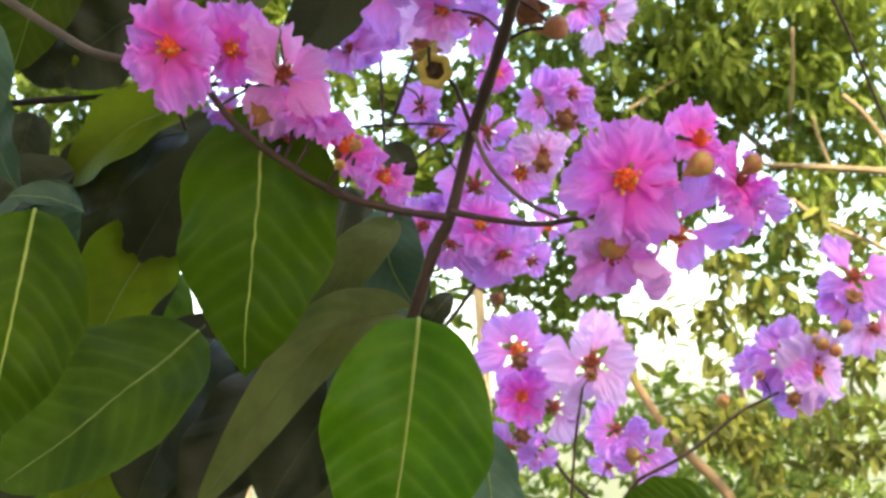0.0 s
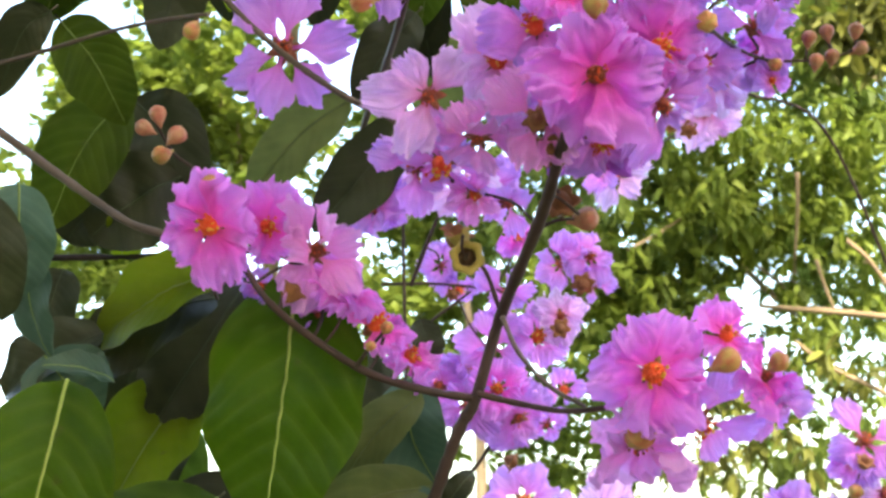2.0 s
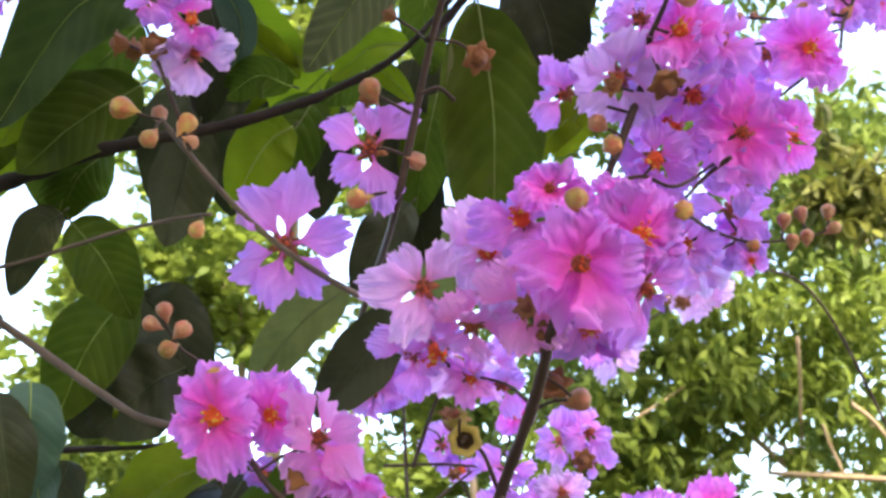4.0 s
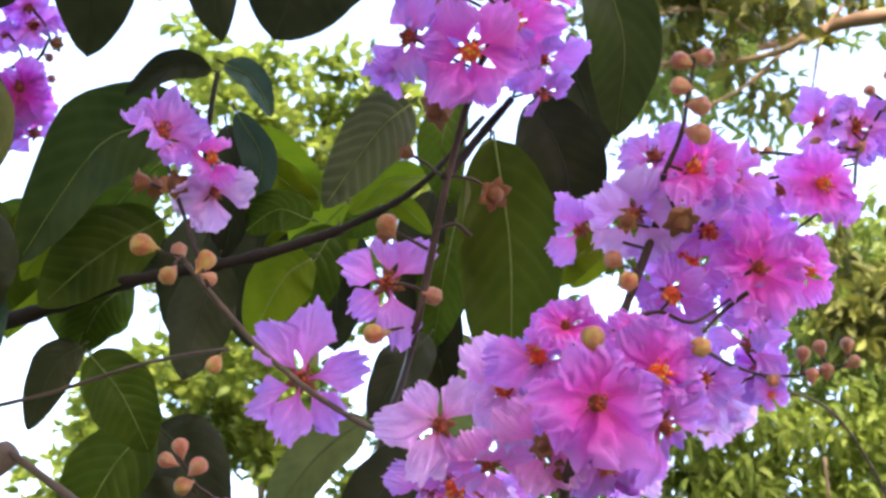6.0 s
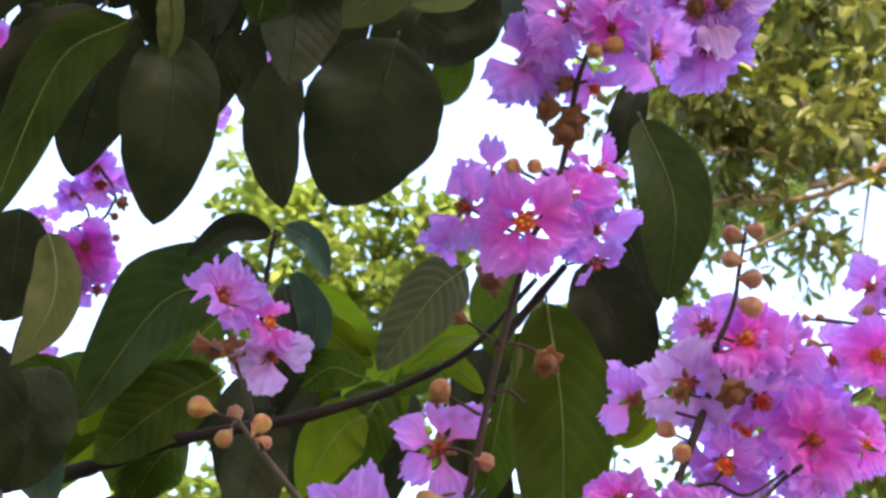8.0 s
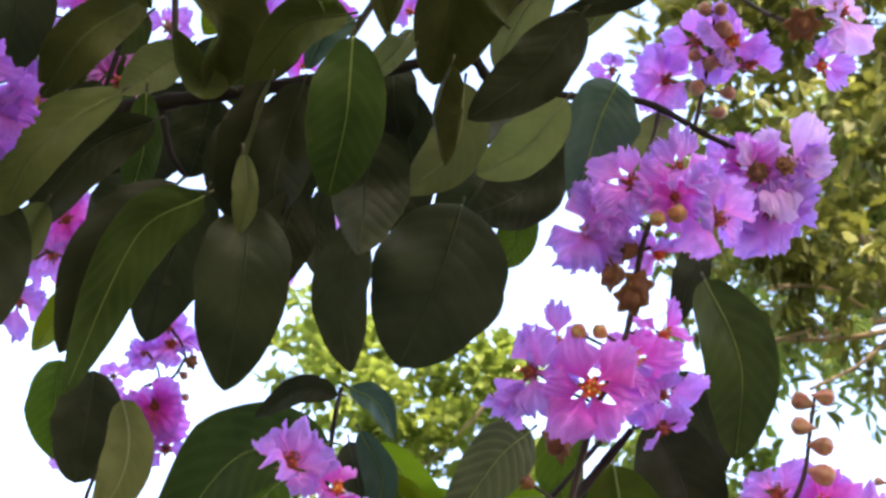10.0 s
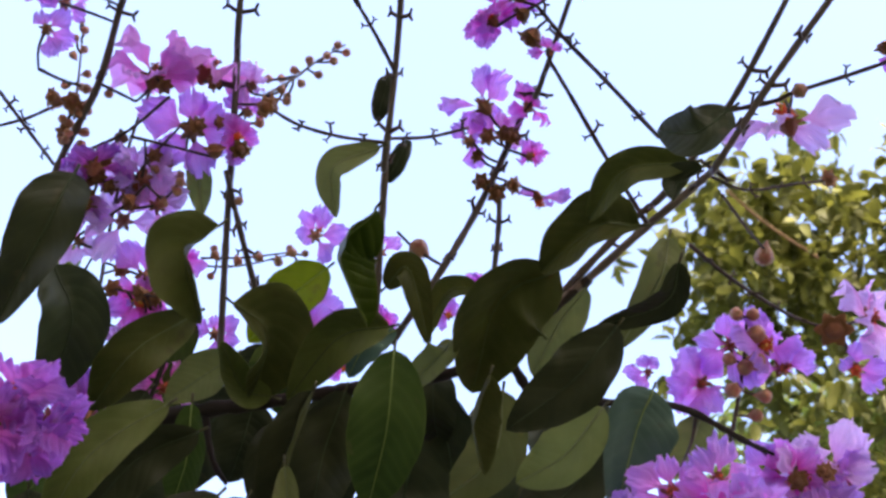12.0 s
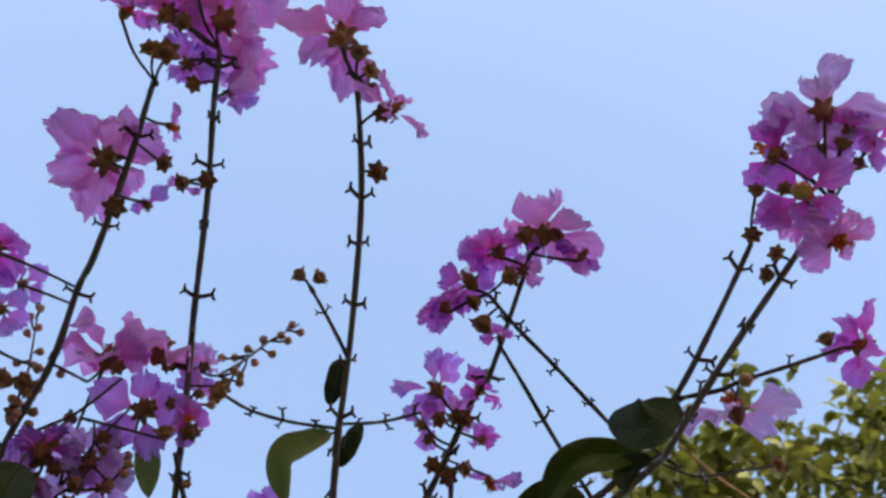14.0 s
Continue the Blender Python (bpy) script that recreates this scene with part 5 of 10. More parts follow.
pedicel(b, (0.1327, 0.5732, 1.775), (0.1192, 0.5911, 1.7722), 0.0008)
pedicel(b, (0.1326, 0.5335, 1.7976), (0.1476, 0.5593, 1.8203), 0.0008)
pedicel(b, (0.1326, 0.5335, 1.7976), (0.1407, 0.5325, 1.8109), 0.0008)
pedicel(b, (0.1326, 0.5335, 1.7976), (0.114, 0.5445, 1.8177), 0.0008)
pedicel(b, (0.0915, 0.5268, 1.7864), (0.1002, 0.5374, 1.8035), 0.0008)
pedicel(b, (0.1326, 0.5335, 1.7976), (0.1458, 0.5484, 1.7997), 0.0008)
pedicel(b, (0.1326, 0.5335, 1.7976), (0.1659, 0.544, 1.8136), 0.0008)
pedicel(b, (0.153, 0.5915, 1.7763), (0.1493, 0.6041, 1.7956), 0.0008)
pedicel(b, (0.1638, 0.5952, 1.7765), (0.1564, 0.6148, 1.7912), 0.0008)
pedicel(b, (0.153, 0.5915, 1.7763), (0.139, 0.6309, 1.7796), 0.0008)
pedicel(b, (0.1754, 0.5948, 1.7766), (0.1763, 0.5919, 1.7834), 0.0007)
pedicel(b, (0.1893, 0.5934, 1.7776), (0.1868, 0.5907, 1.786), 0.0007)
pedicel(b, (0.2008, 0.5923, 1.781), (0.2009, 0.5904, 1.7869), 0.0007)
pedicel(b, (0.153, 0.5915, 1.7763), (0.1553, 0.5883, 1.7723), 0.0007)
pedicel(b, (0.1582, 0.5938, 1.7764), (0.1579, 0.6003, 1.7674), 0.0008)
pedicel(b, (0.0947, 0.4944, 1.8389), (0.0944, 0.5014, 1.8567), 0.0008)
pedicel(b, (0.0948, 0.4799, 1.8422), (0.1077, 0.4931, 1.842), 0.0008)
pedicel(b, (0.0947, 0.4944, 1.8389), (0.1249, 0.4985, 1.8425), 0.0008)
pedicel(b, (0.0868, 0.5167, 1.8159), (0.0588, 0.5233, 1.8322), 0.0008)
pedicel(b, (0.0943, 0.5106, 1.8332), (0.1175, 0.5245, 1.8333), 0.0008)
pedicel(b, (0.2004, 0.5289, 1.8563), (0.1756, 0.5177, 1.85), 0.0008)
pedicel(b, (0.2004, 0.5289, 1.8563), (0.1636, 0.5338, 1.8576), 0.0008)
pedicel(b, (0.0943, 0.5106, 1.8332), (0.1055, 0.5386, 1.8533), 0.0008)
pedicel(b, (0.0943, 0.5106, 1.8332), (0.1299, 0.5486, 1.8541), 0.0008)
pedicel(b, (0.1326, 0.5335, 1.7976), (0.1486, 0.5622, 1.8484), 0.0008)
pedicel(b, (0.0955, 0.506, 1.8372), (0.1125, 0.5269, 1.8737), 0.0008)
pedicel(b, (0.2004, 0.5289, 1.8563), (0.1612, 0.5763, 1.8414), 0.0008)
pedicel(b, (0.2333, 0.5645, 1.9194), (0.2378, 0.5818, 1.9194), 0.0008)
pedicel(b, (0.2266, 0.5668, 1.9101), (0.206, 0.5792, 1.9254), 0.0008)
pedicel(b, (0.2231, 0.5665, 1.9046), (0.216, 0.5656, 1.9133), 0.0007)
pedicel(b, (0.0937, 0.4883, 1.8388), (0.0965, 0.4854, 1.8212), 0.0007)
pedicel(b, (0.0913, 0.5141, 1.8259), (0.0784, 0.5046, 1.8245), 0.0007)
pedicel(b, (0.2388, 0.5621, 1.9278), (0.231, 0.5565, 1.9301), 0.0007)
pedicel(b, (0.212, 0.5527, 1.8827), (0.168, 0.5736, 1.887), 0.0007)
pedicel(b, (0.2158, 0.5595, 1.891), (0.1639, 0.5682, 1.9013), 0.0007)
pedicel(b, (0.2158, 0.5595, 1.891), (0.1713, 0.5682, 1.901), 0.0007)
pedicel(b, (0.2195, 0.5642, 1.8983), (0.2149, 0.5669, 1.8998), 0.0007)
pedicel(b, (0.2195, 0.5642, 1.8983), (0.2009, 0.5667, 1.9035), 0.0007)

# grey crape myrtle twig with open violet flowers and orange buds
b = thing("flowering_branch", (-0.057, 0.592, 1.752), "grey crape myrtle twig with open violet flowers and orange buds", "branch", "flowering branches")
stem(b, [(-0.022, 0.618, 1.736), (-0.039, 0.604, 1.747), (-0.057, 0.596, 1.753), (-0.08, 0.587, 1.765), (-0.096, 0.578, 1.775), (-0.114, 0.568, 1.789), (-0.129, 0.553, 1.803), (-0.141, 0.538, 1.815), (-0.15, 0.524, 1.824)], 0.0019, 0.0013, GREY_TWIG)
flower(b, (-0.094, 0.587, 1.779), (0.01, -1, -0.09), 0.0350, "violet", slim=0.78)
bud(b, (-0.17, 0.522, 1.83), 0.0070, (-0.96, -0.12, 0.26))
bud(b, (-0.154, 0.518, 1.81), 0.0055, (-0.4, -0.36, -0.85))
bud(b, (-0.135, 0.516, 1.817), 0.0061, (0.49, 0.11, 0.86))
bud(b, (-0.152, 0.528, 1.829), 0.0051, (-0.34, 0.42, 0.84), 1)
bud(b, (-0.133, 0.519, 1.808), 0.0044, (0.63, 0.77, -0.09), 1)
bud(b, (-0.141, 0.58, 1.786), 0.0054, (-0.36, -0.16, -0.92))
stem(b, [(-0.133, 0.577, 1.794), (-0.161, 0.596, 1.799), (-0.197, 0.617, 1.801), (-0.249, 0.64, 1.796), (-0.302, 0.662, 1.794)], 0.0010, 0.0013, GREY_TWIG)
flower(b, (-0.156, 0.49, 1.874), (0.23, -0.87, 0.44), 0.0275, "violet", slim=0.82)
flower(b, (-0.132, 0.499, 1.865), (0.39, -0.91, 0.15), 0.0199, "pink", petals=5)
flower(b, (-0.132, 0.51, 1.853), (0.35, -0.75, -0.56), 0.0212, "pale", petals=5)
pod(b, (-0.15, 0.5, 1.852), 0.0080, (0.16, -0.95, -0.26))
pod(b, (-0.17, 0.508, 1.859), 0.0075, (-0.99, -0.14, 0.05))
pod(b, (-0.164, 0.518, 1.861), 0.0070, (-0.87, 0.3, 0.38))
stem(b, [(-0.133, 0.518, 1.803), (-0.142, 0.511, 1.828), (-0.151, 0.506, 1.852)], 0.0013, 0.0010)
pedicel(b, (-0.1495, 0.5242, 1.8238), (-0.164, 0.523, 1.8279), 0.0007)
pedicel(b, (-0.1495, 0.5242, 1.8238), (-0.1524, 0.5203, 1.8145), 0.0007)
pedicel(b, (-0.1385, 0.5808, 1.795), (-0.1388, 0.5804, 1.791), 0.0007)
pedicel(b, (-0.1513, 0.5059, 1.8515), (-0.1582, 0.4967, 1.8703), 0.0008)
pedicel(b, (-0.1513, 0.5059, 1.8515), (-0.1344, 0.5044, 1.8644), 0.0008)
pedicel(b, (-0.1495, 0.507, 1.8469), (-0.1344, 0.5148, 1.8568), 0.0008)
pedicel(b, (-0.1513, 0.5059, 1.8515), (-0.1641, 0.5091, 1.8582), 0.0007)
pedicel(b, (-0.1513, 0.5059, 1.8515), (-0.159, 0.5167, 1.8587), 0.0007)

# upright crape myrtle shoot with ruffled pink-violet flowers at its tip
b = thing("flowering_branch", (-0.028, 0.556, 1.801), "upright crape myrtle shoot with ruffled pink-violet flowers at its tip", "branch", "flowering branches")
stem(b, [(-0.102, 0.947, 1.77), (-0.066, 0.794, 1.813), (-0.044, 0.646, 1.798), (-0.033, 0.566, 1.792), (-0.024, 0.542, 1.82), (-0.014, 0.52, 1.855), (-0.004, 0.501, 1.884), (0.002, 0.489, 1.897)], 0.0022, 0.0018)
flower(b, (-0.046, 0.558, 1.821), (0, -0.97, -0.24), 0.0340, "violet", petals=5, slim=0.75)
bud(b, (-0.045, 0.536, 1.845), 0.0066, (-0.41, -0.61, 0.68))
pod(b, (-0.046, 0.542, 1.844), 0.0072, (-0.73, 0.63, 0.29))
bud(b, (-0.053, 0.551, 1.789), 0.0065, (-0.95, -0.22, -0.2))
bud(b, (-0.022, 0.552, 1.81), 0.0060, (0.59, 0.8, 0.12), 1)
stem(b, [(-0.024, 0.537, 1.83), (-0.036, 0.539, 1.839), (-0.044, 0.537, 1.843)], 0.0010, 0.0007)
stem(b, [(-0.031, 0.559, 1.796), (-0.043, 0.555, 1.793), (-0.051, 0.551, 1.789)], 0.0010, 0.0007)
stem(b, [(-0.025, 0.547, 1.81), (-0.037, 0.549, 1.816), (-0.046, 0.554, 1.819)], 0.0010, 0.0007)
stem(b, [(-0.019, 0.529, 1.837), (-0.009, 0.527, 1.839), (-0.001, 0.53, 1.833)], 0.0009, 0.0012)
pod(b, (-0.016, 0.485, 1.883), 0.0120, (-0.8, -0.24, -0.55))
pod(b, (0.011, 0.516, 1.85), 0.0099, (0.41, -0.62, -0.67))
stem(b, [(-0.012, 0.517, 1.862), (0.001, 0.513, 1.857), (0.009, 0.516, 1.852)], 0.0010, 0.0007)
stem(b, [(-0.014, 0.517, 1.86), (0.004, 0.517, 1.884), (0.023, 0.508, 1.903)], 0.0024, 0.0021, DARK_BARK)
pod(b, (-0.034, 0.52, 1.879), 0.0060, (-0.86, -0.21, 0.46))
flower(b, (0.001, 0.463, 1.901), (0.06, -0.77, -0.63), 0.0309, "pink")
flower(b, (-0.029, 0.469, 1.916), (-0.38, -0.86, -0.35), 0.0245, "violet")
flower(b, (-0.015, 0.462, 1.929), (-0.01, -0.99, 0.14), 0.0184, "violet", slim=0.82)
flower(b, (0.022, 0.466, 1.918), (0.33, -0.92, -0.19), 0.0258, "pink")
flower(b, (0.037, 0.484, 1.91), (0.41, -0.57, -0.71), 0.0231, "violet", slim=0.82)
flower(b, (0.038, 0.494, 1.895), (0.26, -0.28, -0.92), 0.0200, "violet", petals=4)
flower(b, (0.04, 0.468, 1.935), (0.47, -0.88, -0.1), 0.0200, "pink")
flower(b, (-0.035, 0.486, 1.908), (-0.28, -0.43, -0.86), 0.0186, "violet", petals=4)
flower(b, (0.001, 0.491, 1.895), (0.03, -0.2, -0.98), 0.0170, "violet", petals=3, slim=0.82)
bud(b, (-0.004, 0.447, 1.925), 0.0046, (-0.71, -0.68, 0.19))
bud(b, (0.007, 0.448, 1.925), 0.0046, (-0.62, -0.78, -0.01))
stem(b, [(-0.002, 0.482, 1.89), (0.009, 0.472, 1.907), (0.021, 0.457, 1.931), (0.025, 0.436, 1.944), (0.03, 0.416, 1.957), (0.036, 0.4, 1.964)], 0.0019, 0.0013)
pod(b, (0.021, 0.421, 1.957), 0.0096, (-0.98, -0.17, -0.02))
pod(b, (0.014, 0.428, 1.946), 0.0096, (-0.86, -0.41, -0.3))
pod(b, (0.023, 0.435, 1.936), 0.0096, (-0.08, -0.66, -0.74))
pod(b, (0.026, 0.432, 1.941), 0.0096, (0.22, -0.72, -0.66))
flower(b, (0.026, 0.399, 1.982), (-0.12, -0.95, -0.29), 0.0250, "violet", slim=0.82)
flower(b, (0.004, 0.419, 1.968), (-0.39, -0.72, -0.57), 0.0254, "violet")
flower(b, (0.038, 0.428, 1.959), (0.26, -0.28, -0.92), 0.0179, "violet", petals=4, slim=0.82)
flower(b, (0.016, 0.41, 1.974), (-0.22, -0.9, -0.37), 0.0222, "violet")
flower(b, (0.045, 0.397, 1.969), (0.34, -0.87, -0.36), 0.0231, "pink")
flower(b, (0.066, 0.412, 1.967), (0.41, -0.57, -0.71), 0.0250, "violet")
flower(b, (0.049, 0.397, 1.987), (0.06, -0.99, 0.09), 0.0206, "violet", slim=0.82)
flower(b, (0.097, 0.439, 2.021), (0.06, -0.88, -0.47), 0.0286, "pale")
flower(b, (0.114, 0.445, 2.031), (0.26, -0.85, -0.46), 0.0274, "pale")
flower(b, (0.104, 0.458, 2.01), (0.13, -0.49, -0.86), 0.0258, "violet")
pod(b, (0.094, 0.427, 2.01), 0.0059, (-0.09, -0.54, -0.84))
pod(b, (0.111, 0.434, 2.021), 0.0060, (0.21, -0.84, -0.5))
bud(b, (0.046, 0.394, 1.956), 0.0054, (0.73, -0.51, -0.45))
bud(b, (0.036, 0.395, 1.954), 0.0049, (0.05, -0.58, -0.81))
pedicel(b, (-0.0019, 0.4825, 1.8899), (-0.0086, 0.4868, 1.8881), 0.0007)
pedicel(b, (-0.0138, 0.5174, 1.8603), (-0.0306, 0.5206, 1.8774), 0.0007)
pedicel(b, (0.0043, 0.4765, 1.8996), (-0.0262, 0.4748, 1.9187), 0.0008)
pedicel(b, (0.0137, 0.4664, 1.9166), (-0.0154, 0.4667, 1.9279), 0.0008)
pedicel(b, (0.023, 0.508, 1.9034), (0.0341, 0.4873, 1.9151), 0.0008)
pedicel(b, (0.023, 0.508, 1.9034), (0.0363, 0.4959, 1.8998), 0.0008)
pedicel(b, (0.0208, 0.4567, 1.9312), (0.0376, 0.4725, 1.9356), 0.0008)
pedicel(b, (-0.0019, 0.4825, 1.8899), (-0.0339, 0.488, 1.9129), 0.0008)
pedicel(b, (0.0164, 0.4634, 1.9219), (-0.0008, 0.45, 1.9239), 0.0007)
pedicel(b, (0.0188, 0.4601, 1.9269), (0.0101, 0.4512, 1.925), 0.0007)
pedicel(b, (0.0294, 0.4201, 1.9545), (0.028, 0.4223, 1.9576), 0.0007)
pedicel(b, (0.026, 0.4322, 1.9468), (0.0197, 0.4314, 1.9478), 0.0007)
pedicel(b, (0.0356, 0.3998, 1.964), (0.0264, 0.4056, 1.9843), 0.0008)
pedicel(b, (0.0294, 0.4201, 1.9545), (0.0071, 0.4243, 1.9717), 0.0008)
pedicel(b, (0.0294, 0.4201, 1.9545), (0.0368, 0.429, 1.9633), 0.0008)
pedicel(b, (0.0325, 0.4095, 1.96), (0.017, 0.4154, 1.9761), 0.0008)
pedicel(b, (0.0356, 0.3998, 1.964), (0.0628, 0.4163, 1.9716), 0.0008)
pedicel(b, (0.0356, 0.3998, 1.964), (0.049, 0.403, 1.9868), 0.0008)
pedicel(b, (0.1107, 0.4394, 2.023), (0.1029, 0.4619, 2.0163), 0.0008)
pedicel(b, (0.097, 0.4346, 2.0277), (0.0945, 0.4299, 2.014), 0.0007)
pedicel(b, (0.0356, 0.3998, 1.964), (0.0419, 0.3963, 1.9586), 0.0007)
pedicel(b, (0.0356, 0.3998, 1.964), (0.0359, 0.3973, 1.9576), 0.0007)

# leafy crape myrtle branch with large green leaves
b = thing("flowering_branch", (-0.09, 0.661, 1.686), "leafy crape myrtle branch with large green leaves", "branch", "flowering branches")
stem(b, [(-0.549, 0.93, 1.71), (-0.336, 0.827, 1.721), (-0.202, 0.758, 1.71), (-0.125, 0.719, 1.704), (-0.093, 0.681, 1.687)], 0.0022, 0.0015, DARK_BARK)
blade(b, (-0.141, 0.714, 1.558), (-0.18, 0.693, 1.521), (-0.246, 0.688, 1.474), 0.087, (-0.13, -0.89, 0.43), "green", 0.3, end=(0.03, -0.97, 0.24))
blade(b, (-0.168, 0.771, 1.633), (-0.193, 0.768, 1.599), (-0.22, 0.761, 1.542), 0.062, (-0.02, -0.99, 0.12), "lime", 0.3)
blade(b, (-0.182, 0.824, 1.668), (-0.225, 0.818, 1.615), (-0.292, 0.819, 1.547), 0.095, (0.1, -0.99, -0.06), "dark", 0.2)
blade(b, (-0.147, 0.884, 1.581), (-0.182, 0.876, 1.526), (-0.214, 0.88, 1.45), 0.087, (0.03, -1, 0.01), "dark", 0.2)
blade(b, (-0.017, 0.672, 1.563), (-0.065, 0.658, 1.546), (-0.133, 0.66, 1.46), 0.036, (-0.15, -0.95, 0.28), "moss", 0.35, end=(0.1, -0.99, -0.07))
blade(b, (-0.03, 0.728, 1.629), (-0.031, 0.721, 1.595), (-0.014, 0.746, 1.563), 0.043, (-0.1, -0.95, -0.28), "blue", 0.25)
blade(b, (-0.025, 0.71, 1.617), (-0.052, 0.702, 1.591), (-0.082, 0.714, 1.548), 0.031, (-0.19, -0.98, 0.1), "moss", 0.3)
blade(b, (-0.063, 0.717, 1.52), (-0.085, 0.715, 1.493), (-0.104, 0.72, 1.457), 0.030, (-0.16, -0.99, 0.05), "green", 0.25)
leaf(b, (-0.089, 0.642, 1.673), (-0.105, 0.652, 1.528), 0.090, (-0.19, -0.98, 0.02), 0.35, "fresh")
leaf(b, (-0.013, 0.619, 1.553), (-0.033, 0.615, 1.432), 0.081, (0.01, -1, 0.06), 0.3, "fresh")
leaf(b, (-0.195, 0.591, 1.609), (-0.216, 0.586, 1.497), 0.068, (0.2, -0.98, 0.05), 0.3, "fresh")
leaf(b, (-0.138, 0.7, 1.691), (-0.215, 0.707, 1.64), 0.049, (-0.15, -0.91, 0.39), 0.5, "lime")
leaf(b, (-0.147, 0.713, 1.674), (-0.225, 0.71, 1.621), 0.049, (-0.24, -0.92, 0.32), 0.5, "dark")
leaf(b, (-0.219, 0.599, 1.691), (-0.214, 0.629, 1.624), 0.034, (-0.51, -0.86, -0.02), 0.5, "blue")
leaf(b, (-0.18, 0.62, 1.612), (-0.212, 0.6, 1.617), 0.017, (0.02, -0.83, 0.56), 0.5, "blue")
leaf(b, (-0.205, 0.686, 1.648), (-0.26, 0.691, 1.613), 0.038, (-0.16, -0.93, 0.32), 0.5, "dark")
leaf(b, (-0.016, 0.668, 1.558), (-0.064, 0.674, 1.518), 0.039, (-0.07, -0.94, 0.32), 0.5, "blue")
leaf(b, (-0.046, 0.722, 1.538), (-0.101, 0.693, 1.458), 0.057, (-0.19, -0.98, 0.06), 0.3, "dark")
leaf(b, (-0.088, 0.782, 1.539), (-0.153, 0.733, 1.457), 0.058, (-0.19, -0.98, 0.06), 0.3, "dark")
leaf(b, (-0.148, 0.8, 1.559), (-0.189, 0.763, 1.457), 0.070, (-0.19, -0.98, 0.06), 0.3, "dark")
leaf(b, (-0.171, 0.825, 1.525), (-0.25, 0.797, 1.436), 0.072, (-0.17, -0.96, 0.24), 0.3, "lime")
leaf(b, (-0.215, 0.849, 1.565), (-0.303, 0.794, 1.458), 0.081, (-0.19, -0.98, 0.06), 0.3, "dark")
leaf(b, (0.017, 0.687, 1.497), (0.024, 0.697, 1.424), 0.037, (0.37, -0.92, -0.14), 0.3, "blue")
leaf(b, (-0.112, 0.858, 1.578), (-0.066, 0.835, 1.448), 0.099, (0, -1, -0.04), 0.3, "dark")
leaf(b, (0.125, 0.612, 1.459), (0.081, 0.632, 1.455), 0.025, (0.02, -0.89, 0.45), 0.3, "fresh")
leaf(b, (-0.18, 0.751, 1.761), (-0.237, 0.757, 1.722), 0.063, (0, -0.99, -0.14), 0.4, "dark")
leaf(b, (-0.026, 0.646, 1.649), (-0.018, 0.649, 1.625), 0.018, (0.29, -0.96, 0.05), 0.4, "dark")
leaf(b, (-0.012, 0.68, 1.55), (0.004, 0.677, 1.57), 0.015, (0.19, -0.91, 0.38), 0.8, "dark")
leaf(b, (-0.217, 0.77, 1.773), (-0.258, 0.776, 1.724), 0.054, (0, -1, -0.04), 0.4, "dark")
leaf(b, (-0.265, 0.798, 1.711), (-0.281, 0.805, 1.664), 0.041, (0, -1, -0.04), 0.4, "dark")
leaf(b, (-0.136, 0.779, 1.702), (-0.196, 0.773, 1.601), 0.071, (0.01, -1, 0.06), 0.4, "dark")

# leafy crape myrtle branch with hanging shade-toned leaves
b = thing("flowering_branch", (-0.139, 0.633, 1.876), "leafy crape myrtle branch with hanging shade-toned leaves", "branch", "flowering branches")
stem(b, [(-0.368, 0.703, 1.858), (-0.281, 0.662, 1.855), (-0.228, 0.643, 1.863), (-0.188, 0.631, 1.866), (-0.138, 0.624, 1.871), (-0.098, 0.621, 1.881), (-0.071, 0.618, 1.89), (-0.031, 0.611, 1.91), (0.01, 0.597, 1.95)], 0.0053, 0.0015, DARK_BARK)
leaf(b, (-0.218, 0.567, 1.701), (-0.219, 0.585, 1.648), 0.034, (0.37, -0.9, -0.23), 0.5, "blue")
leaf(b, (-0.228, 0.549, 1.691), (-0.221, 0.569, 1.634), 0.030, (0.37, -0.9, -0.23), 0.5, "dark")
leaf(b, (-0.234, 0.675, 1.634), (-0.203, 0.685, 1.603), 0.051, (0.01, -0.99, 0.13), 0.5, "blue")
leaf(b, (-0.012, 0.595, 1.743), (-0.016, 0.601, 1.724), 0.012, (0.01, -0.99, -0.14), 0.4, "green")
stem(b, [(-0.17, 0.663, 2.035), (-0.173, 0.667, 2.015), (-0.175, 0.671, 1.995), (-0.177, 0.684, 1.955), (-0.163, 0.689, 1.897)], 0.0017, 0.0020, DARK_BARK)

# crape myrtle twig tip with a knot of russet buds
b = thing("flowering_branch", (-0.144, 0.627, 1.693), "thin crape myrtle twig ending in a knot of russet buds", "branch", "flowering branches")
stem(b, [(-0.136, 0.657, 1.662), (-0.144, 0.627, 1.693), (-0.139, 0.6, 1.715), (-0.15, 0.594, 1.725), (-0.157, 0.582, 1.737)], 0.0010, 0.0007)
blade(b, (-0.16, 0.598, 1.951), (-0.215, 0.586, 1.935), (-0.271, 0.617, 1.869), 0.058, (0.11, -0.93, -0.36), "deep", 0.25, end=(-0.03, -0.99, -0.14))
blade(b, (-0.147, 0.549, 1.956), (-0.168, 0.541, 1.955), (-0.198, 0.555, 1.945), 0.018, (-0.01, -0.88, -0.48), "dark", 0.3)
blade(b, (-0.14, 0.548, 1.96), (-0.124, 0.553, 1.952), (-0.116, 0.578, 1.942), 0.018, (0.55, -0.7, -0.45), "blue", 0.3)
blade(b, (-0.155, 0.634, 1.974), (-0.147, 0.643, 1.935), (-0.16, 0.676, 1.898), 0.033, (-0.08, -0.87, -0.49), "dark", 0.3)
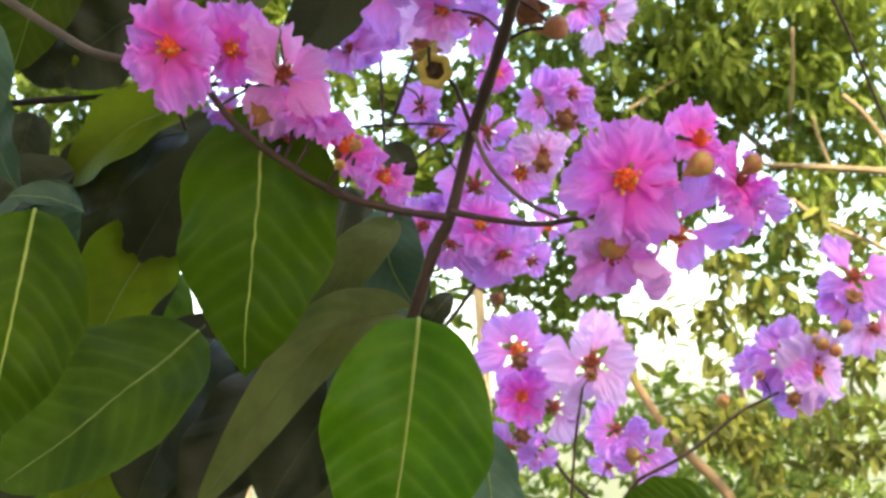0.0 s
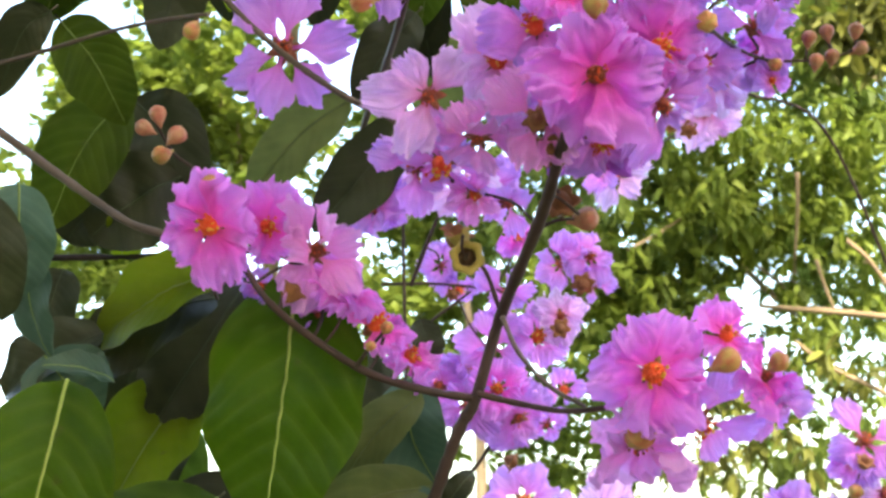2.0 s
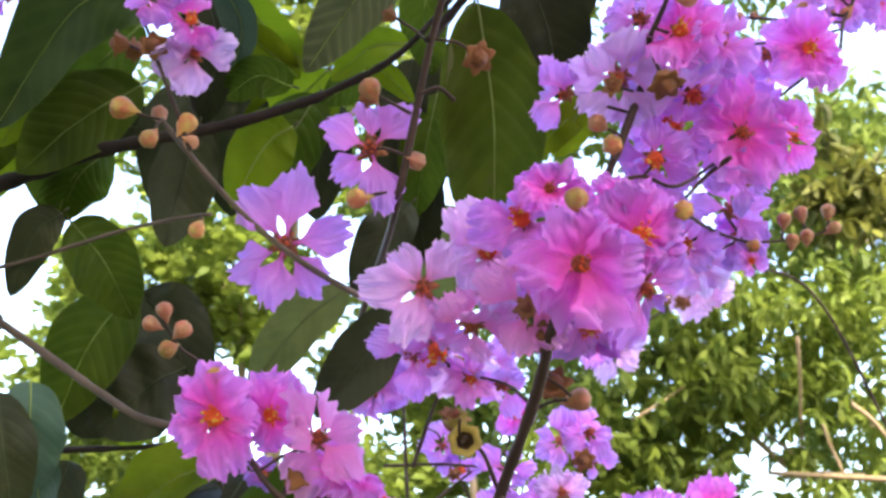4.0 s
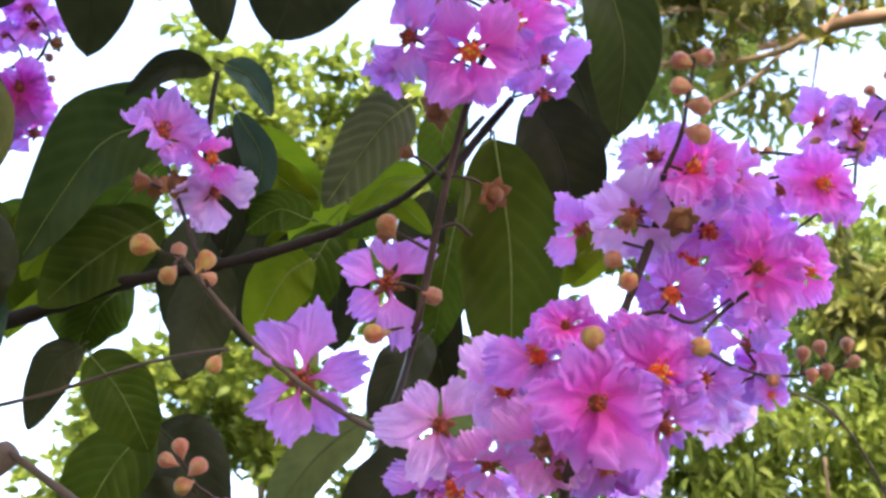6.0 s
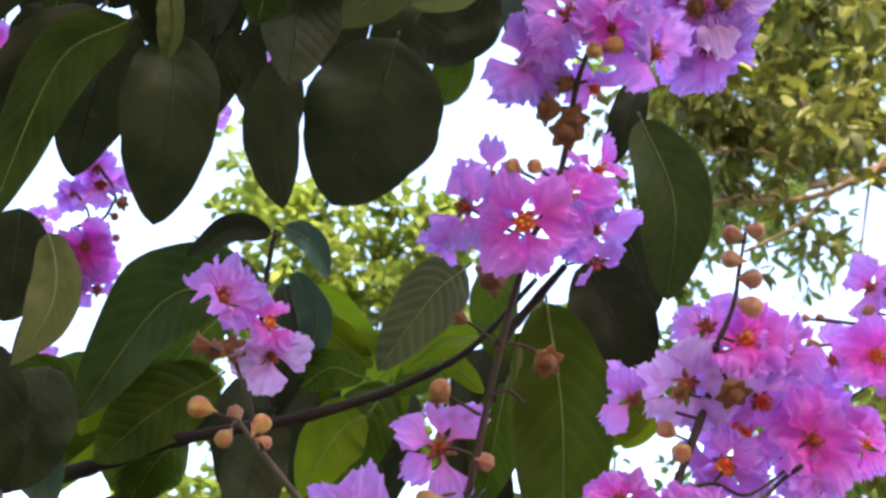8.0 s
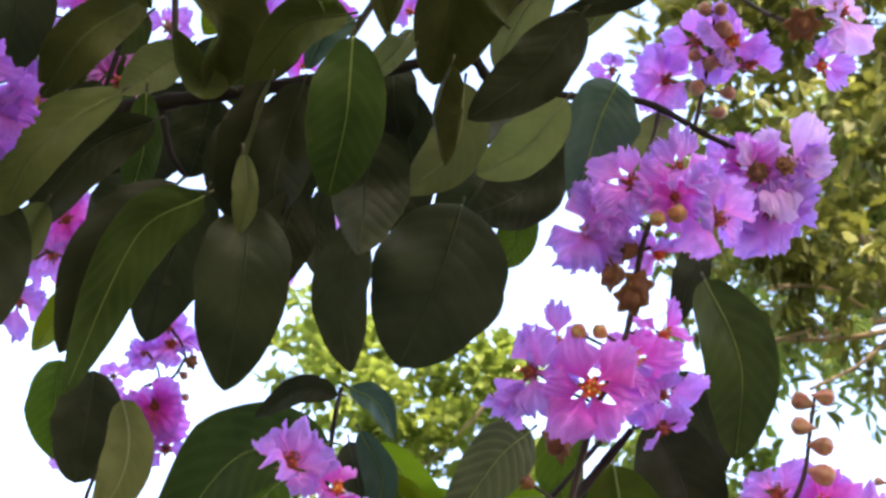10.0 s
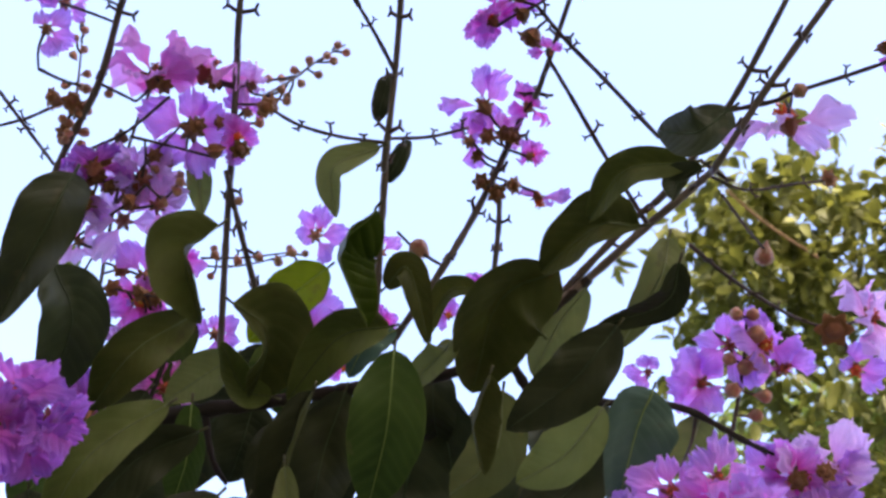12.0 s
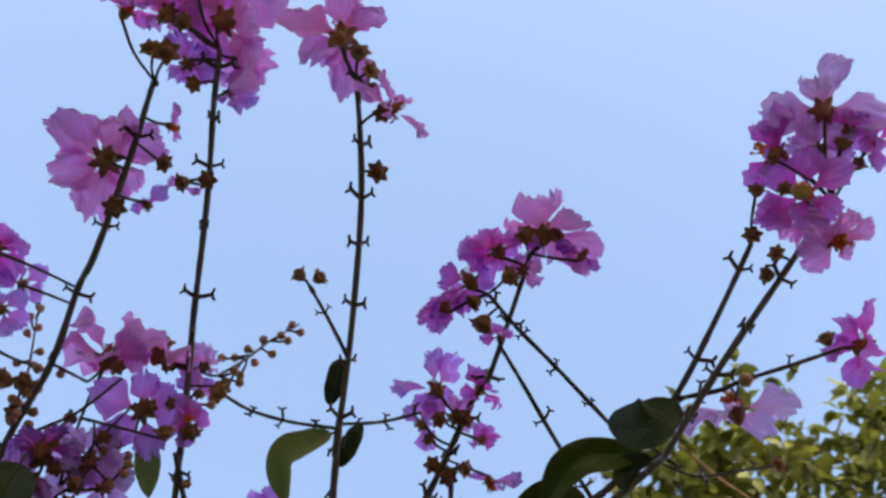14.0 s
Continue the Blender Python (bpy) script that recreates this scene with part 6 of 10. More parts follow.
blade(b, (-0.138, 0.655, 1.984), (-0.12, 0.669, 1.965), (-0.091, 0.691, 1.944), 0.029, (0.3, -0.86, -0.42), "lime", 0.3)
blade(b, (-0.077, 0.694, 1.953), (-0.108, 0.687, 1.957), (-0.144, 0.68, 1.945), 0.021, (0.23, -0.94, -0.25), "lime", 0.3)
blade(b, (-0.032, 0.54, 1.923), (-0.051, 0.541, 1.905), (-0.082, 0.562, 1.87), 0.038, (0.31, -0.73, -0.6), "ribbed", 0.3, end=(-0.06, -0.9, -0.43))
blade(b, (-0.027, 0.648, 1.939), (-0.051, 0.643, 1.933), (-0.077, 0.659, 1.919), 0.025, (-0.12, -0.97, -0.22), "lime", 0.3)
blade(b, (-0.058, 0.669, 1.94), (-0.041, 0.663, 1.924), (-0.025, 0.679, 1.913), 0.016, (-0.04, -0.91, -0.41), "lime", 0.2)
blade(b, (-0.101, 0.655, 1.914), (-0.121, 0.641, 1.914), (-0.145, 0.662, 1.91), 0.028, (-0.04, -0.75, -0.65), "green", 0.2)
blade(b, (-0.104, 0.685, 1.901), (-0.122, 0.685, 1.887), (-0.144, 0.695, 1.849), 0.044, (0.08, -0.96, -0.25), "lime", 0.2)
blade(b, (-0.159, 0.657, 1.89), (-0.171, 0.668, 1.856), (-0.181, 0.677, 1.816), 0.044, (0.4, -0.85, -0.35), "dark", 0.25)
blade(b, (-0.192, 0.639, 1.909), (-0.225, 0.636, 1.885), (-0.262, 0.637, 1.85), 0.052, (0.14, -0.98, -0.14), "green", 0.25)
blade(b, (-0.223, 0.677, 1.886), (-0.239, 0.668, 1.861), (-0.257, 0.696, 1.841), 0.038, (0.41, -0.68, -0.61), "green", 0.2)
blade(b, (-0.239, 0.673, 1.833), (-0.218, 0.677, 1.808), (-0.203, 0.699, 1.777), 0.044, (0.08, -0.92, -0.37), "green", 0.2)
blade(b, (-0.235, 0.643, 1.826), (-0.25, 0.643, 1.813), (-0.267, 0.66, 1.78), 0.027, (0.24, -0.85, -0.48), "dark", 0.2)
blade(b, (-0.211, 0.72, 1.803), (-0.235, 0.716, 1.765), (-0.26, 0.743, 1.724), 0.051, (0.07, -0.94, -0.32), "green", 0.2)
blade(b, (-0.213, 0.749, 1.813), (-0.192, 0.757, 1.787), (-0.177, 0.79, 1.724), 0.053, (0.38, -0.89, -0.26), "dark", 0.2)
blade(b, (-0.216, 0.756, 1.756), (-0.211, 0.753, 1.731), (-0.223, 0.778, 1.712), 0.029, (0.05, -0.9, -0.44), "lime", 0.2)
blade(b, (-0.073, 0.751, 1.813), (-0.106, 0.752, 1.788), (-0.142, 0.775, 1.749), 0.039, (-0.15, -0.97, -0.22), "moss", 0.3)
blade(b, (-0.038, 0.728, 1.794), (-0.063, 0.737, 1.758), (-0.094, 0.743, 1.722), 0.045, (0.29, -0.87, -0.4), "dark", 0.3, end=(-0.07, -0.98, -0.19))
blade(b, (-0.029, 0.712, 1.856), (-0.048, 0.712, 1.831), (-0.068, 0.724, 1.8), 0.036, (-0.03, -0.98, -0.19), "dark", 0.2)
blade(b, (0.015, 0.577, 1.921), (0.022, 0.6, 1.855), (0.019, 0.637, 1.779), 0.062, (-0.12, -0.91, -0.38), "green", 0.18)
blade(b, (0.013, 0.584, 1.927), (0.008, 0.602, 1.873), (0.008, 0.641, 1.818), 0.035, (0.4, -0.8, -0.44), "moss", 0.2)
blade(b, (0.075, 0.536, 2.024), (0.092, 0.553, 1.974), (0.089, 0.601, 1.935), 0.046, (0.13, -0.81, -0.57), "deep", 0.3, end=(-0.13, -0.81, -0.57))
blade(b, (0.078, 0.543, 2.063), (0.069, 0.551, 2.039), (0.06, 0.575, 2.02), 0.023, (-0.24, -0.82, -0.52), "dark", 0.2)
blade(b, (0.061, 0.595, 1.997), (0.074, 0.611, 1.967), (0.082, 0.63, 1.939), 0.035, (0.07, -0.87, -0.49), "dark", 0.2)
blade(b, (0.042, 0.601, 1.965), (0.057, 0.611, 1.926), (0.065, 0.64, 1.892), 0.055, (-0.17, -0.84, -0.51), "dark", 0.25)
blade(b, (-0.273, 0.614, 1.884), (-0.293, 0.603, 1.879), (-0.316, 0.608, 1.836), 0.047, (0.35, -0.91, -0.2), "green", 0.25)
blade(b, (-0.297, 0.579, 1.862), (-0.283, 0.595, 1.839), (-0.27, 0.604, 1.806), 0.034, (0.15, -0.93, -0.34), "blue", 0.2)
blade(b, (-0.194, 0.638, 1.952), (-0.226, 0.644, 1.918), (-0.258, 0.669, 1.875), 0.045, (0.01, -0.93, -0.38), "green", 0.25)
blade(b, (-0.219, 0.677, 1.886), (-0.235, 0.668, 1.862), (-0.254, 0.694, 1.843), 0.041, (0.39, -0.71, -0.58), "green", 0.2)
blade(b, (-0.244, 0.641, 1.921), (-0.261, 0.637, 1.896), (-0.281, 0.653, 1.876), 0.024, (0.15, -0.92, -0.37), "lime", 0.2)
blade(b, (-0.169, 0.688, 1.936), (-0.181, 0.688, 1.898), (-0.189, 0.713, 1.849), 0.050, (0.06, -0.96, -0.29), "dark", 0.2)
blade(b, (-0.09, 0.702, 1.933), (-0.108, 0.703, 1.9), (-0.126, 0.74, 1.867), 0.046, (-0.09, -0.89, -0.45), "green", 0.2)
blade(b, (-0.143, 0.665, 1.966), (-0.121, 0.666, 1.949), (-0.101, 0.693, 1.941), 0.025, (0.11, -0.75, -0.65), "lime", 0.2)
blade(b, (-0.143, 0.606, 1.965), (-0.129, 0.622, 1.941), (-0.137, 0.646, 1.921), 0.025, (-0.17, -0.72, -0.67), "blue", 0.3)
blade(b, (-0.188, 0.71, 1.908), (-0.218, 0.692, 1.908), (-0.248, 0.697, 1.895), 0.033, (0.29, -0.86, -0.43), "dark", 0.2)
blade(b, (-0.08, 0.721, 1.945), (-0.1, 0.728, 1.914), (-0.118, 0.751, 1.891), 0.029, (-0.09, -0.9, -0.44), "lime", 0.2)
blade(b, (-0.01, 0.717, 1.94), (-0.019, 0.723, 1.9), (-0.028, 0.758, 1.866), 0.037, (-0.16, -0.88, -0.45), "green", 0.2)
blade(b, (0.003, 0.717, 1.98), (-0.017, 0.744, 1.924), (-0.033, 0.785, 1.86), 0.047, (-0.17, -0.88, -0.45), "dark", 0.2)
blade(b, (-0.006, 0.671, 2.016), (-0.017, 0.678, 1.98), (-0.013, 0.72, 1.956), 0.035, (-0.17, -0.77, -0.61), "green", 0.2)
blade(b, (0.089, 0.699, 1.92), (0.069, 0.697, 1.901), (0.05, 0.715, 1.89), 0.025, (-0.16, -0.94, -0.29), "lime", 0.2)
blade(b, (-0.084, 0.704, 1.953), (-0.109, 0.708, 1.928), (-0.144, 0.728, 1.91), 0.050, (-0.09, -0.91, -0.4), "lime", 0.2)
blade(b, (-0.14, 0.707, 1.954), (-0.147, 0.719, 1.908), (-0.155, 0.755, 1.869), 0.049, (-0.03, -0.87, -0.49), "dark", 0.2)
blade(b, (-0.045, 0.691, 1.962), (-0.062, 0.693, 1.941), (-0.087, 0.702, 1.926), 0.031, (-0.01, -0.95, -0.31), "green", 0.2)
blade(b, (-0.026, 0.712, 1.965), (-0.036, 0.724, 1.921), (-0.041, 0.748, 1.873), 0.038, (-0.13, -0.93, -0.34), "dark", 0.2)
blade(b, (-0.081, 0.732, 1.943), (-0.092, 0.734, 1.906), (-0.096, 0.757, 1.865), 0.047, (-0.06, -0.95, -0.3), "dark", 0.2)
blade(b, (-0.224, 0.693, 1.966), (-0.238, 0.693, 1.949), (-0.268, 0.704, 1.946), 0.046, (0.05, -0.82, -0.57), "dark", 0.2)
blade(b, (-0.282, 0.695, 1.95), (-0.306, 0.69, 1.914), (-0.326, 0.705, 1.872), 0.060, (0.39, -0.86, -0.33), "green", 0.2)
blade(b, (-0.179, 0.354, 1.944), (-0.21, 0.359, 1.923), (-0.243, 0.395, 1.86), 0.031, (0.53, -0.53, -0.66), "deep", 0.2)
blade(b, (-0.16, 0.344, 1.961), (-0.158, 0.353, 1.941), (-0.163, 0.367, 1.93), 0.014, (-0.08, -0.81, -0.58), "moss", 0.3)
blade(b, (-0.039, 0.753, 1.928), (-0.028, 0.766, 1.889), (-0.02, 0.798, 1.846), 0.043, (-0.13, -0.86, -0.5), "dark", 0.2)
blade(b, (0.087, 0.693, 1.925), (0.079, 0.697, 1.904), (0.066, 0.714, 1.888), 0.029, (-0.25, -0.9, -0.35), "lime", 0.2)
blade(b, (-0.009, 0.793, 1.891), (-0.014, 0.794, 1.853), (-0.021, 0.83, 1.823), 0.057, (-0.18, -0.88, -0.44), "moss", 0.2)
bud(b, (-0.162, 0.577, 1.733), 0.0050, (-0.8, -0.4, 0.3), 1)
pedicel(b, (-0.159, 0.584, 1.733), (-0.162, 0.577, 1.733), 0.0007)
bud(b, (-0.155, 0.576, 1.74), 0.0050, (-0.2, -0.4, 0.9), 1)
pedicel(b, (-0.155, 0.584, 1.737), (-0.155, 0.576, 1.74), 0.0007)
bud(b, (-0.146, 0.582, 1.731), 0.0056, (0.7, -0.4, 0.5), 1)
pedicel(b, (-0.149, 0.587, 1.732), (-0.146, 0.582, 1.731), 0.0007)
bud(b, (-0.154, 0.584, 1.721), 0.0055, (-0.6, -0.6, -0.5), 0)
pedicel(b, (-0.154, 0.588, 1.726), (-0.154, 0.584, 1.721), 0.0007)

# crape myrtle twig with small buds and fading pink flowers
b = thing("flowering_branch", (-0.309, 0.619, 1.94), "crape myrtle twig with small buds and fading pink flowers", "branch", "flowering branches")
stem(b, [(-0.331, 0.659, 1.842), (-0.319, 0.618, 1.923), (-0.301, 0.604, 1.964), (-0.289, 0.597, 1.994), (-0.272, 0.602, 2.006), (-0.262, 0.594, 2.018)], 0.0016, 0.0009)
stem(b, [(-0.293, 0.599, 1.991), (-0.278, 0.606, 2), (-0.263, 0.609, 1.996)], 0.0007, 0.0005)
flower(b, (-0.277, 0.599, 1.973), (0.06, -0.71, -0.71), 0.0285, "pink")
flower(b, (-0.311, 0.616, 1.981), (-0.3, -0.88, -0.36), 0.0272, "pink")
flower(b, (-0.273, 0.619, 1.962), (0.18, -0.24, -0.96), 0.0192, "violet", petals=4)
flower(b, (-0.278, 0.606, 2.036), (0.16, -0.94, -0.29), 0.0239, "violet", slim=0.82)
flower(b, (-0.334, 0.631, 1.973), (-0.31, -0.62, -0.72), 0.0236, "violet")
bud(b, (-0.274, 0.587, 1.992), 0.0051, (0.49, -0.77, -0.4), 1)
bud(b, (-0.257, 0.593, 1.985), 0.0033, (0.29, -0.87, -0.41), 1)
bud(b, (-0.264, 0.602, 2.008), 0.0033, (0.82, 0.2, -0.53), 1)
pod(b, (-0.262, 0.605, 2.021), 0.0060, (0.44, 0.78, 0.43))
flower(b, (-0.198, 0.643, 2.187), (0.35, -0.78, -0.53), 0.0248, "violet", slim=0.82)
flower(b, (-0.224, 0.669, 2.146), (0.35, -0.78, -0.53), 0.0113, "violet")
flower(b, (-0.346, 0.561, 2.114), (0.06, -0.83, -0.55), 0.0323, "violet", slim=0.82)
flower(b, (-0.355, 0.575, 2.092), (0.05, -0.57, -0.82), 0.0202, "pink")
pod(b, (-0.329, 0.548, 2.135), 0.0061, (-0.45, 0.04, -0.89))
flower(b, (-0.34, 0.664, 2.05), (0.06, -0.83, -0.55), 0.0128, "violet", slim=0.82)
flower(b, (-0.338, 0.719, 1.967), (0.06, -0.99, -0.12), 0.0128, "violet")
leaf(b, (-0.235, 0.443, 1.888), (-0.247, 0.46, 1.823), 0.025, (0.34, -0.87, -0.36), 0.5, "olive", sweep=0.16)
leaf(b, (-0.287, 0.515, 1.955), (-0.298, 0.55, 1.9), 0.039, (0.35, -0.83, -0.44), 0.3, "dark")
leaf(b, (-0.315, 0.526, 1.971), (-0.319, 0.559, 1.921), 0.033, (0.35, -0.83, -0.44), 0.3, "green")
leaf(b, (-0.273, 0.566, 1.879), (-0.286, 0.586, 1.812), 0.048, (0.16, -0.91, -0.38), 0.4, "dark")
leaf(b, (-0.289, 0.522, 1.871), (-0.287, 0.567, 1.804), 0.043, (0.16, -0.91, -0.38), 0.4, "dark")
leaf(b, (-0.281, 0.682, 1.957), (-0.318, 0.736, 1.872), 0.043, (0.16, -0.91, -0.38), 0.4, "lime")
leaf(b, (-0.247, 0.693, 1.98), (-0.283, 0.738, 1.873), 0.063, (0.16, -0.91, -0.38), 0.4, "green")
pedicel(b, (-0.2958, 0.5998, 1.9776), (-0.2775, 0.6048, 1.9791), 0.0008)
pedicel(b, (-0.298, 0.6016, 1.971), (-0.3092, 0.6227, 1.9833), 0.0008)
pedicel(b, (-0.3007, 0.6037, 1.964), (-0.2744, 0.6203, 1.9673), 0.0008)
pedicel(b, (-0.2625, 0.5944, 2.0183), (-0.279, 0.6119, 2.0379), 0.0008)
pedicel(b, (-0.308, 0.6075, 1.9503), (-0.3321, 0.6354, 1.9778), 0.0008)
pedicel(b, (-0.2823, 0.5986, 1.9999), (-0.2764, 0.591, 1.9935), 0.0007)
pedicel(b, (-0.2631, 0.6092, 1.9961), (-0.2578, 0.5955, 1.9865), 0.0007)
pedicel(b, (-0.2643, 0.5961, 2.0158), (-0.2639, 0.6012, 2.019), 0.0007)
pedicel(b, (-0.3399, 0.5401, 2.1541), (-0.3468, 0.568, 2.1192), 0.0008)
pedicel(b, (-0.3164, 0.5381, 2.1523), (-0.3264, 0.5476, 2.1394), 0.0007)

# thick crape myrtle branch crowded with drooping leaves
b = thing("flowering_branch", (-0.265, 0.387, 2.038), "thick crape myrtle branch crowded with drooping leaves", "branch", "flowering branches")
stem(b, [(-0.761, 0.539, 2.161), (-0.51, 0.482, 2.117), (-0.329, 0.413, 2.058), (-0.269, 0.394, 2.044), (-0.221, 0.38, 2.037), (-0.175, 0.374, 2.036), (-0.138, 0.374, 2.042), (-0.095, 0.374, 2.048), (-0.059, 0.38, 2.063), (-0.042, 0.403, 2.058), (-0.004, 0.41, 2.058), (0.037, 0.417, 2.058), (0.072, 0.428, 2.04), (0.103, 0.436, 2.025)], 0.0054, 0.0014, DARK_BARK)
stem(b, [(-0.224, 0.381, 2.036), (-0.221, 0.4, 2.019), (-0.217, 0.419, 2.017)], 0.0021, 0.0013, DARK_BARK)
stem(b, [(-0.265, 0.393, 2.046), (-0.251, 0.37, 2.068), (-0.242, 0.357, 2.081)], 0.0016, 0.0011, DARK_BARK)
stem(b, [(-0.065, 0.379, 2.062), (-0.039, 0.366, 2.078), (-0.01, 0.351, 2.096)], 0.0028, 0.0022, DARK_BARK)
blade(b, (-0.244, 0.212, 2.027), (-0.253, 0.222, 2.005), (-0.282, 0.259, 1.976), 0.034, (0.1, -0.69, -0.72), "dark", 0.25, end=(-0.04, -0.76, -0.65))
blade(b, (-0.268, 0.26, 2.021), (-0.259, 0.28, 2.002), (-0.275, 0.311, 1.981), 0.037, (0.74, -0.35, -0.58), "dark", 0.3, end=(0.54, -0.52, -0.66))
blade(b, (-0.189, 0.26, 2.044), (-0.205, 0.267, 2.029), (-0.198, 0.29, 2.005), 0.039, (-0.56, -0.71, -0.44), "moss", 0.8, under="olive", end=(-0.11, -0.66, -0.74))
blade(b, (-0.204, 0.294, 2.018), (-0.229, 0.293, 1.991), (-0.257, 0.322, 1.982), 0.027, (0.43, -0.28, -0.86), "moss", 0.3, under="olive", end=(0.24, -0.73, -0.64))
blade(b, (-0.215, 0.317, 1.979), (-0.246, 0.318, 1.949), (-0.267, 0.337, 1.921), 0.028, (0.11, -0.91, -0.41), "moss", 0.35, under="olive", end=(0.38, -0.66, -0.64))
blade(b, (-0.206, 0.34, 1.982), (-0.239, 0.345, 1.966), (-0.266, 0.361, 1.928), 0.029, (0.53, -0.4, -0.75), "dark", 0.3, end=(0.3, -0.74, -0.61))
blade(b, (-0.252, 0.346, 1.936), (-0.262, 0.355, 1.921), (-0.271, 0.364, 1.904), 0.022, (0.08, -0.84, -0.53), "moss", 0.3)
blade(b, (-0.277, 0.329, 1.939), (-0.274, 0.354, 1.908), (-0.28, 0.37, 1.873), 0.038, (0.26, -0.81, -0.52), "dark", 0.25)
blade(b, (-0.195, 0.313, 2.047), (-0.178, 0.328, 2.038), (-0.19, 0.361, 2.022), 0.047, (0.94, -0.22, -0.25), "moss", 0.7, under="olive", end=(0.56, -0.59, -0.59))
blade(b, (-0.157, 0.342, 2.108), (-0.178, 0.349, 2.092), (-0.205, 0.371, 2.08), 0.032, (-0.03, -0.72, -0.7), "lime", 0.25)
blade(b, (-0.116, 0.276, 2.072), (-0.136, 0.292, 2.054), (-0.122, 0.317, 2.027), 0.039, (0.92, -0.22, -0.33), "green", 0.75, under="olive", end=(0.81, -0.23, -0.53))
blade(b, (-0.112, 0.253, 2.094), (-0.137, 0.259, 2.085), (-0.138, 0.282, 2.074), 0.017, (-0.29, -0.69, -0.66), "olive", 0.3)
blade(b, (-0.124, 0.35, 2.097), (-0.109, 0.339, 2.098), (-0.1, 0.372, 2.07), 0.019, (0.21, -0.83, -0.51), "moss", 0.35, under="olive")
blade(b, (-0.07, 0.35, 2.092), (-0.089, 0.351, 2.091), (-0.103, 0.371, 2.072), 0.015, (-0.26, -0.84, -0.47), "moss", 0.4, under="olive")
blade(b, (-0.025, 0.326, 2.075), (-0.058, 0.336, 2.064), (-0.076, 0.38, 2.04), 0.062, (0.5, -0.1, -0.86), "moss", 0.6, under="olive", end=(0.2, -0.54, -0.81))
blade(b, (0.017, 0.285, 2.056), (-0.006, 0.285, 2.055), (-0.034, 0.31, 2.054), 0.037, (-0.43, -0.88, -0.19), "moss", 0.6, under="olive", end=(-0.13, -0.81, -0.57))
blade(b, (0.042, 0.254, 2.063), (0.01, 0.254, 2.059), (-0.009, 0.283, 2.058), 0.020, (-0.33, -0.71, -0.62), "moss", 0.35, under="olive")
blade(b, (0.06, 0.224, 2.061), (0.044, 0.23, 2.053), (0.027, 0.24, 2.071), 0.025, (-0.48, -0.63, -0.62), "dark", 0.2)
blade(b, (0.047, 0.252, 2.056), (0.036, 0.259, 2.055), (0.032, 0.261, 2.042), 0.017, (-0.29, -0.92, -0.26), "dark", 0.5, under="olive")
blade(b, (0.032, 0.305, 2.07), (0.026, 0.315, 2.051), (0.003, 0.346, 2.032), 0.022, (0.21, -0.59, -0.78), "olive", 0.2)
blade(b, (0.035, 0.299, 2.043), (0.027, 0.317, 2.034), (-0.008, 0.324, 2.026), 0.018, (0.23, -0.26, -0.94), "dark", 0.25)
blade(b, (0.003, 0.323, 2.025), (-0.02, 0.341, 2.007), (-0.055, 0.356, 1.989), 0.033, (-0.13, -0.83, -0.55), "dark", 0.2, under="olive", end=(0.12, -0.58, -0.8))
blade(b, (-0.006, 0.381, 2.026), (-0.028, 0.395, 2.006), (-0.054, 0.406, 1.998), 0.031, (-0.08, -0.82, -0.57), "olive", 0.2)
blade(b, (-0.011, 0.36, 2.099), (-0.03, 0.373, 2.08), (-0.044, 0.399, 2.07), 0.027, (0.26, -0.42, -0.87), "olive", 0.3)
blade(b, (-0.106, 0.313, 2.005), (-0.111, 0.338, 1.977), (-0.124, 0.374, 1.958), 0.039, (-0.01, -0.62, -0.79), "deep", 0.22, end=(0.16, -0.7, -0.69))
blade(b, (-0.113, 0.342, 2.052), (-0.129, 0.346, 2.044), (-0.142, 0.366, 2.042), 0.017, (-0.25, -0.62, -0.74), "blue", 0.2)
blade(b, (-0.113, 0.327, 2.038), (-0.14, 0.329, 2.033), (-0.17, 0.356, 2.017), 0.028, (-0.16, -0.77, -0.61), "moss", 0.4, under="olive", end=(0.33, -0.45, -0.83))
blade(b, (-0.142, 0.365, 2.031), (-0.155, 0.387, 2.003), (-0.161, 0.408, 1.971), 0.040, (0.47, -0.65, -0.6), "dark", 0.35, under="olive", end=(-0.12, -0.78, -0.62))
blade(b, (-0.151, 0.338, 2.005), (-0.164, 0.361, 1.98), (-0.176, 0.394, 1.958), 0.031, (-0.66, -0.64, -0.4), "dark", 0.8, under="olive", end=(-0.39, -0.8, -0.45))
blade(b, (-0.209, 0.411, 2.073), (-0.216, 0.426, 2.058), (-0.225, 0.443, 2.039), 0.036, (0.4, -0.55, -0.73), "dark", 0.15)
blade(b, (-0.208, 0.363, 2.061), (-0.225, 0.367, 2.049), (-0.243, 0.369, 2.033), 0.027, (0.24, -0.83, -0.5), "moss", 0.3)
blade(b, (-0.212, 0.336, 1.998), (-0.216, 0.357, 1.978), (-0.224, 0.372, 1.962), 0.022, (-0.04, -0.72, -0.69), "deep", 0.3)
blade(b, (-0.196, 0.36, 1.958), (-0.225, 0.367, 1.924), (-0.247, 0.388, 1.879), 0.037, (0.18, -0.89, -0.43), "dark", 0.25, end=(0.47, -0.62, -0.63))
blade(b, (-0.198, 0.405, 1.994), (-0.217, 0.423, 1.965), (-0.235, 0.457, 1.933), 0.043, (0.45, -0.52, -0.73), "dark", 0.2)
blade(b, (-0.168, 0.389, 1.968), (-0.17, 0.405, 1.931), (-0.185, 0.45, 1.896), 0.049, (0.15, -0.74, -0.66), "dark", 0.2)
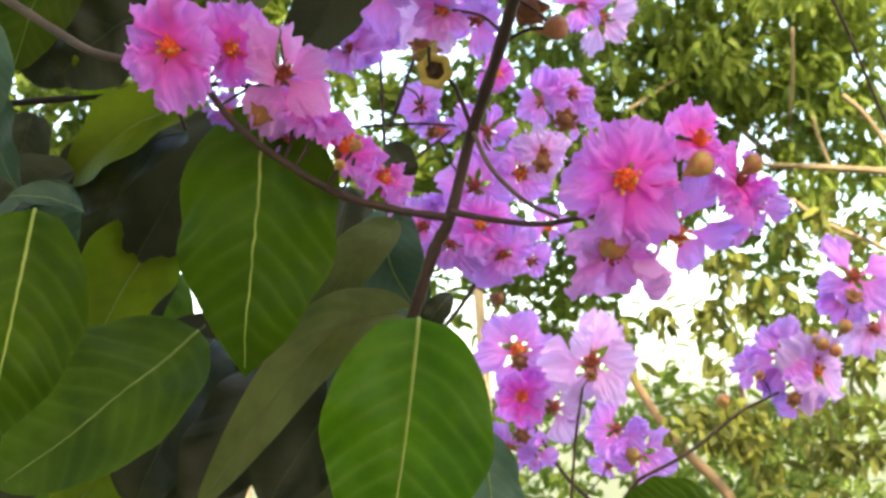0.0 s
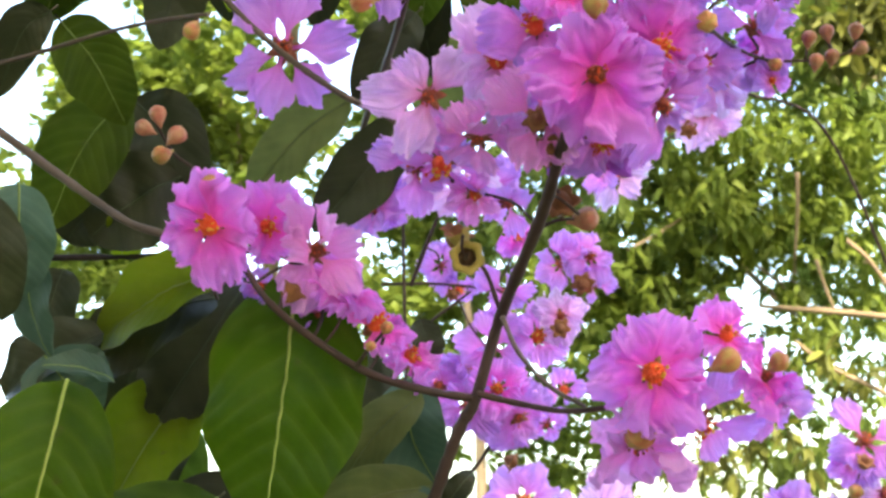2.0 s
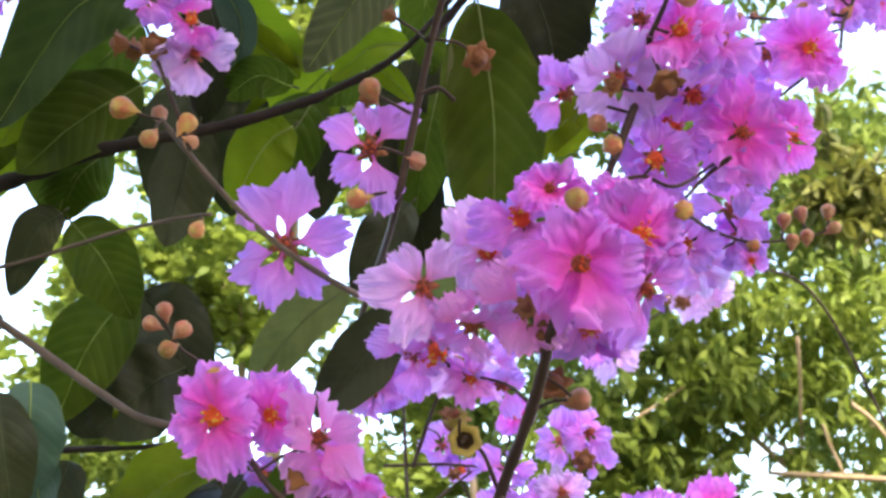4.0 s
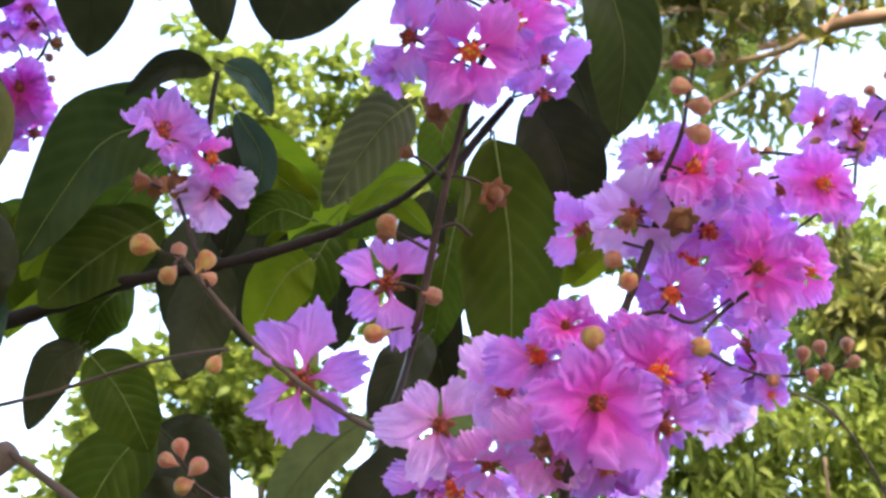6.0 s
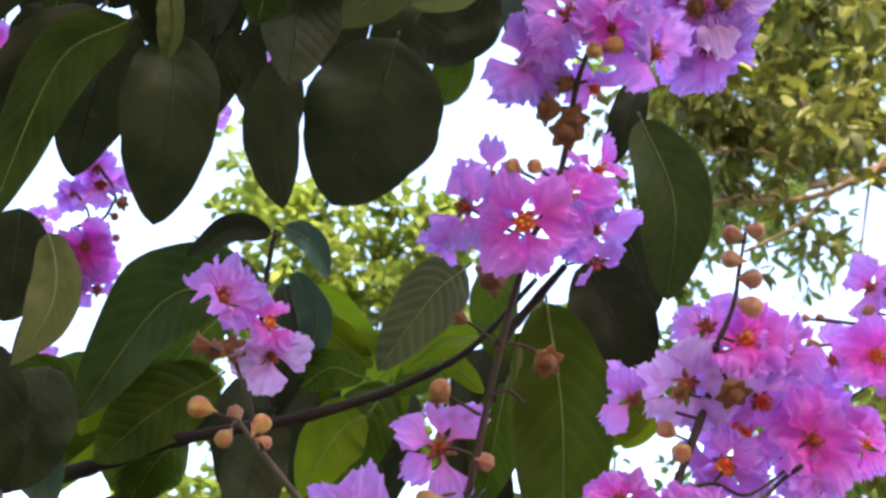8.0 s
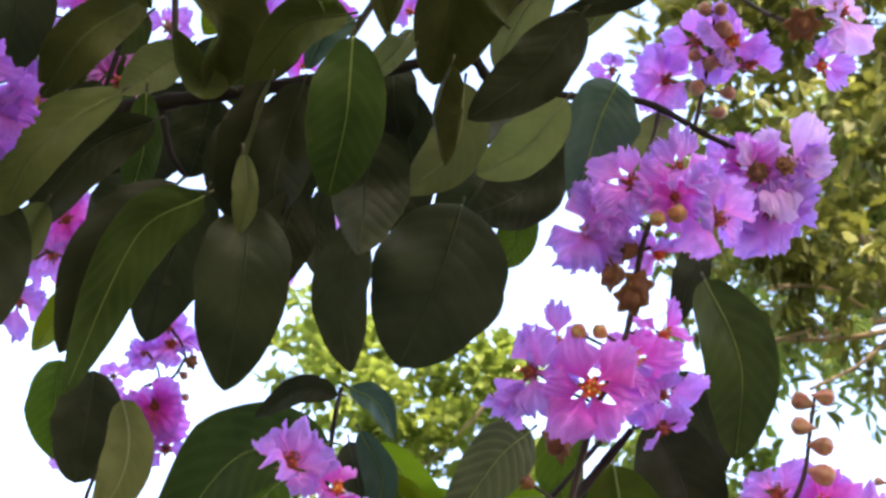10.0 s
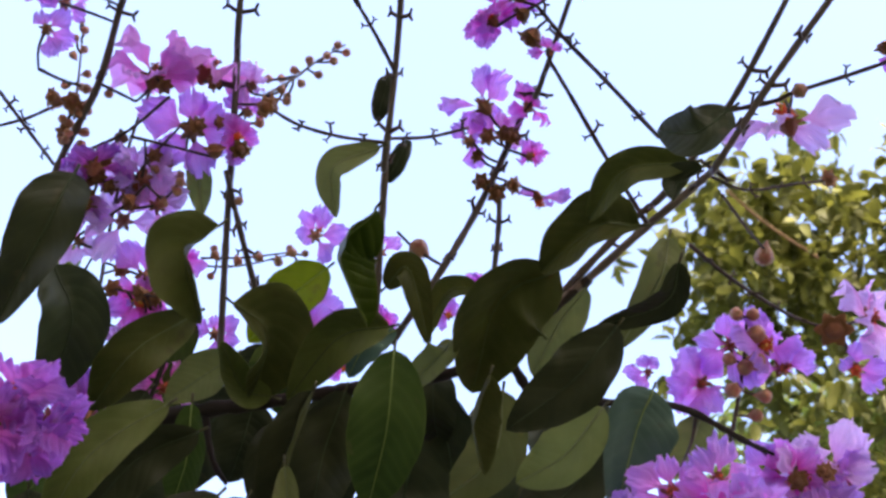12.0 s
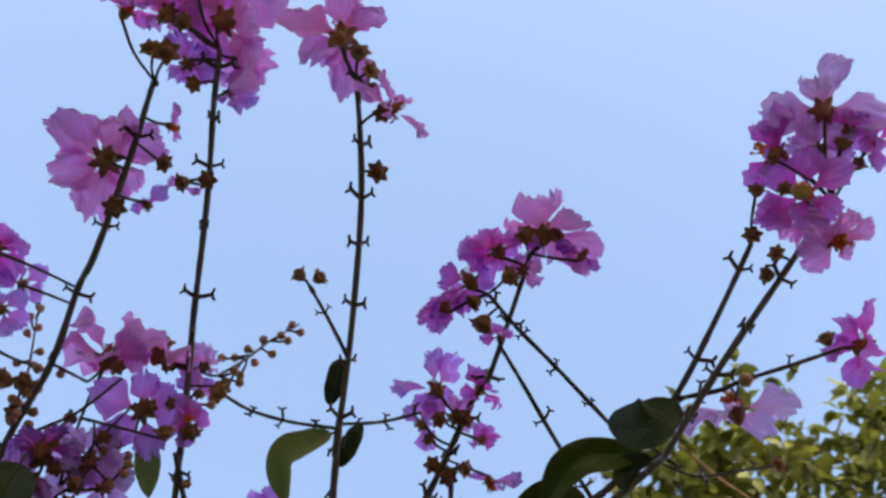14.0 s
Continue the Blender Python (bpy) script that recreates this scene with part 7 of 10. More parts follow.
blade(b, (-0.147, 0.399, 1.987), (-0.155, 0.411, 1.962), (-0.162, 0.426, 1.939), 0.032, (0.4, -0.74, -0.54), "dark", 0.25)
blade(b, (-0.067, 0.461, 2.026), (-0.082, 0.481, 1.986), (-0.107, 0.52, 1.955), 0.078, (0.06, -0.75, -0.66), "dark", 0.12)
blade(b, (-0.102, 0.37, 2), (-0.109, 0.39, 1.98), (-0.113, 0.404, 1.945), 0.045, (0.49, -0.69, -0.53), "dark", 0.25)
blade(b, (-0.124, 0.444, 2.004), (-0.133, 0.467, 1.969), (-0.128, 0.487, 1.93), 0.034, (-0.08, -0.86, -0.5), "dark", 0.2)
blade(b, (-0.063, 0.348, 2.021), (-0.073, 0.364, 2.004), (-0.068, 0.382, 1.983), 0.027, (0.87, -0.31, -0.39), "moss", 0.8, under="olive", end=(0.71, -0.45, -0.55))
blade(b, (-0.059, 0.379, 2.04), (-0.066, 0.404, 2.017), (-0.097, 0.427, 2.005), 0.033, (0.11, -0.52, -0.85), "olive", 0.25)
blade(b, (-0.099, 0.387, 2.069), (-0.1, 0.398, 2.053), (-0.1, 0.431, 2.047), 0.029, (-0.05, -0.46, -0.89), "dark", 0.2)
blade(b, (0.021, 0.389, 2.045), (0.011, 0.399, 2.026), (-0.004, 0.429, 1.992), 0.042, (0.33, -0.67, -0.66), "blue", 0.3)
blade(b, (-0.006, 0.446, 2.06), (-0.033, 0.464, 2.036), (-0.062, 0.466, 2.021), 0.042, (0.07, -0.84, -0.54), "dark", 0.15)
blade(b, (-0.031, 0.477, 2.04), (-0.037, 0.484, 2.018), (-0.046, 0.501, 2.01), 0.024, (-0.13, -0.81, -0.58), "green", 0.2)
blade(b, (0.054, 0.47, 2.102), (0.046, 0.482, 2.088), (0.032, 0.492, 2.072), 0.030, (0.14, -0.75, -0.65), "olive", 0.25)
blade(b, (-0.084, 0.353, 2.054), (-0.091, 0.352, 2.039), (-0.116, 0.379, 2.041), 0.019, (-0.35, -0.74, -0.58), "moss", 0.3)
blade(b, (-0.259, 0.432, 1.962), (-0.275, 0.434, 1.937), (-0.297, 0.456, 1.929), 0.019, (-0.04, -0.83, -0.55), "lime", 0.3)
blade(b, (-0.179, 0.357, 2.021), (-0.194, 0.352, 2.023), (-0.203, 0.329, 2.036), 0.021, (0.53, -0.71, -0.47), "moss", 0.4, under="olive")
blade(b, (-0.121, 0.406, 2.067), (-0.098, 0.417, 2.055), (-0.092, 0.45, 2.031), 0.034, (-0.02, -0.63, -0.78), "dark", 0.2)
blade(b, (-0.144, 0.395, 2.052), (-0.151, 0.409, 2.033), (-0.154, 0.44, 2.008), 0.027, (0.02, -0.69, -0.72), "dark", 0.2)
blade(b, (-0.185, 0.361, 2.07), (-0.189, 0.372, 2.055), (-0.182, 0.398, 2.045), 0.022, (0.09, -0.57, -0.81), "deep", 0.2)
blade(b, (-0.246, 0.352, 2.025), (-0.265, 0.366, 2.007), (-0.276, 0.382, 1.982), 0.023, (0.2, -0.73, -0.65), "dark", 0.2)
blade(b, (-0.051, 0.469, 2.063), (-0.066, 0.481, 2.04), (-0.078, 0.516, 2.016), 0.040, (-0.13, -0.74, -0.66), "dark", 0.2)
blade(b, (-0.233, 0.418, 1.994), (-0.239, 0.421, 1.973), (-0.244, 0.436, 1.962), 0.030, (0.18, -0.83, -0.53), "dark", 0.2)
# backing leaves added in the dark colour, standing in for shade in the gaps
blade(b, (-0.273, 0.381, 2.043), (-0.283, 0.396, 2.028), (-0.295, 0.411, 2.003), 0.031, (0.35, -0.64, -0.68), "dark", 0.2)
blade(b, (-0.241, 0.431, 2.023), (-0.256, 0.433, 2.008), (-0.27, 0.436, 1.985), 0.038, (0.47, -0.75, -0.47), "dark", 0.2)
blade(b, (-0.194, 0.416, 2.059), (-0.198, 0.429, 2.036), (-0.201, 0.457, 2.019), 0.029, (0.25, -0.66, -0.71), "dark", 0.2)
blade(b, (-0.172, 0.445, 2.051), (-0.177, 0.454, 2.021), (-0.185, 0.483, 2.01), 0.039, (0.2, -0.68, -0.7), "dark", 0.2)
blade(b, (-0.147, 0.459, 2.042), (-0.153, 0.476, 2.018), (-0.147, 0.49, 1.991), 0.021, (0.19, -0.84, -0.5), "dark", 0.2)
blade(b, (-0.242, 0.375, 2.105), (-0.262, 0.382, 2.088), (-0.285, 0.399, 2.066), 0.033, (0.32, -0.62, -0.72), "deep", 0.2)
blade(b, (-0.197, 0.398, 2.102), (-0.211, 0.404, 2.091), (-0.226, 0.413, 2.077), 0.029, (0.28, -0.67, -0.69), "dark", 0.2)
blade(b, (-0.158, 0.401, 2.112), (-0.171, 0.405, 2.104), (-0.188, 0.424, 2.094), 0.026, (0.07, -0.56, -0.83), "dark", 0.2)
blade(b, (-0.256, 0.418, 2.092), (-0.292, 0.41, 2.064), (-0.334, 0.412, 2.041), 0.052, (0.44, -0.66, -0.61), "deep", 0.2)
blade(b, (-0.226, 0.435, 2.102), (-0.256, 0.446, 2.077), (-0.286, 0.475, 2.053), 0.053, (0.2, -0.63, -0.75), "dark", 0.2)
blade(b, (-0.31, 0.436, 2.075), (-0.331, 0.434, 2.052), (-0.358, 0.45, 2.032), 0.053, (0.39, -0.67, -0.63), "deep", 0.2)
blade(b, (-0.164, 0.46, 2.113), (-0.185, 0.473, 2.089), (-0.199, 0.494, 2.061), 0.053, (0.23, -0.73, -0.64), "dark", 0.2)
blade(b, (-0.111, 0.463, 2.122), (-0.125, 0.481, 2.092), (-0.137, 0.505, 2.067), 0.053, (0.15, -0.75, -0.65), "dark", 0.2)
leaf(b, (-0.118, 0.298, 2.126), (-0.104, 0.282, 2.142), 0.011, (0.22, -0.77, -0.59), 0.6, "dark")
leaf(b, (-0.114, 0.253, 2.166), (-0.122, 0.272, 2.148), 0.012, (0.22, -0.77, -0.59), 0.5, "dark")
leaf(b, (-0.237, 0.3, 2.172), (-0.236, 0.329, 2.147), 0.015, (0.22, -0.77, -0.59), 0.6, "olive")
leaf(b, (-0.318, 0.345, 2.146), (-0.326, 0.36, 2.132), 0.014, (0.22, -0.77, -0.59), 0.8, "lime")
flower(b, (-0.292, 0.443, 2.01), (0.22, -0.71, -0.67), 0.0205, "pink")
flower(b, (-0.305, 0.464, 2.003), (-0.1, -0.35, -0.93), 0.0208, "violet", petals=5, slim=0.82)
pod(b, (-0.284, 0.451, 1.992), 0.0065, (0.31, -0.11, -0.94))
stem(b, [(-0.312, 0.458, 1.994), (-0.296, 0.453, 2.002), (-0.276, 0.448, 2.009)], 0.0009, 0.0008)
pedicel(b, (-0.3057, 0.4558, 1.9972), (-0.3042, 0.4665, 2.0086), 0.0008)
pedicel(b, (-0.2879, 0.4506, 2.0046), (-0.2856, 0.4513, 1.9962), 0.0007)

# crape myrtle flower cluster with orange buds below arching twig
b = thing("flowering_branch", (0.103, 0.436, 2.025), "crape myrtle flower cluster with orange buds below arching twig", "branch", "flowering branches")
stem(b, [(0.103, 0.436, 2.025), (0.111, 0.439, 2.023)], 0.0011, 0.0008)
flower(b, (0.094, 0.439, 2.021), (-0.26, -0.58, -0.77), 0.0206, "pink")
flower(b, (0.113, 0.444, 2.032), (0.53, -0.75, -0.38), 0.0216, "pale")
flower(b, (0.123, 0.453, 2.026), (0.59, -0.37, -0.72), 0.0196, "violet", petals=5, slim=0.82)
flower(b, (0.085, 0.442, 2.03), (-0.31, -0.81, -0.49), 0.0196, "violet", petals=5)
flower(b, (0.091, 0.461, 2.014), (-0.01, -0.34, -0.94), 0.0216, "violet", slim=0.82)
flower(b, (0.106, 0.468, 2.011), (0.24, -0.16, -0.96), 0.0196, "violet")
pod(b, (0.094, 0.426, 2.012), 0.0052, (-0.08, -0.54, -0.84))
pod(b, (0.108, 0.429, 2.019), 0.0042, (0.19, -0.78, -0.59))
stem(b, [(0.046, 0.419, 2.057), (0.042, 0.432, 2.046), (0.034, 0.435, 2.028)], 0.0011, 0.0008)
flower(b, (0.094, 0.439, 2.128), (0.4, -0.78, -0.49), 0.0252, "violet", petals=5)
flower(b, (0.075, 0.443, 2.135), (-0.13, -0.92, -0.37), 0.0237, "violet", petals=5, slim=0.82)
flower(b, (0.056, 0.459, 2.118), (-0.26, -0.65, -0.71), 0.0219, "violet", petals=5)
flower(b, (0.105, 0.457, 2.127), (0.48, -0.57, -0.67), 0.0237, "violet", petals=4, slim=0.82)
flower(b, (0.025, 0.471, 2.143), (-0.17, -0.66, -0.73), 0.0133, "violet", petals=4)
stem(b, [(0.069, 0.472, 2.082), (0.075, 0.465, 2.102), (0.081, 0.445, 2.121), (0.085, 0.425, 2.139)], 0.0014, 0.0009)
bud(b, (0.078, 0.419, 2.136), 0.0048, (-0.68, -0.69, -0.25), 1)
bud(b, (0.088, 0.421, 2.137), 0.0048, (0.47, -0.81, -0.34), 1)
bud(b, (0.089, 0.43, 2.129), 0.0068, (0.72, -0.59, -0.36), 1)
bud(b, (0.088, 0.442, 2.118), 0.0068, (0.8, -0.48, -0.36), 1)
bud(b, (0.081, 0.444, 2.115), 0.0058, (0.06, -0.95, -0.31), 1)
bud(b, (0.072, 0.439, 2.118), 0.0048, (-0.76, -0.62, -0.19), 1)
bud(b, (0.073, 0.453, 2.105), 0.0058, (-0.54, -0.68, -0.49), 1)
bud(b, (0.092, 0.458, 2.104), 0.0051, (0.94, -0.11, -0.31), 1)
bud(b, (0.086, 0.466, 2.096), 0.0048, (0.98, -0.19, -0.12), 1)
pod(b, (0.133, 0.422, 2.122), 0.0120, (-0.1, -0.35, -0.93))
flower(b, (0.156, 0.427, 2.135), (0.54, -0.71, -0.45), 0.0267, "pale", petals=5)
flower(b, (0.146, 0.448, 2.114), (0.05, 0.01, -1), 0.0178, "violet", petals=4, slim=0.82)
line = [(0.047, 0.343, 2.111), (0.069, 0.366, 2.108), (0.096, 0.395, 2.114), (0.118, 0.418, 2.124), (0.133, 0.422, 2.122)]
stem(b, line, 0.0012, 0.0009)
stubs(b, line, 0.0215, 0.55)
stem(b, [(0.068, 0.331, 2.139), (0.083, 0.359, 2.143), (0.096, 0.383, 2.151)], 0.0009, 0.0008)
bud(b, (0.095, 0.386, 2.149), 0.0067, (-0.24, 0.69, -0.69), 1)
line = [(0.059, 0.31, 2.129), (0.08, 0.324, 2.133), (0.109, 0.331, 2.145), (0.13, 0.338, 2.156)]
stem(b, line, 0.0009, 0.0008)
stubs(b, line, 0.0184, 0.55)
pod(b, (0.13, 0.337, 2.156), 0.0065, (0.54, -0.71, -0.45))
pedicel(b, (0.1107, 0.4394, 2.023), (0.1197, 0.4552, 2.0301), 0.0008)
pedicel(b, (0.0909, 0.4332, 2.0308), (0.0866, 0.446, 2.0332), 0.0008)
pedicel(b, (0.1047, 0.4368, 2.0243), (0.0912, 0.4631, 2.02), 0.0008)
pedicel(b, (0.1107, 0.4394, 2.023), (0.105, 0.4684, 2.0162), 0.0008)
pedicel(b, (0.097, 0.4346, 2.0277), (0.0943, 0.4281, 2.0153), 0.0007)
pedicel(b, (0.1062, 0.4375, 2.024), (0.1079, 0.4313, 2.0204), 0.0007)
pedicel(b, (0.083, 0.4369, 2.1282), (0.0756, 0.4494, 2.1372), 0.0008)
pedicel(b, (0.0776, 0.4578, 2.1099), (0.0577, 0.4633, 2.1221), 0.0008)
pedicel(b, (0.0815, 0.445, 2.1209), (0.1018, 0.4611, 2.1315), 0.0008)
pedicel(b, (0.0141, 0.5297, 2.1462), (0.0258, 0.4738, 2.1453), 0.0008)
pedicel(b, (0.0847, 0.4248, 2.1392), (0.0812, 0.4225, 2.1374), 0.0007)
pedicel(b, (0.0815, 0.445, 2.1209), (0.0759, 0.442, 2.1187), 0.0007)
pedicel(b, (0.0776, 0.4578, 2.1099), (0.0869, 0.4587, 2.1057), 0.0007)
pedicel(b, (0.0736, 0.4671, 2.0983), (0.0814, 0.4672, 2.0965), 0.0007)
pedicel(b, (0.1331, 0.4223, 2.1221), (0.1516, 0.432, 2.1386), 0.0008)
pedicel(b, (0.1331, 0.4223, 2.1221), (0.1453, 0.4483, 2.1195), 0.0008)

# dense crape myrtle panicle with purple flowers and beaded buds
b = thing("flowering_branch", (-0.306, 0.281, 2.142), "dense crape myrtle panicle with purple flowers and beaded buds", "branch", "flowering branches")
line = [(-0.334, 0.329, 2.126), (-0.312, 0.286, 2.15), (-0.283, 0.248, 2.171), (-0.264, 0.21, 2.191), (-0.244, 0.182, 2.176), (-0.219, 0.134, 2.195), (-0.202, 0.098, 2.206), (-0.195, 0.091, 2.19)]
stem(b, line, 0.0023, 0.0016, GREY_TWIG)
stubs(b, line, 0.0325, 0.94, 0.3, 0.95)
line = [(-0.229, 0.394, 2.09), (-0.218, 0.331, 2.128), (-0.208, 0.282, 2.155), (-0.2, 0.24, 2.176), (-0.191, 0.214, 2.162), (-0.178, 0.157, 2.185), (-0.17, 0.114, 2.199), (-0.164, 0.097, 2.189), (-0.16, 0.078, 2.199)]
stem(b, line, 0.0021, 0.0015, GREY_TWIG)
stubs(b, line, 0.0325, 0.94, 0.3, 1)
stem(b, [(-0.311, 0.286, 2.15), (-0.287, 0.276, 2.149), (-0.263, 0.265, 2.147), (-0.236, 0.248, 2.152)], 0.0011, 0.0008)
stem(b, [(-0.263, 0.268, 2.145), (-0.241, 0.275, 2.143), (-0.216, 0.283, 2.14)], 0.0010, 0.0007)
stem(b, [(-0.321, 0.33, 2.126), (-0.3, 0.319, 2.126), (-0.279, 0.311, 2.135)], 0.0010, 0.0007)
line = [(-0.213, 0.295, 2.144), (-0.21, 0.327, 2.132), (-0.205, 0.365, 2.116)]
stem(b, line, 0.0015, 0.0020, GREY_TWIG)
stubs(b, line, 0.0195, 0.78)
stem(b, [(-0.324, 0.366, 2.111), (-0.301, 0.338, 2.123), (-0.291, 0.329, 2.132)], 0.0008, 0.0006)
pod(b, (-0.266, 0.354, 2.103), 0.0093, (-0.13, 0.95, 0.27))
pod(b, (-0.289, 0.354, 2.112), 0.0057, (0.73, -0.63, -0.28))
pod(b, (-0.216, 0.28, 2.143), 0.0070, (0.1, -0.97, 0.21))
pod(b, (-0.202, 0.281, 2.144), 0.0065, (0.47, -0.18, -0.86))
pod(b, (-0.223, 0.265, 2.147), 0.0055, (0.53, -0.42, -0.74))
pod(b, (-0.242, 0.248, 2.164), 0.0055, (0.45, -0.03, -0.89))
pod(b, (-0.214, 0.25, 2.167), 0.0060, (-0.68, -0.4, -0.62))
pod(b, (-0.183, 0.263, 2.16), 0.0065, (0.83, -0.17, -0.53))
pod(b, (-0.294, 0.293, 2.14), 0.0061, (-0.83, -0.55, -0.12))
pod(b, (-0.289, 0.307, 2.13), 0.0061, (-0.13, -0.91, -0.39))
pod(b, (-0.271, 0.306, 2.133), 0.0061, (0.73, -0.48, -0.48))
pod(b, (-0.274, 0.276, 2.157), 0.0061, (-0.76, -0.59, -0.26))
pod(b, (-0.297, 0.304, 2.131), 0.0061, (0.08, -0.28, -0.96))
pod(b, (-0.312, 0.258, 2.172), 0.0057, (-0.91, -0.4, -0.12))
pod(b, (-0.302, 0.26, 2.172), 0.0057, (0.32, -0.33, -0.89))
pod(b, (-0.296, 0.262, 2.171), 0.0057, (0.91, 0.28, -0.32))
pod(b, (-0.308, 0.272, 2.161), 0.0057, (-0.03, -0.38, -0.93))
bud(b, (-0.261, 0.293, 2.165), 0.0037, (-0.09, 0.11, 0.99), 1)
bud(b, (-0.26, 0.297, 2.162), 0.0037, (-0.01, 0.39, 0.92), 1)
bud(b, (-0.246, 0.305, 2.157), 0.0037, (-0.33, 0.27, 0.91), 1)
bud(b, (-0.248, 0.311, 2.152), 0.0037, (-0.2, 0.44, 0.88), 1)
bud(b, (-0.256, 0.313, 2.149), 0.0037, (-0.13, 0.45, 0.88), 1)
bud(b, (-0.246, 0.314, 2.15), 0.0037, (-0.06, 0.56, 0.83), 1)
bud(b, (-0.297, 0.367, 2.101), 0.0037, (0.81, -0.3, -0.5), 1)
bud(b, (-0.304, 0.369, 2.098), 0.0037, (-0.04, -0.07, -1), 1)
bud(b, (-0.299, 0.376, 2.093), 0.0037, (0.79, -0.41, -0.46), 1)
bud(b, (-0.296, 0.381, 2.09), 0.0037, (0.83, -0.03, -0.56), 1)
bud(b, (-0.306, 0.374, 2.094), 0.0037, (0.2, -0.8, -0.57), 1)
stem(b, [(-0.193, 0.274, 2.189), (-0.182, 0.283, 2.222), (-0.172, 0.286, 2.246), (-0.155, 0.285, 2.263)], 0.0010, 0.0005, GREY_TWIG)
bud(b, (-0.2, 0.286, 2.229), 0.0032, (-0.89, 0.02, 0.45), 1)
bud(b, (-0.192, 0.287, 2.23), 0.0032, (-0.95, 0.06, 0.31), 1)
bud(b, (-0.184, 0.284, 2.234), 0.0032, (-0.91, -0.32, 0.26), 1)
bud(b, (-0.189, 0.296, 2.223), 0.0032, (-0.48, 0.85, 0.21), 1)
bud(b, (-0.18, 0.291, 2.229), 0.0032, (0.16, 0.93, 0.32), 1)
bud(b, (-0.174, 0.28, 2.238), 0.0032, (0.34, -0.92, 0.19), 1)
bud(b, (-0.169, 0.288, 2.233), 0.0032, (0.89, 0.09, -0.45), 1)
bud(b, (-0.163, 0.279, 2.24), 0.0032, (0.67, -0.65, -0.35), 1)
bud(b, (-0.159, 0.282, 2.238), 0.0032, (0.83, -0.39, -0.41), 1)
bud(b, (-0.156, 0.275, 2.245), 0.0032, (0.36, -0.73, -0.58), 1)
bud(b, (-0.151, 0.279, 2.242), 0.0032, (0.57, -0.49, -0.66), 1)
bud(b, (-0.207, 0.305, 2.214), 0.0032, (-0.76, 0.65, 0.01), 1)
stem(b, [(-0.31, 0.277, 2.183), (-0.313, 0.265, 2.217), (-0.316, 0.25, 2.254)], 0.0010, 0.0005, GREY_TWIG)
bud(b, (-0.322, 0.27, 2.212), 0.0031, (-0.96, 0.05, 0.29), 1)
bud(b, (-0.316, 0.256, 2.224), 0.0031, (-0.28, -0.96, -0.01), 1)
bud(b, (-0.308, 0.266, 2.217), 0.0031, (0.99, -0.02, 0.11), 1)
bud(b, (-0.312, 0.272, 2.212), 0.0031, (0.16, 0.87, 0.46), 1)
bud(b, (-0.309, 0.254, 2.226), 0.0031, (0.58, -0.65, -0.49), 1)
bud(b, (-0.31, 0.24, 2.238), 0.0031, (0.34, -0.84, -0.43), 1)
bud(b, (-0.308, 0.245, 2.234), 0.0031, (0.48, -0.84, -0.25), 1)
bud(b, (-0.314, 0.248, 2.23), 0.0031, (0.07, -1, -0.05), 1)
bud(b, (-0.322, 0.288, 2.198), 0.0031, (-0.61, 0.77, 0.18), 1)
bud(b, (-0.309, 0.284, 2.203), 0.0031, (0.18, 0.76, 0.62), 1)
stem(b, [(-0.255, 0.365, 2.147), (-0.226, 0.375, 2.156), (-0.193, 0.379, 2.17)], 0.0008, 0.0005, GREY_TWIG)
bud(b, (-0.24, 0.365, 2.162), 0.0028, (-0.12, -0.6, 0.79), 1)
bud(b, (-0.226, 0.373, 2.158), 0.0028, (0.06, -0.8, 0.6), 1)
bud(b, (-0.213, 0.371, 2.161), 0.0028, (0.13, -0.99, 0.03), 1)
bud(b, (-0.201, 0.375, 2.16), 0.0028, (0.72, -0.48, -0.51), 1)
bud(b, (-0.193, 0.37, 2.164), 0.0028, (0.08, -0.9, -0.43), 1)
bud(b, (-0.243, 0.378, 2.151), 0.0028, (-0.59, 0.81, -0.08), 1)
bud(b, (-0.184, 0.374, 2.163), 0.0028, (0.7, -0.52, -0.49), 1)
line = [(-0.359, 0.28, 2.187), (-0.337, 0.273, 2.182), (-0.319, 0.265, 2.178)]
stem(b, line, 0.0010, 0.0010)
stubs(b, line, 0.0130, 0.55)
line = [(-0.349, 0.254, 2.183), (-0.333, 0.274, 2.169), (-0.315, 0.286, 2.149)]
stem(b, line, 0.0011, 0.0011)
stubs(b, line, 0.0195, 0.62)
stem(b, [(-0.325, 0.246, 2.192), (-0.312, 0.253, 2.189), (-0.292, 0.254, 2.178)], 0.0011, 0.0008)
stem(b, [(-0.281, 0.248, 2.171), (-0.272, 0.253, 2.169), (-0.262, 0.258, 2.166)], 0.0010, 0.0008)
pod(b, (-0.227, 0.128, 2.186), 0.0061, (-0.39, -0.5, -0.78))
pod(b, (-0.227, 0.154, 2.177), 0.0076, (0.15, 0.03, -0.99))
pod(b, (-0.198, 0.134, 2.185), 0.0061, (0.73, 0.03, -0.68))
pod(b, (-0.19, 0.146, 2.184), 0.0062, (-0.75, -0.1, -0.65))
pod(b, (-0.175, 0.144, 2.181), 0.0061, (0.12, -0.27, -0.96))
pod(b, (-0.183, 0.071, 2.179), 0.0081, (0.38, -0.62, -0.69))
pod(b, (-0.193, 0.07, 2.185), 0.0059, (-0.08, -0.85, -0.51))
pod(b, (-0.171, 0.088, 2.176), 0.0055, (-0.34, -0.19, -0.92))
pod(b, (-0.173, 0.058, 2.186), 0.0063, (-0.35, -0.63, -0.7))
pod(b, (-0.184, 0.056, 2.192), 0.0059, (-0.55, -0.69, -0.48))
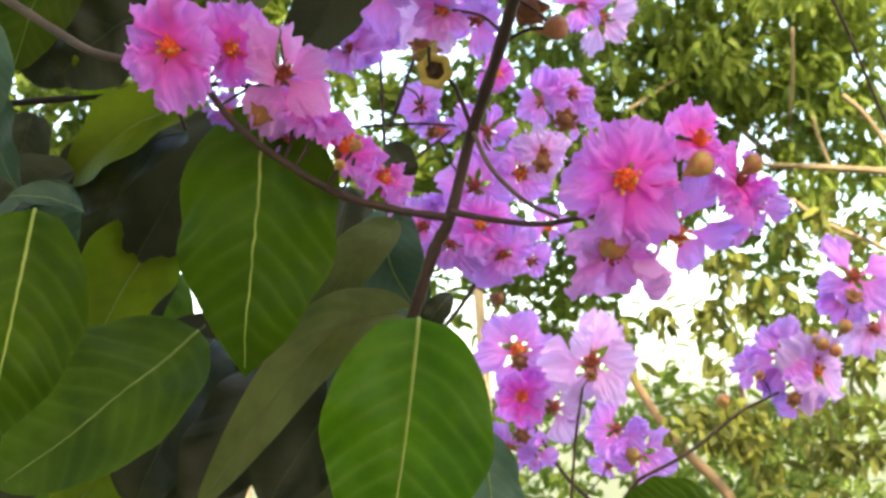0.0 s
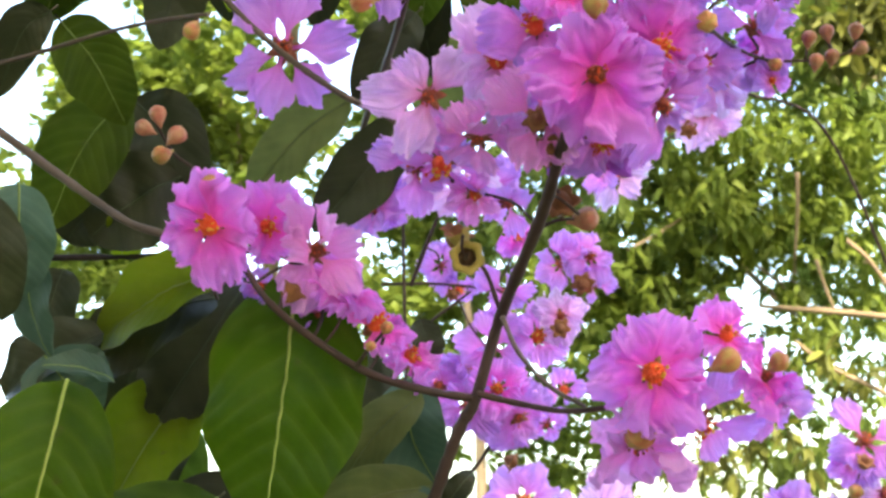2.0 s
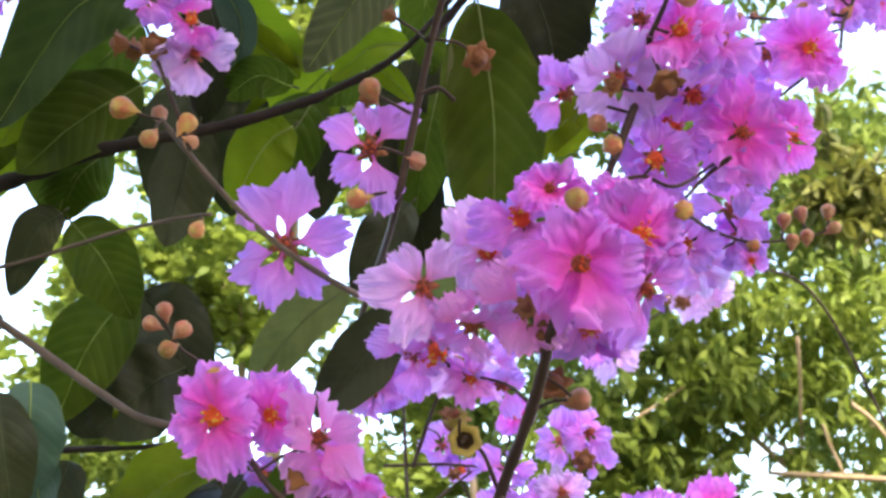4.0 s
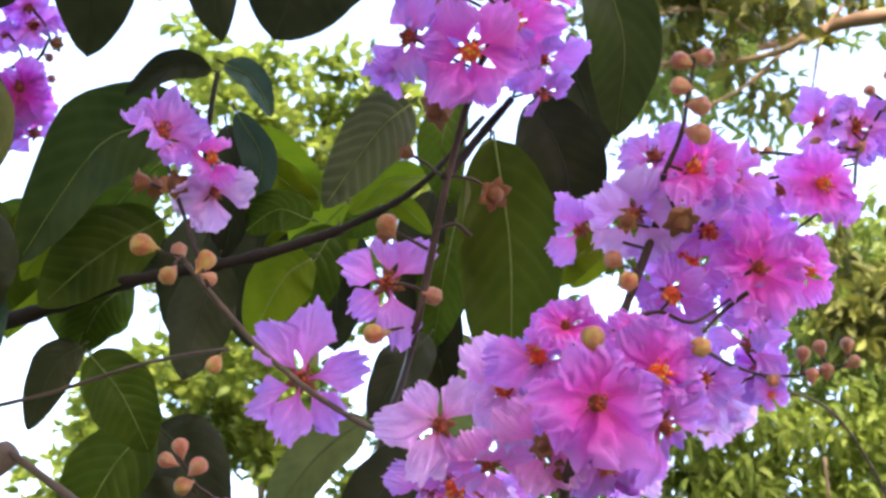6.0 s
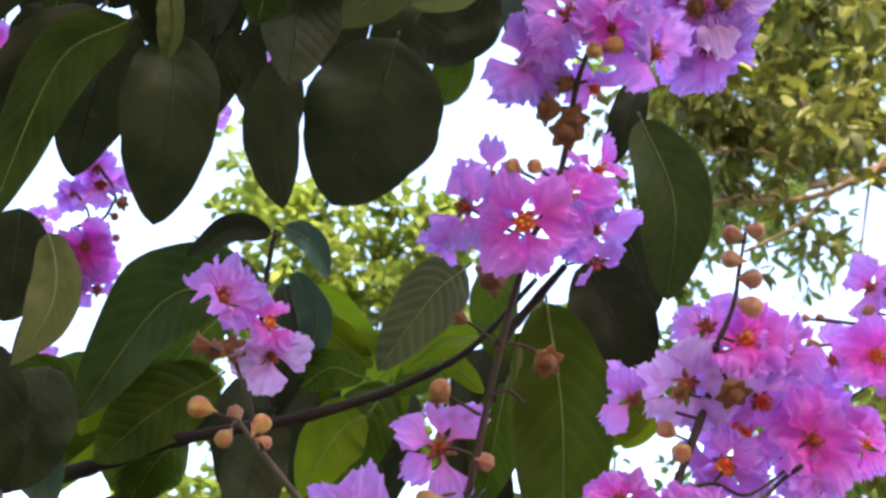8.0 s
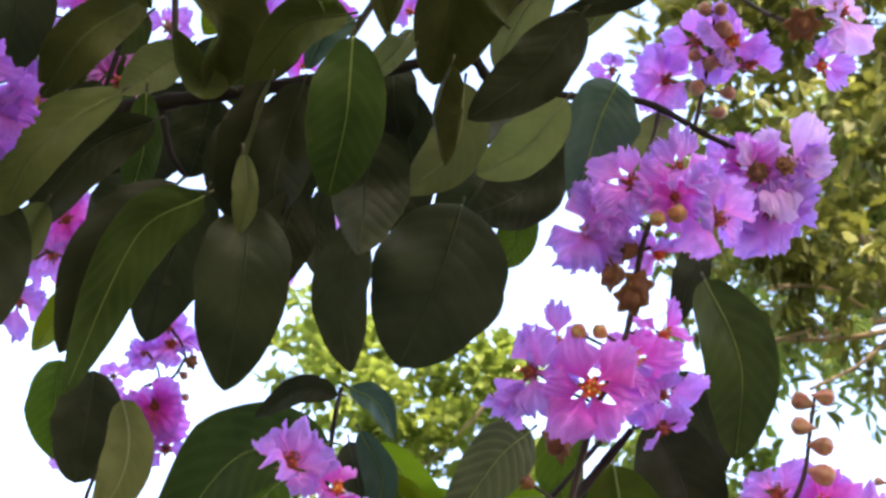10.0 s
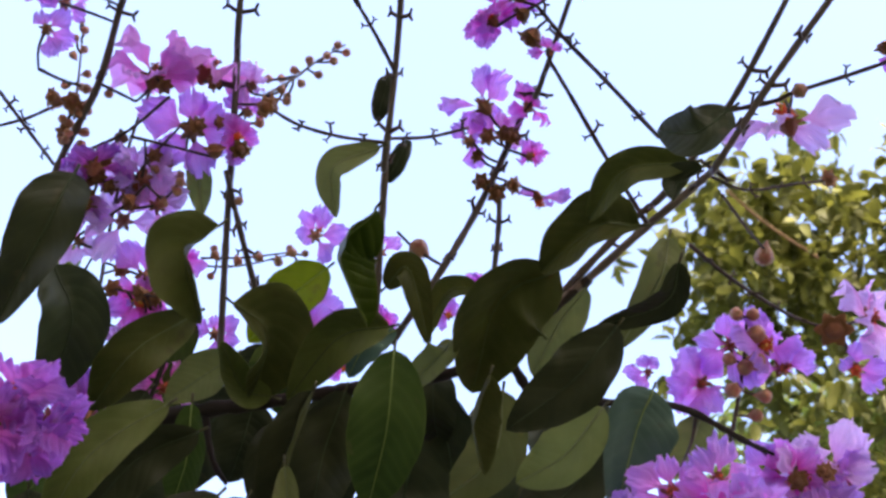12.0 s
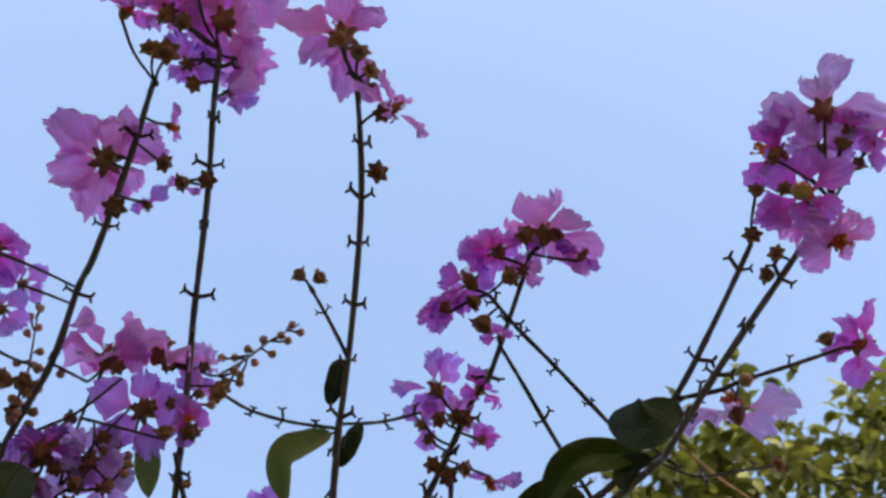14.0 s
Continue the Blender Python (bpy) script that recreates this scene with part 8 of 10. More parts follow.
pedicel(b, (-0.2633, 0.3404, 2.0922), (-0.2653, 0.3472, 2.101), 0.0007)
pedicel(b, (-0.2996, 0.3577, 2.1122), (-0.2924, 0.3565, 2.1136), 0.0007)
pedicel(b, (-0.2083, 0.2823, 2.1546), (-0.204, 0.2821, 2.1477), 0.0007)
pedicel(b, (-0.2338, 0.2694, 2.1575), (-0.2254, 0.2664, 2.1502), 0.0007)
pedicel(b, (-0.2487, 0.2477, 2.1726), (-0.2444, 0.2476, 2.168), 0.0007)
pedicel(b, (-0.203, 0.2554, 2.1705), (-0.2107, 0.2514, 2.1696), 0.0007)
pedicel(b, (-0.2047, 0.2641, 2.1654), (-0.1868, 0.2641, 2.163), 0.0007)
pedicel(b, (-0.2794, 0.3108, 2.1349), (-0.2743, 0.3084, 2.1355), 0.0007)
pedicel(b, (-0.3028, 0.2607, 2.1697), (-0.3079, 0.2595, 2.1726), 0.0007)
pedicel(b, (-0.2595, 0.2883, 2.1478), (-0.2609, 0.2922, 2.1611), 0.0007)
pedicel(b, (-0.2595, 0.2883, 2.1478), (-0.2598, 0.2954, 2.1583), 0.0007)
pedicel(b, (-0.2395, 0.2971, 2.1408), (-0.2449, 0.304, 2.1539), 0.0007)
pedicel(b, (-0.2436, 0.3008, 2.1369), (-0.2469, 0.3098, 2.1487), 0.0007)
pedicel(b, (-0.2534, 0.3022, 2.1342), (-0.2556, 0.3114, 2.1462), 0.0007)
pedicel(b, (-0.2448, 0.3015, 2.136), (-0.2459, 0.3122, 2.1469), 0.0007)
pedicel(b, (-0.3034, 0.3688, 2.1051), (-0.2998, 0.3685, 2.1024), 0.0007)
pedicel(b, (-0.3072, 0.3792, 2.0986), (-0.3021, 0.3778, 2.0949), 0.0007)
pedicel(b, (-0.3072, 0.3792, 2.0986), (-0.2992, 0.3808, 2.0922), 0.0007)
pedicel(b, (-0.1824, 0.2832, 2.2216), (-0.1976, 0.2862, 2.228), 0.0007)
pedicel(b, (-0.1804, 0.2843, 2.2272), (-0.1894, 0.2865, 2.2293), 0.0007)
pedicel(b, (-0.1824, 0.2832, 2.2216), (-0.1873, 0.2934, 2.2228), 0.0007)
pedicel(b, (-0.1766, 0.2857, 2.2373), (-0.1714, 0.2875, 2.2341), 0.0007)
pedicel(b, (-0.172, 0.2864, 2.2462), (-0.1648, 0.281, 2.2415), 0.0007)
pedicel(b, (-0.172, 0.2864, 2.2462), (-0.1613, 0.2834, 2.2397), 0.0007)
pedicel(b, (-0.1624, 0.2857, 2.2564), (-0.1572, 0.277, 2.2465), 0.0007)
pedicel(b, (-0.1624, 0.2857, 2.2564), (-0.1532, 0.2801, 2.2443), 0.0007)
pedicel(b, (-0.1845, 0.2818, 2.2156), (-0.2047, 0.303, 2.2138), 0.0007)
pedicel(b, (-0.3127, 0.2678, 2.2101), (-0.3195, 0.2695, 2.2115), 0.0007)
pedicel(b, (-0.3145, 0.2594, 2.2318), (-0.3107, 0.2562, 2.2279), 0.0007)
pedicel(b, (-0.3158, 0.2531, 2.2469), (-0.3106, 0.2422, 2.2391), 0.0007)
pedicel(b, (-0.3151, 0.2563, 2.2393), (-0.309, 0.2471, 2.235), 0.0007)
pedicel(b, (-0.3145, 0.2594, 2.2318), (-0.314, 0.2512, 2.2306), 0.0007)
pedicel(b, (-0.3116, 0.2723, 2.1965), (-0.3201, 0.2852, 2.1978), 0.0007)
pedicel(b, (-0.3116, 0.2723, 2.1965), (-0.31, 0.2812, 2.2015), 0.0007)
pedicel(b, (-0.2381, 0.3713, 2.152), (-0.2394, 0.3665, 2.1598), 0.0007)
pedicel(b, (-0.2068, 0.3778, 2.1641), (-0.2029, 0.3762, 2.1609), 0.0007)
pedicel(b, (-0.1933, 0.3794, 2.1699), (-0.1928, 0.3728, 2.1654), 0.0007)
pedicel(b, (-0.2381, 0.3713, 2.152), (-0.241, 0.3763, 2.1511), 0.0007)
pedicel(b, (-0.1933, 0.3794, 2.1699), (-0.1859, 0.3755, 2.1639), 0.0007)
pedicel(b, (-0.2192, 0.1342, 2.1946), (-0.2248, 0.1306, 2.1893), 0.0007)
pedicel(b, (-0.229, 0.1533, 2.1862), (-0.2278, 0.1538, 2.1822), 0.0007)
pedicel(b, (-0.215, 0.1258, 2.1977), (-0.2015, 0.1334, 2.1882), 0.0007)
pedicel(b, (-0.1759, 0.1468, 2.1886), (-0.1862, 0.1465, 2.1873), 0.0007)
pedicel(b, (-0.1952, 0.0913, 2.1901), (-0.1851, 0.0752, 2.1828), 0.0007)
pedicel(b, (-0.1952, 0.0913, 2.1901), (-0.1923, 0.0733, 2.1868), 0.0007)
pedicel(b, (-0.1627, 0.0932, 2.1902), (-0.1693, 0.0891, 2.1802), 0.0007)
pedicel(b, (-0.1599, 0.0785, 2.1991), (-0.1714, 0.061, 2.1894), 0.0007)
pedicel(b, (-0.1599, 0.0785, 2.1991), (-0.1818, 0.059, 2.1942), 0.0007)
flower(b, (-0.157, 0.066, 2.21), (0.38, 0.17, 0.91), 0.0338, "rose", slim=0.9)
pedicel(b, (-0.16, 0.078, 2.199), (-0.1599, 0.0649, 2.2027), 0.0008)
flower(b, (-0.151, 0.09, 2.21), (0.19, 0.73, 0.66), 0.0215, "rose", petals=5, slim=0.8)
pedicel(b, (-0.1605, 0.0804, 2.1976), (-0.1518, 0.086, 2.2063), 0.0008)
flower(b, (-0.18, 0.086, 2.204), (-0.44, 0.53, 0.73), 0.0179, "violet", petals=5, slim=0.8)
pedicel(b, (-0.161, 0.0828, 2.196), (-0.1779, 0.0833, 2.2009), 0.0008)
flower(b, (-0.158, 0.102, 2.199), (-0.36, 0.93, 0.06), 0.0149, "violet", petals=4, slim=0.8)
pedicel(b, (-0.166, 0.1024, 2.1923), (-0.1564, 0.0989, 2.1983), 0.0008)
flower(b, (-0.21, 0.057, 2.215), (0.56, -0.78, 0.27), 0.0240, "pink", petals=5, slim=0.7)
pedicel(b, (-0.1995, 0.0942, 2.2039), (-0.2129, 0.0617, 2.2131), 0.0008)
flower(b, (-0.168, 0.048, 2.218), (0.19, -0.2, 0.96), 0.0322, "pink", slim=0.9)
pedicel(b, (-0.16, 0.078, 2.199), (-0.1694, 0.0498, 2.2103), 0.0008)
flower(b, (-0.186, 0.058, 2.21), (-0.24, -0.28, 0.93), 0.0215, "rose", petals=5, slim=0.8)
pedicel(b, (-0.16, 0.078, 2.199), (-0.1846, 0.0599, 2.2056), 0.0008)
flower(b, (-0.233, 0.135, 2.197), (-0.33, 0.21, 0.92), 0.0363, "rose", slim=0.72)
pedicel(b, (-0.2218, 0.1396, 2.1928), (-0.2304, 0.1329, 2.1893), 0.0008)
flower(b, (-0.214, 0.162, 2.192), (-0.22, 0.91, 0.34), 0.0133, "violet", petals=3, slim=0.9)
pedicel(b, (-0.228, 0.152, 2.187), (-0.2131, 0.1595, 2.1912), 0.0008)
flower(b, (-0.199, 0.126, 2.217), (0.86, 0.5, -0.05), 0.0143, "rose", petals=3, slim=0.6)
pedicel(b, (-0.2094, 0.1134, 2.2027), (-0.202, 0.1244, 2.2176), 0.0008)
flower(b, (-0.197, 0.155, 2.201), (-0.22, 0.96, 0.2), 0.0112, "rose", petals=3, slim=0.7)
pedicel(b, (-0.1767, 0.1508, 2.1873), (-0.1964, 0.152, 2.2004), 0.0008)
flower(b, (-0.312, 0.188, 2.206), (-0.4, 0.07, 0.91), 0.0248, "pink", slim=0.8)
pedicel(b, (-0.264, 0.21, 2.191), (-0.3098, 0.1876, 2.2002), 0.0008)
flower(b, (-0.3, 0.21, 2.201), (0.15, 0.38, 0.91), 0.0160, "violet", petals=4, slim=0.9)
pedicel(b, (-0.2686, 0.2188, 2.1885), (-0.3004, 0.2081, 2.1972), 0.0008)
flower(b, (-0.311, 0.22, 2.19), (-0.51, 0.76, 0.41), 0.0160, "violet", petals=4, slim=0.9)
pedicel(b, (-0.325, 0.246, 2.192), (-0.3089, 0.217, 2.1884), 0.0008)
flower(b, (-0.251, 0.248, 2.176), (0.22, -0.56, 0.8), 0.0296, "rose")
pedicel(b, (-0.262, 0.258, 2.166), (-0.253, 0.2518, 2.1698), 0.0008)
flower(b, (-0.223, 0.254, 2.188), (0.43, -0.45, 0.78), 0.0322, "rose")
pedicel(b, (-0.203, 0.2543, 2.171), (-0.2264, 0.2576, 2.1823), 0.0008)
flower(b, (-0.198, 0.264, 2.185), (0.49, -0.27, 0.83), 0.0156, "pale", petals=4, slim=0.9)
pedicel(b, (-0.193, 0.274, 2.189), (-0.2002, 0.2647, 2.1814), 0.0008)
flower(b, (-0.23, 0.273, 2.155), (-0.21, 0.37, 0.91), 0.0292, "violet", slim=0.85)
pedicel(b, (-0.2318, 0.2779, 2.1419), (-0.2289, 0.2705, 2.1488), 0.0008)
flower(b, (-0.205, 0.279, 2.154), (0.64, -0.29, -0.71), 0.0168, "pink", petals=5, slim=0.8)
flower(b, (-0.201, 0.274, 2.171), (0.31, 0.68, 0.66), 0.0155, "violet", petals=4, slim=0.8)
pedicel(b, (-0.2059, 0.2706, 2.1615), (-0.2021, 0.2716, 2.1685), 0.0008)
flower(b, (-0.285, 0.28, 2.134), (-0.15, -0.19, 0.97), 0.0224, "deep", slim=0.85)
pedicel(b, (-0.284, 0.2747, 2.1487), (-0.2839, 0.2812, 2.1283), 0.0008)
flower(b, (-0.261, 0.294, 2.141), (-0.07, 0.34, 0.94), 0.0218, "pale", slim=0.8)
pedicel(b, (-0.2549, 0.2706, 2.1443), (-0.2609, 0.292, 2.1363), 0.0008)
flower(b, (-0.255, 0.309, 2.133), (-0.33, 0.57, 0.75), 0.0194, "pale", petals=5, slim=0.8)
pedicel(b, (-0.279, 0.311, 2.135), (-0.2535, 0.306, 2.1294), 0.0008)
flower(b, (-0.299, 0.293, 2.124), (-0.46, 0.24, 0.86), 0.0179, "violet", petals=5, slim=0.8)
pedicel(b, (-0.2921, 0.3158, 2.1287), (-0.2969, 0.2924, 2.1198), 0.0008)

# slender bare crape myrtle shoot with paired stubs
b = thing("flowering_branch", (-0.13, 0.361, 2.081), "slender bare crape myrtle shoot with paired stubs", "branch", "flowering branches")
line = [(-0.13, 0.361, 2.081), (-0.122, 0.314, 2.111), (-0.115, 0.274, 2.134), (-0.115, 0.276, 2.108), (-0.102, 0.22, 2.131), (-0.091, 0.154, 2.164), (-0.089, 0.102, 2.19), (-0.087, 0.091, 2.175)]
stem(b, line, 0.0022, 0.0014, GREY_TWIG)
stubs(b, line, 0.0300, 0.94, 0.3, 0.97)
line = [(-0.113, 0.262, 2.111), (-0.136, 0.254, 2.108), (-0.155, 0.244, 2.106), (-0.168, 0.233, 2.106)]
stem(b, line, 0.0010, 0.0009)
stubs(b, line, 0.0194, 0.62)
line = [(-0.112, 0.26, 2.112), (-0.091, 0.27, 2.126), (-0.07, 0.273, 2.137)]
stem(b, line, 0.0010, 0.0009)
stubs(b, line, 0.0194, 0.62)
pod(b, (-0.17, 0.232, 2.106), 0.0064, (-0.35, -0.7, -0.62))
line = [(-0.104, 0.227, 2.126), (-0.112, 0.211, 2.135), (-0.122, 0.193, 2.145)]
stem(b, line, 0.0012, 0.0009)
stubs(b, line, 0.0149, 0.62)
pod(b, (-0.127, 0.188, 2.148), 0.0056, (-0.61, -0.79, 0.08))
pod(b, (-0.116, 0.19, 2.147), 0.0056, (0.82, -0.57, 0.07))
pod(b, (-0.082, 0.143, 2.172), 0.0069, (0.51, -0.48, -0.71))
stem(b, [(-0.09, 0.142, 2.172), (-0.082, 0.142, 2.172)], 0.0009, 0.0006)
pod(b, (-0.094, 0.071, 2.179), 0.0063, (-0.3, -0.92, -0.24))
pod(b, (-0.084, 0.078, 2.176), 0.0067, (0.28, -0.91, -0.31))
pod(b, (-0.079, 0.087, 2.172), 0.0058, (0.64, -0.56, -0.53))
pod(b, (-0.075, 0.108, 2.167), 0.0059, (0.28, 0.01, -0.96))
stem(b, [(-0.088, 0.115, 2.168), (-0.081, 0.109, 2.166), (-0.075, 0.108, 2.167)], 0.0009, 0.0006)
pedicel(b, (-0.1219, 0.1935, 2.1447), (-0.124, 0.1912, 2.1473), 0.0007)
pedicel(b, (-0.0866, 0.0915, 2.1749), (-0.0924, 0.0756, 2.1803), 0.0007)
pedicel(b, (-0.0866, 0.0915, 2.1749), (-0.0857, 0.0831, 2.1776), 0.0007)
pedicel(b, (-0.0866, 0.0915, 2.1749), (-0.082, 0.0891, 2.1746), 0.0007)
flower(b, (-0.093, 0.073, 2.188), (0.03, -0.06, 1), 0.0333, "rose", slim=0.62)
pedicel(b, (-0.087, 0.091, 2.175), (-0.0934, 0.0736, 2.1799), 0.0008)
flower(b, (-0.071, 0.111, 2.178), (0.84, -0.52, 0.17), 0.0238, "rose", petals=5, slim=0.6)
pedicel(b, (-0.075, 0.108, 2.167), (-0.0763, 0.1142, 2.1766), 0.0008)
flower(b, (-0.081, 0.098, 2.181), (0.96, -0.21, 0.18), 0.0116, "rose", petals=3, slim=0.6)
pedicel(b, (-0.0877, 0.0933, 2.1824), (-0.0838, 0.0981, 2.1809), 0.0008)

# crape myrtle shoot ending in drooping violet flowers
b = thing("flowering_branch", (-0.125, 0.385, 2.088), "crape myrtle shoot ending in drooping violet flowers", "branch", "flowering branches")
line = [(-0.125, 0.385, 2.088), (-0.09, 0.353, 2.122), (-0.065, 0.33, 2.159), (-0.036, 0.291, 2.198), (-0.032, 0.271, 2.165), (-0.01, 0.222, 2.184), (-0.004, 0.208, 2.192)]
stem(b, line, 0.0023, 0.0013, GREY_TWIG)
stubs(b, line, 0.0276, 0.94, 0.15, 0.9)
line = [(-0.065, 0.373, 2.134), (-0.061, 0.354, 2.152), (-0.059, 0.336, 2.168)]
stem(b, line, 0.0018, 0.0015, GREY_TWIG)
stubs(b, line, 0.0195, 0.94)
stem(b, [(-0.121, 0.349, 2.147), (-0.111, 0.358, 2.141), (-0.095, 0.364, 2.131)], 0.0008, 0.0010)
bud(b, (-0.109, 0.358, 2.141), 0.0067, (-0.66, -0.74, 0.14), 1)
pod(b, (-0.063, 0.302, 2.171), 0.0061, (-0.5, -0.6, -0.62))
pod(b, (-0.052, 0.302, 2.172), 0.0061, (0.23, -0.75, -0.63))
pod(b, (-0.068, 0.321, 2.153), 0.0061, (-0.29, -0.66, -0.69))
pod(b, (-0.06, 0.327, 2.149), 0.0066, (0.34, -0.24, -0.91))
pod(b, (-0.05, 0.325, 2.153), 0.0061, (0.82, -0.26, -0.51))
pod(b, (-0.07, 0.31, 2.163), 0.0046, (-0.62, -0.62, -0.48))
pod(b, (-0.048, 0.304, 2.171), 0.0051, (0.44, -0.63, -0.63))
pod(b, (-0.006, 0.192, 2.184), 0.0063, (-0.09, -0.73, -0.67))
pod(b, (-0.016, 0.211, 2.172), 0.0072, (0.75, -0.55, -0.37))
pod(b, (-0.033, 0.235, 2.163), 0.0083, (-0.53, 0.46, -0.71))
pod(b, (-0.037, 0.224, 2.169), 0.0063, (-0.79, 0.23, -0.57))
pod(b, (0.011, 0.196, 2.189), 0.0063, (0.69, -0.57, -0.44))
line = [(0.033, 0.288, 2.137), (0.006, 0.259, 2.152), (-0.014, 0.238, 2.162), (-0.029, 0.22, 2.171)]
stem(b, line, 0.0013, 0.0011)
stubs(b, line, 0.0269, 0.7)
line = [(0.024, 0.328, 2.113), (0.003, 0.293, 2.131), (-0.013, 0.265, 2.147), (-0.024, 0.246, 2.157)]
stem(b, line, 0.0013, 0.0011)
stubs(b, line, 0.0269, 0.7)
pedicel(b, (-0.0527, 0.3146, 2.1781), (-0.0606, 0.305, 2.1734), 0.0007)
pedicel(b, (-0.0527, 0.3146, 2.1781), (-0.0526, 0.3058, 2.175), 0.0007)
pedicel(b, (-0.0653, 0.3298, 2.1593), (-0.0663, 0.3243, 2.1562), 0.0007)
pedicel(b, (-0.0653, 0.3298, 2.1593), (-0.0616, 0.3283, 2.1536), 0.0007)
pedicel(b, (-0.0653, 0.3298, 2.1593), (-0.0537, 0.3258, 2.1552), 0.0007)
pedicel(b, (-0.0593, 0.3228, 2.1681), (-0.0679, 0.3121, 2.1643), 0.0007)
pedicel(b, (-0.0527, 0.3146, 2.1781), (-0.0501, 0.3064, 2.1737), 0.0007)
pedicel(b, (-0.0038, 0.2084, 2.1922), (-0.0059, 0.1955, 2.1873), 0.0007)
pedicel(b, (-0.0286, 0.2204, 2.1715), (-0.0196, 0.2142, 2.1741), 0.0007)
pedicel(b, (-0.0232, 0.2273, 2.1679), (-0.0295, 0.232, 2.1671), 0.0007)
pedicel(b, (-0.0286, 0.2204, 2.1715), (-0.0329, 0.2227, 2.1716), 0.0007)
pedicel(b, (-0.0038, 0.2084, 2.1922), (0.0075, 0.1985, 2.1913), 0.0007)
flower(b, (0.004, 0.196, 2.193), (0.11, -0.4, 0.91), 0.0313, "rose", slim=0.85)
pedicel(b, (-0.004, 0.208, 2.192), (0.0034, 0.1987, 2.1857), 0.0008)
flower(b, (-0.022, 0.203, 2.189), (-0.36, -0.42, 0.84), 0.0254, "pink", slim=0.85)
pedicel(b, (-0.0066, 0.2142, 2.1878), (-0.02, 0.2051, 2.184), 0.0008)
flower(b, (-0.039, 0.217, 2.181), (-0.55, -0.47, 0.7), 0.0240, "deep", slim=0.85)
pedicel(b, (-0.029, 0.22, 2.171), (-0.036, 0.2202, 2.1766), 0.0008)
flower(b, (-0.054, 0.228, 2.174), (-0.62, -0.53, 0.58), 0.0204, "pink", petals=5, slim=0.85)
pedicel(b, (-0.029, 0.22, 2.171), (-0.0509, 0.2305, 2.1711), 0.0008)
flower(b, (0.025, 0.208, 2.186), (0.64, -0.64, 0.43), 0.0160, "deep", petals=4, slim=0.8)
pedicel(b, (-0.004, 0.208, 2.192), (0.0221, 0.2103, 2.1839), 0.0008)
flower(b, (-0.024, 0.243, 2.161), (0.09, 0.94, 0.32), 0.0108, "pink", petals=3, slim=0.8)
pedicel(b, (-0.024, 0.246, 2.157), (-0.0244, 0.2408, 2.1597), 0.0008)
flower(b, (-0.009, 0.214, 2.183), (0.13, 0.78, 0.62), 0.0160, "rose", petals=4, slim=0.8)
pedicel(b, (-0.0074, 0.216, 2.1868), (-0.0094, 0.211, 2.1809), 0.0008)
flower(b, (-0.064, 0.289, 2.183), (-0.47, -0.23, 0.85), 0.0231, "violet", slim=0.8)
pedicel(b, (-0.0492, 0.3103, 2.1829), (-0.0615, 0.2902, 2.1779), 0.0008)
flower(b, (-0.038, 0.291, 2.183), (0.55, -0.22, 0.81), 0.0192, "pink", petals=5, slim=0.8)
pedicel(b, (-0.0336, 0.2816, 2.1827), (-0.0409, 0.292, 2.1793), 0.0008)
flower(b, (-0.074, 0.302, 2.167), (-0.65, 0.38, 0.66), 0.0171, "violet", petals=4, slim=0.8)
pedicel(b, (-0.0574, 0.3209, 2.1703), (-0.0714, 0.3003, 2.164), 0.0008)
flower(b, (-0.039, 0.312, 2.162), (0.6, 0.59, 0.54), 0.0153, "pink", petals=4, slim=0.8)
pedicel(b, (-0.0533, 0.3157, 2.1766), (-0.0409, 0.3101, 2.1601), 0.0008)
flower(b, (-0.036, 0.332, 2.148), (0.17, 0.94, -0.29), 0.0168, "violet", petals=3, slim=0.9)
pedicel(b, (-0.0614, 0.3258, 2.1643), (-0.0364, 0.3281, 2.1488), 0.0008)
flower(b, (-0.056, 0.306, 2.178), (-0.04, 0.35, 0.93), 0.0170, "rose", petals=4, slim=0.8)
pedicel(b, (-0.0533, 0.3157, 2.1766), (-0.056, 0.3041, 2.1743), 0.0008)

# pair of long crape myrtle shoots with flowers at their ends
b = thing("flowering_branch", (-0.01, 0.351, 2.096), "pair of long crape myrtle shoots with flowers at their ends", "branch", "flowering branches")
line = [(-0.058, 0.373, 2.069), (-0.01, 0.351, 2.096), (0.023, 0.33, 2.112), (0.058, 0.31, 2.129), (0.063, 0.29, 2.115), (0.092, 0.253, 2.133), (0.127, 0.213, 2.154), (0.157, 0.178, 2.171)]
stem(b, line, 0.0026, 0.0016, GREY_TWIG)
stubs(b, line, 0.0296, 0.94, 0.35, 1)
line = [(-0.046, 0.376, 2.081), (-0.012, 0.347, 2.099), (0.017, 0.326, 2.115), (0.036, 0.307, 2.115), (0.068, 0.267, 2.129), (0.091, 0.232, 2.145), (0.113, 0.196, 2.163)]
stem(b, line, 0.0023, 0.0015, GREY_TWIG)
stubs(b, line, 0.0272, 0.94)
line = [(0.068, 0.268, 2.128), (0.092, 0.266, 2.131), (0.104, 0.263, 2.134), (0.132, 0.258, 2.139), (0.16, 0.253, 2.145)]
stem(b, line, 0.0014, 0.0011)
stubs(b, line, 0.0242, 0.7)
bud(b, (0.105, 0.26, 2.13), 0.0048, (0.13, -0.64, -0.76), 1)
pod(b, (0.113, 0.19, 2.161), 0.0060, (-0.05, -0.84, -0.53))
pod(b, (0.125, 0.199, 2.156), 0.0055, (-0.52, -0.74, -0.43))
pod(b, (0.12, 0.211, 2.155), 0.0060, (-0.9, -0.29, -0.32))
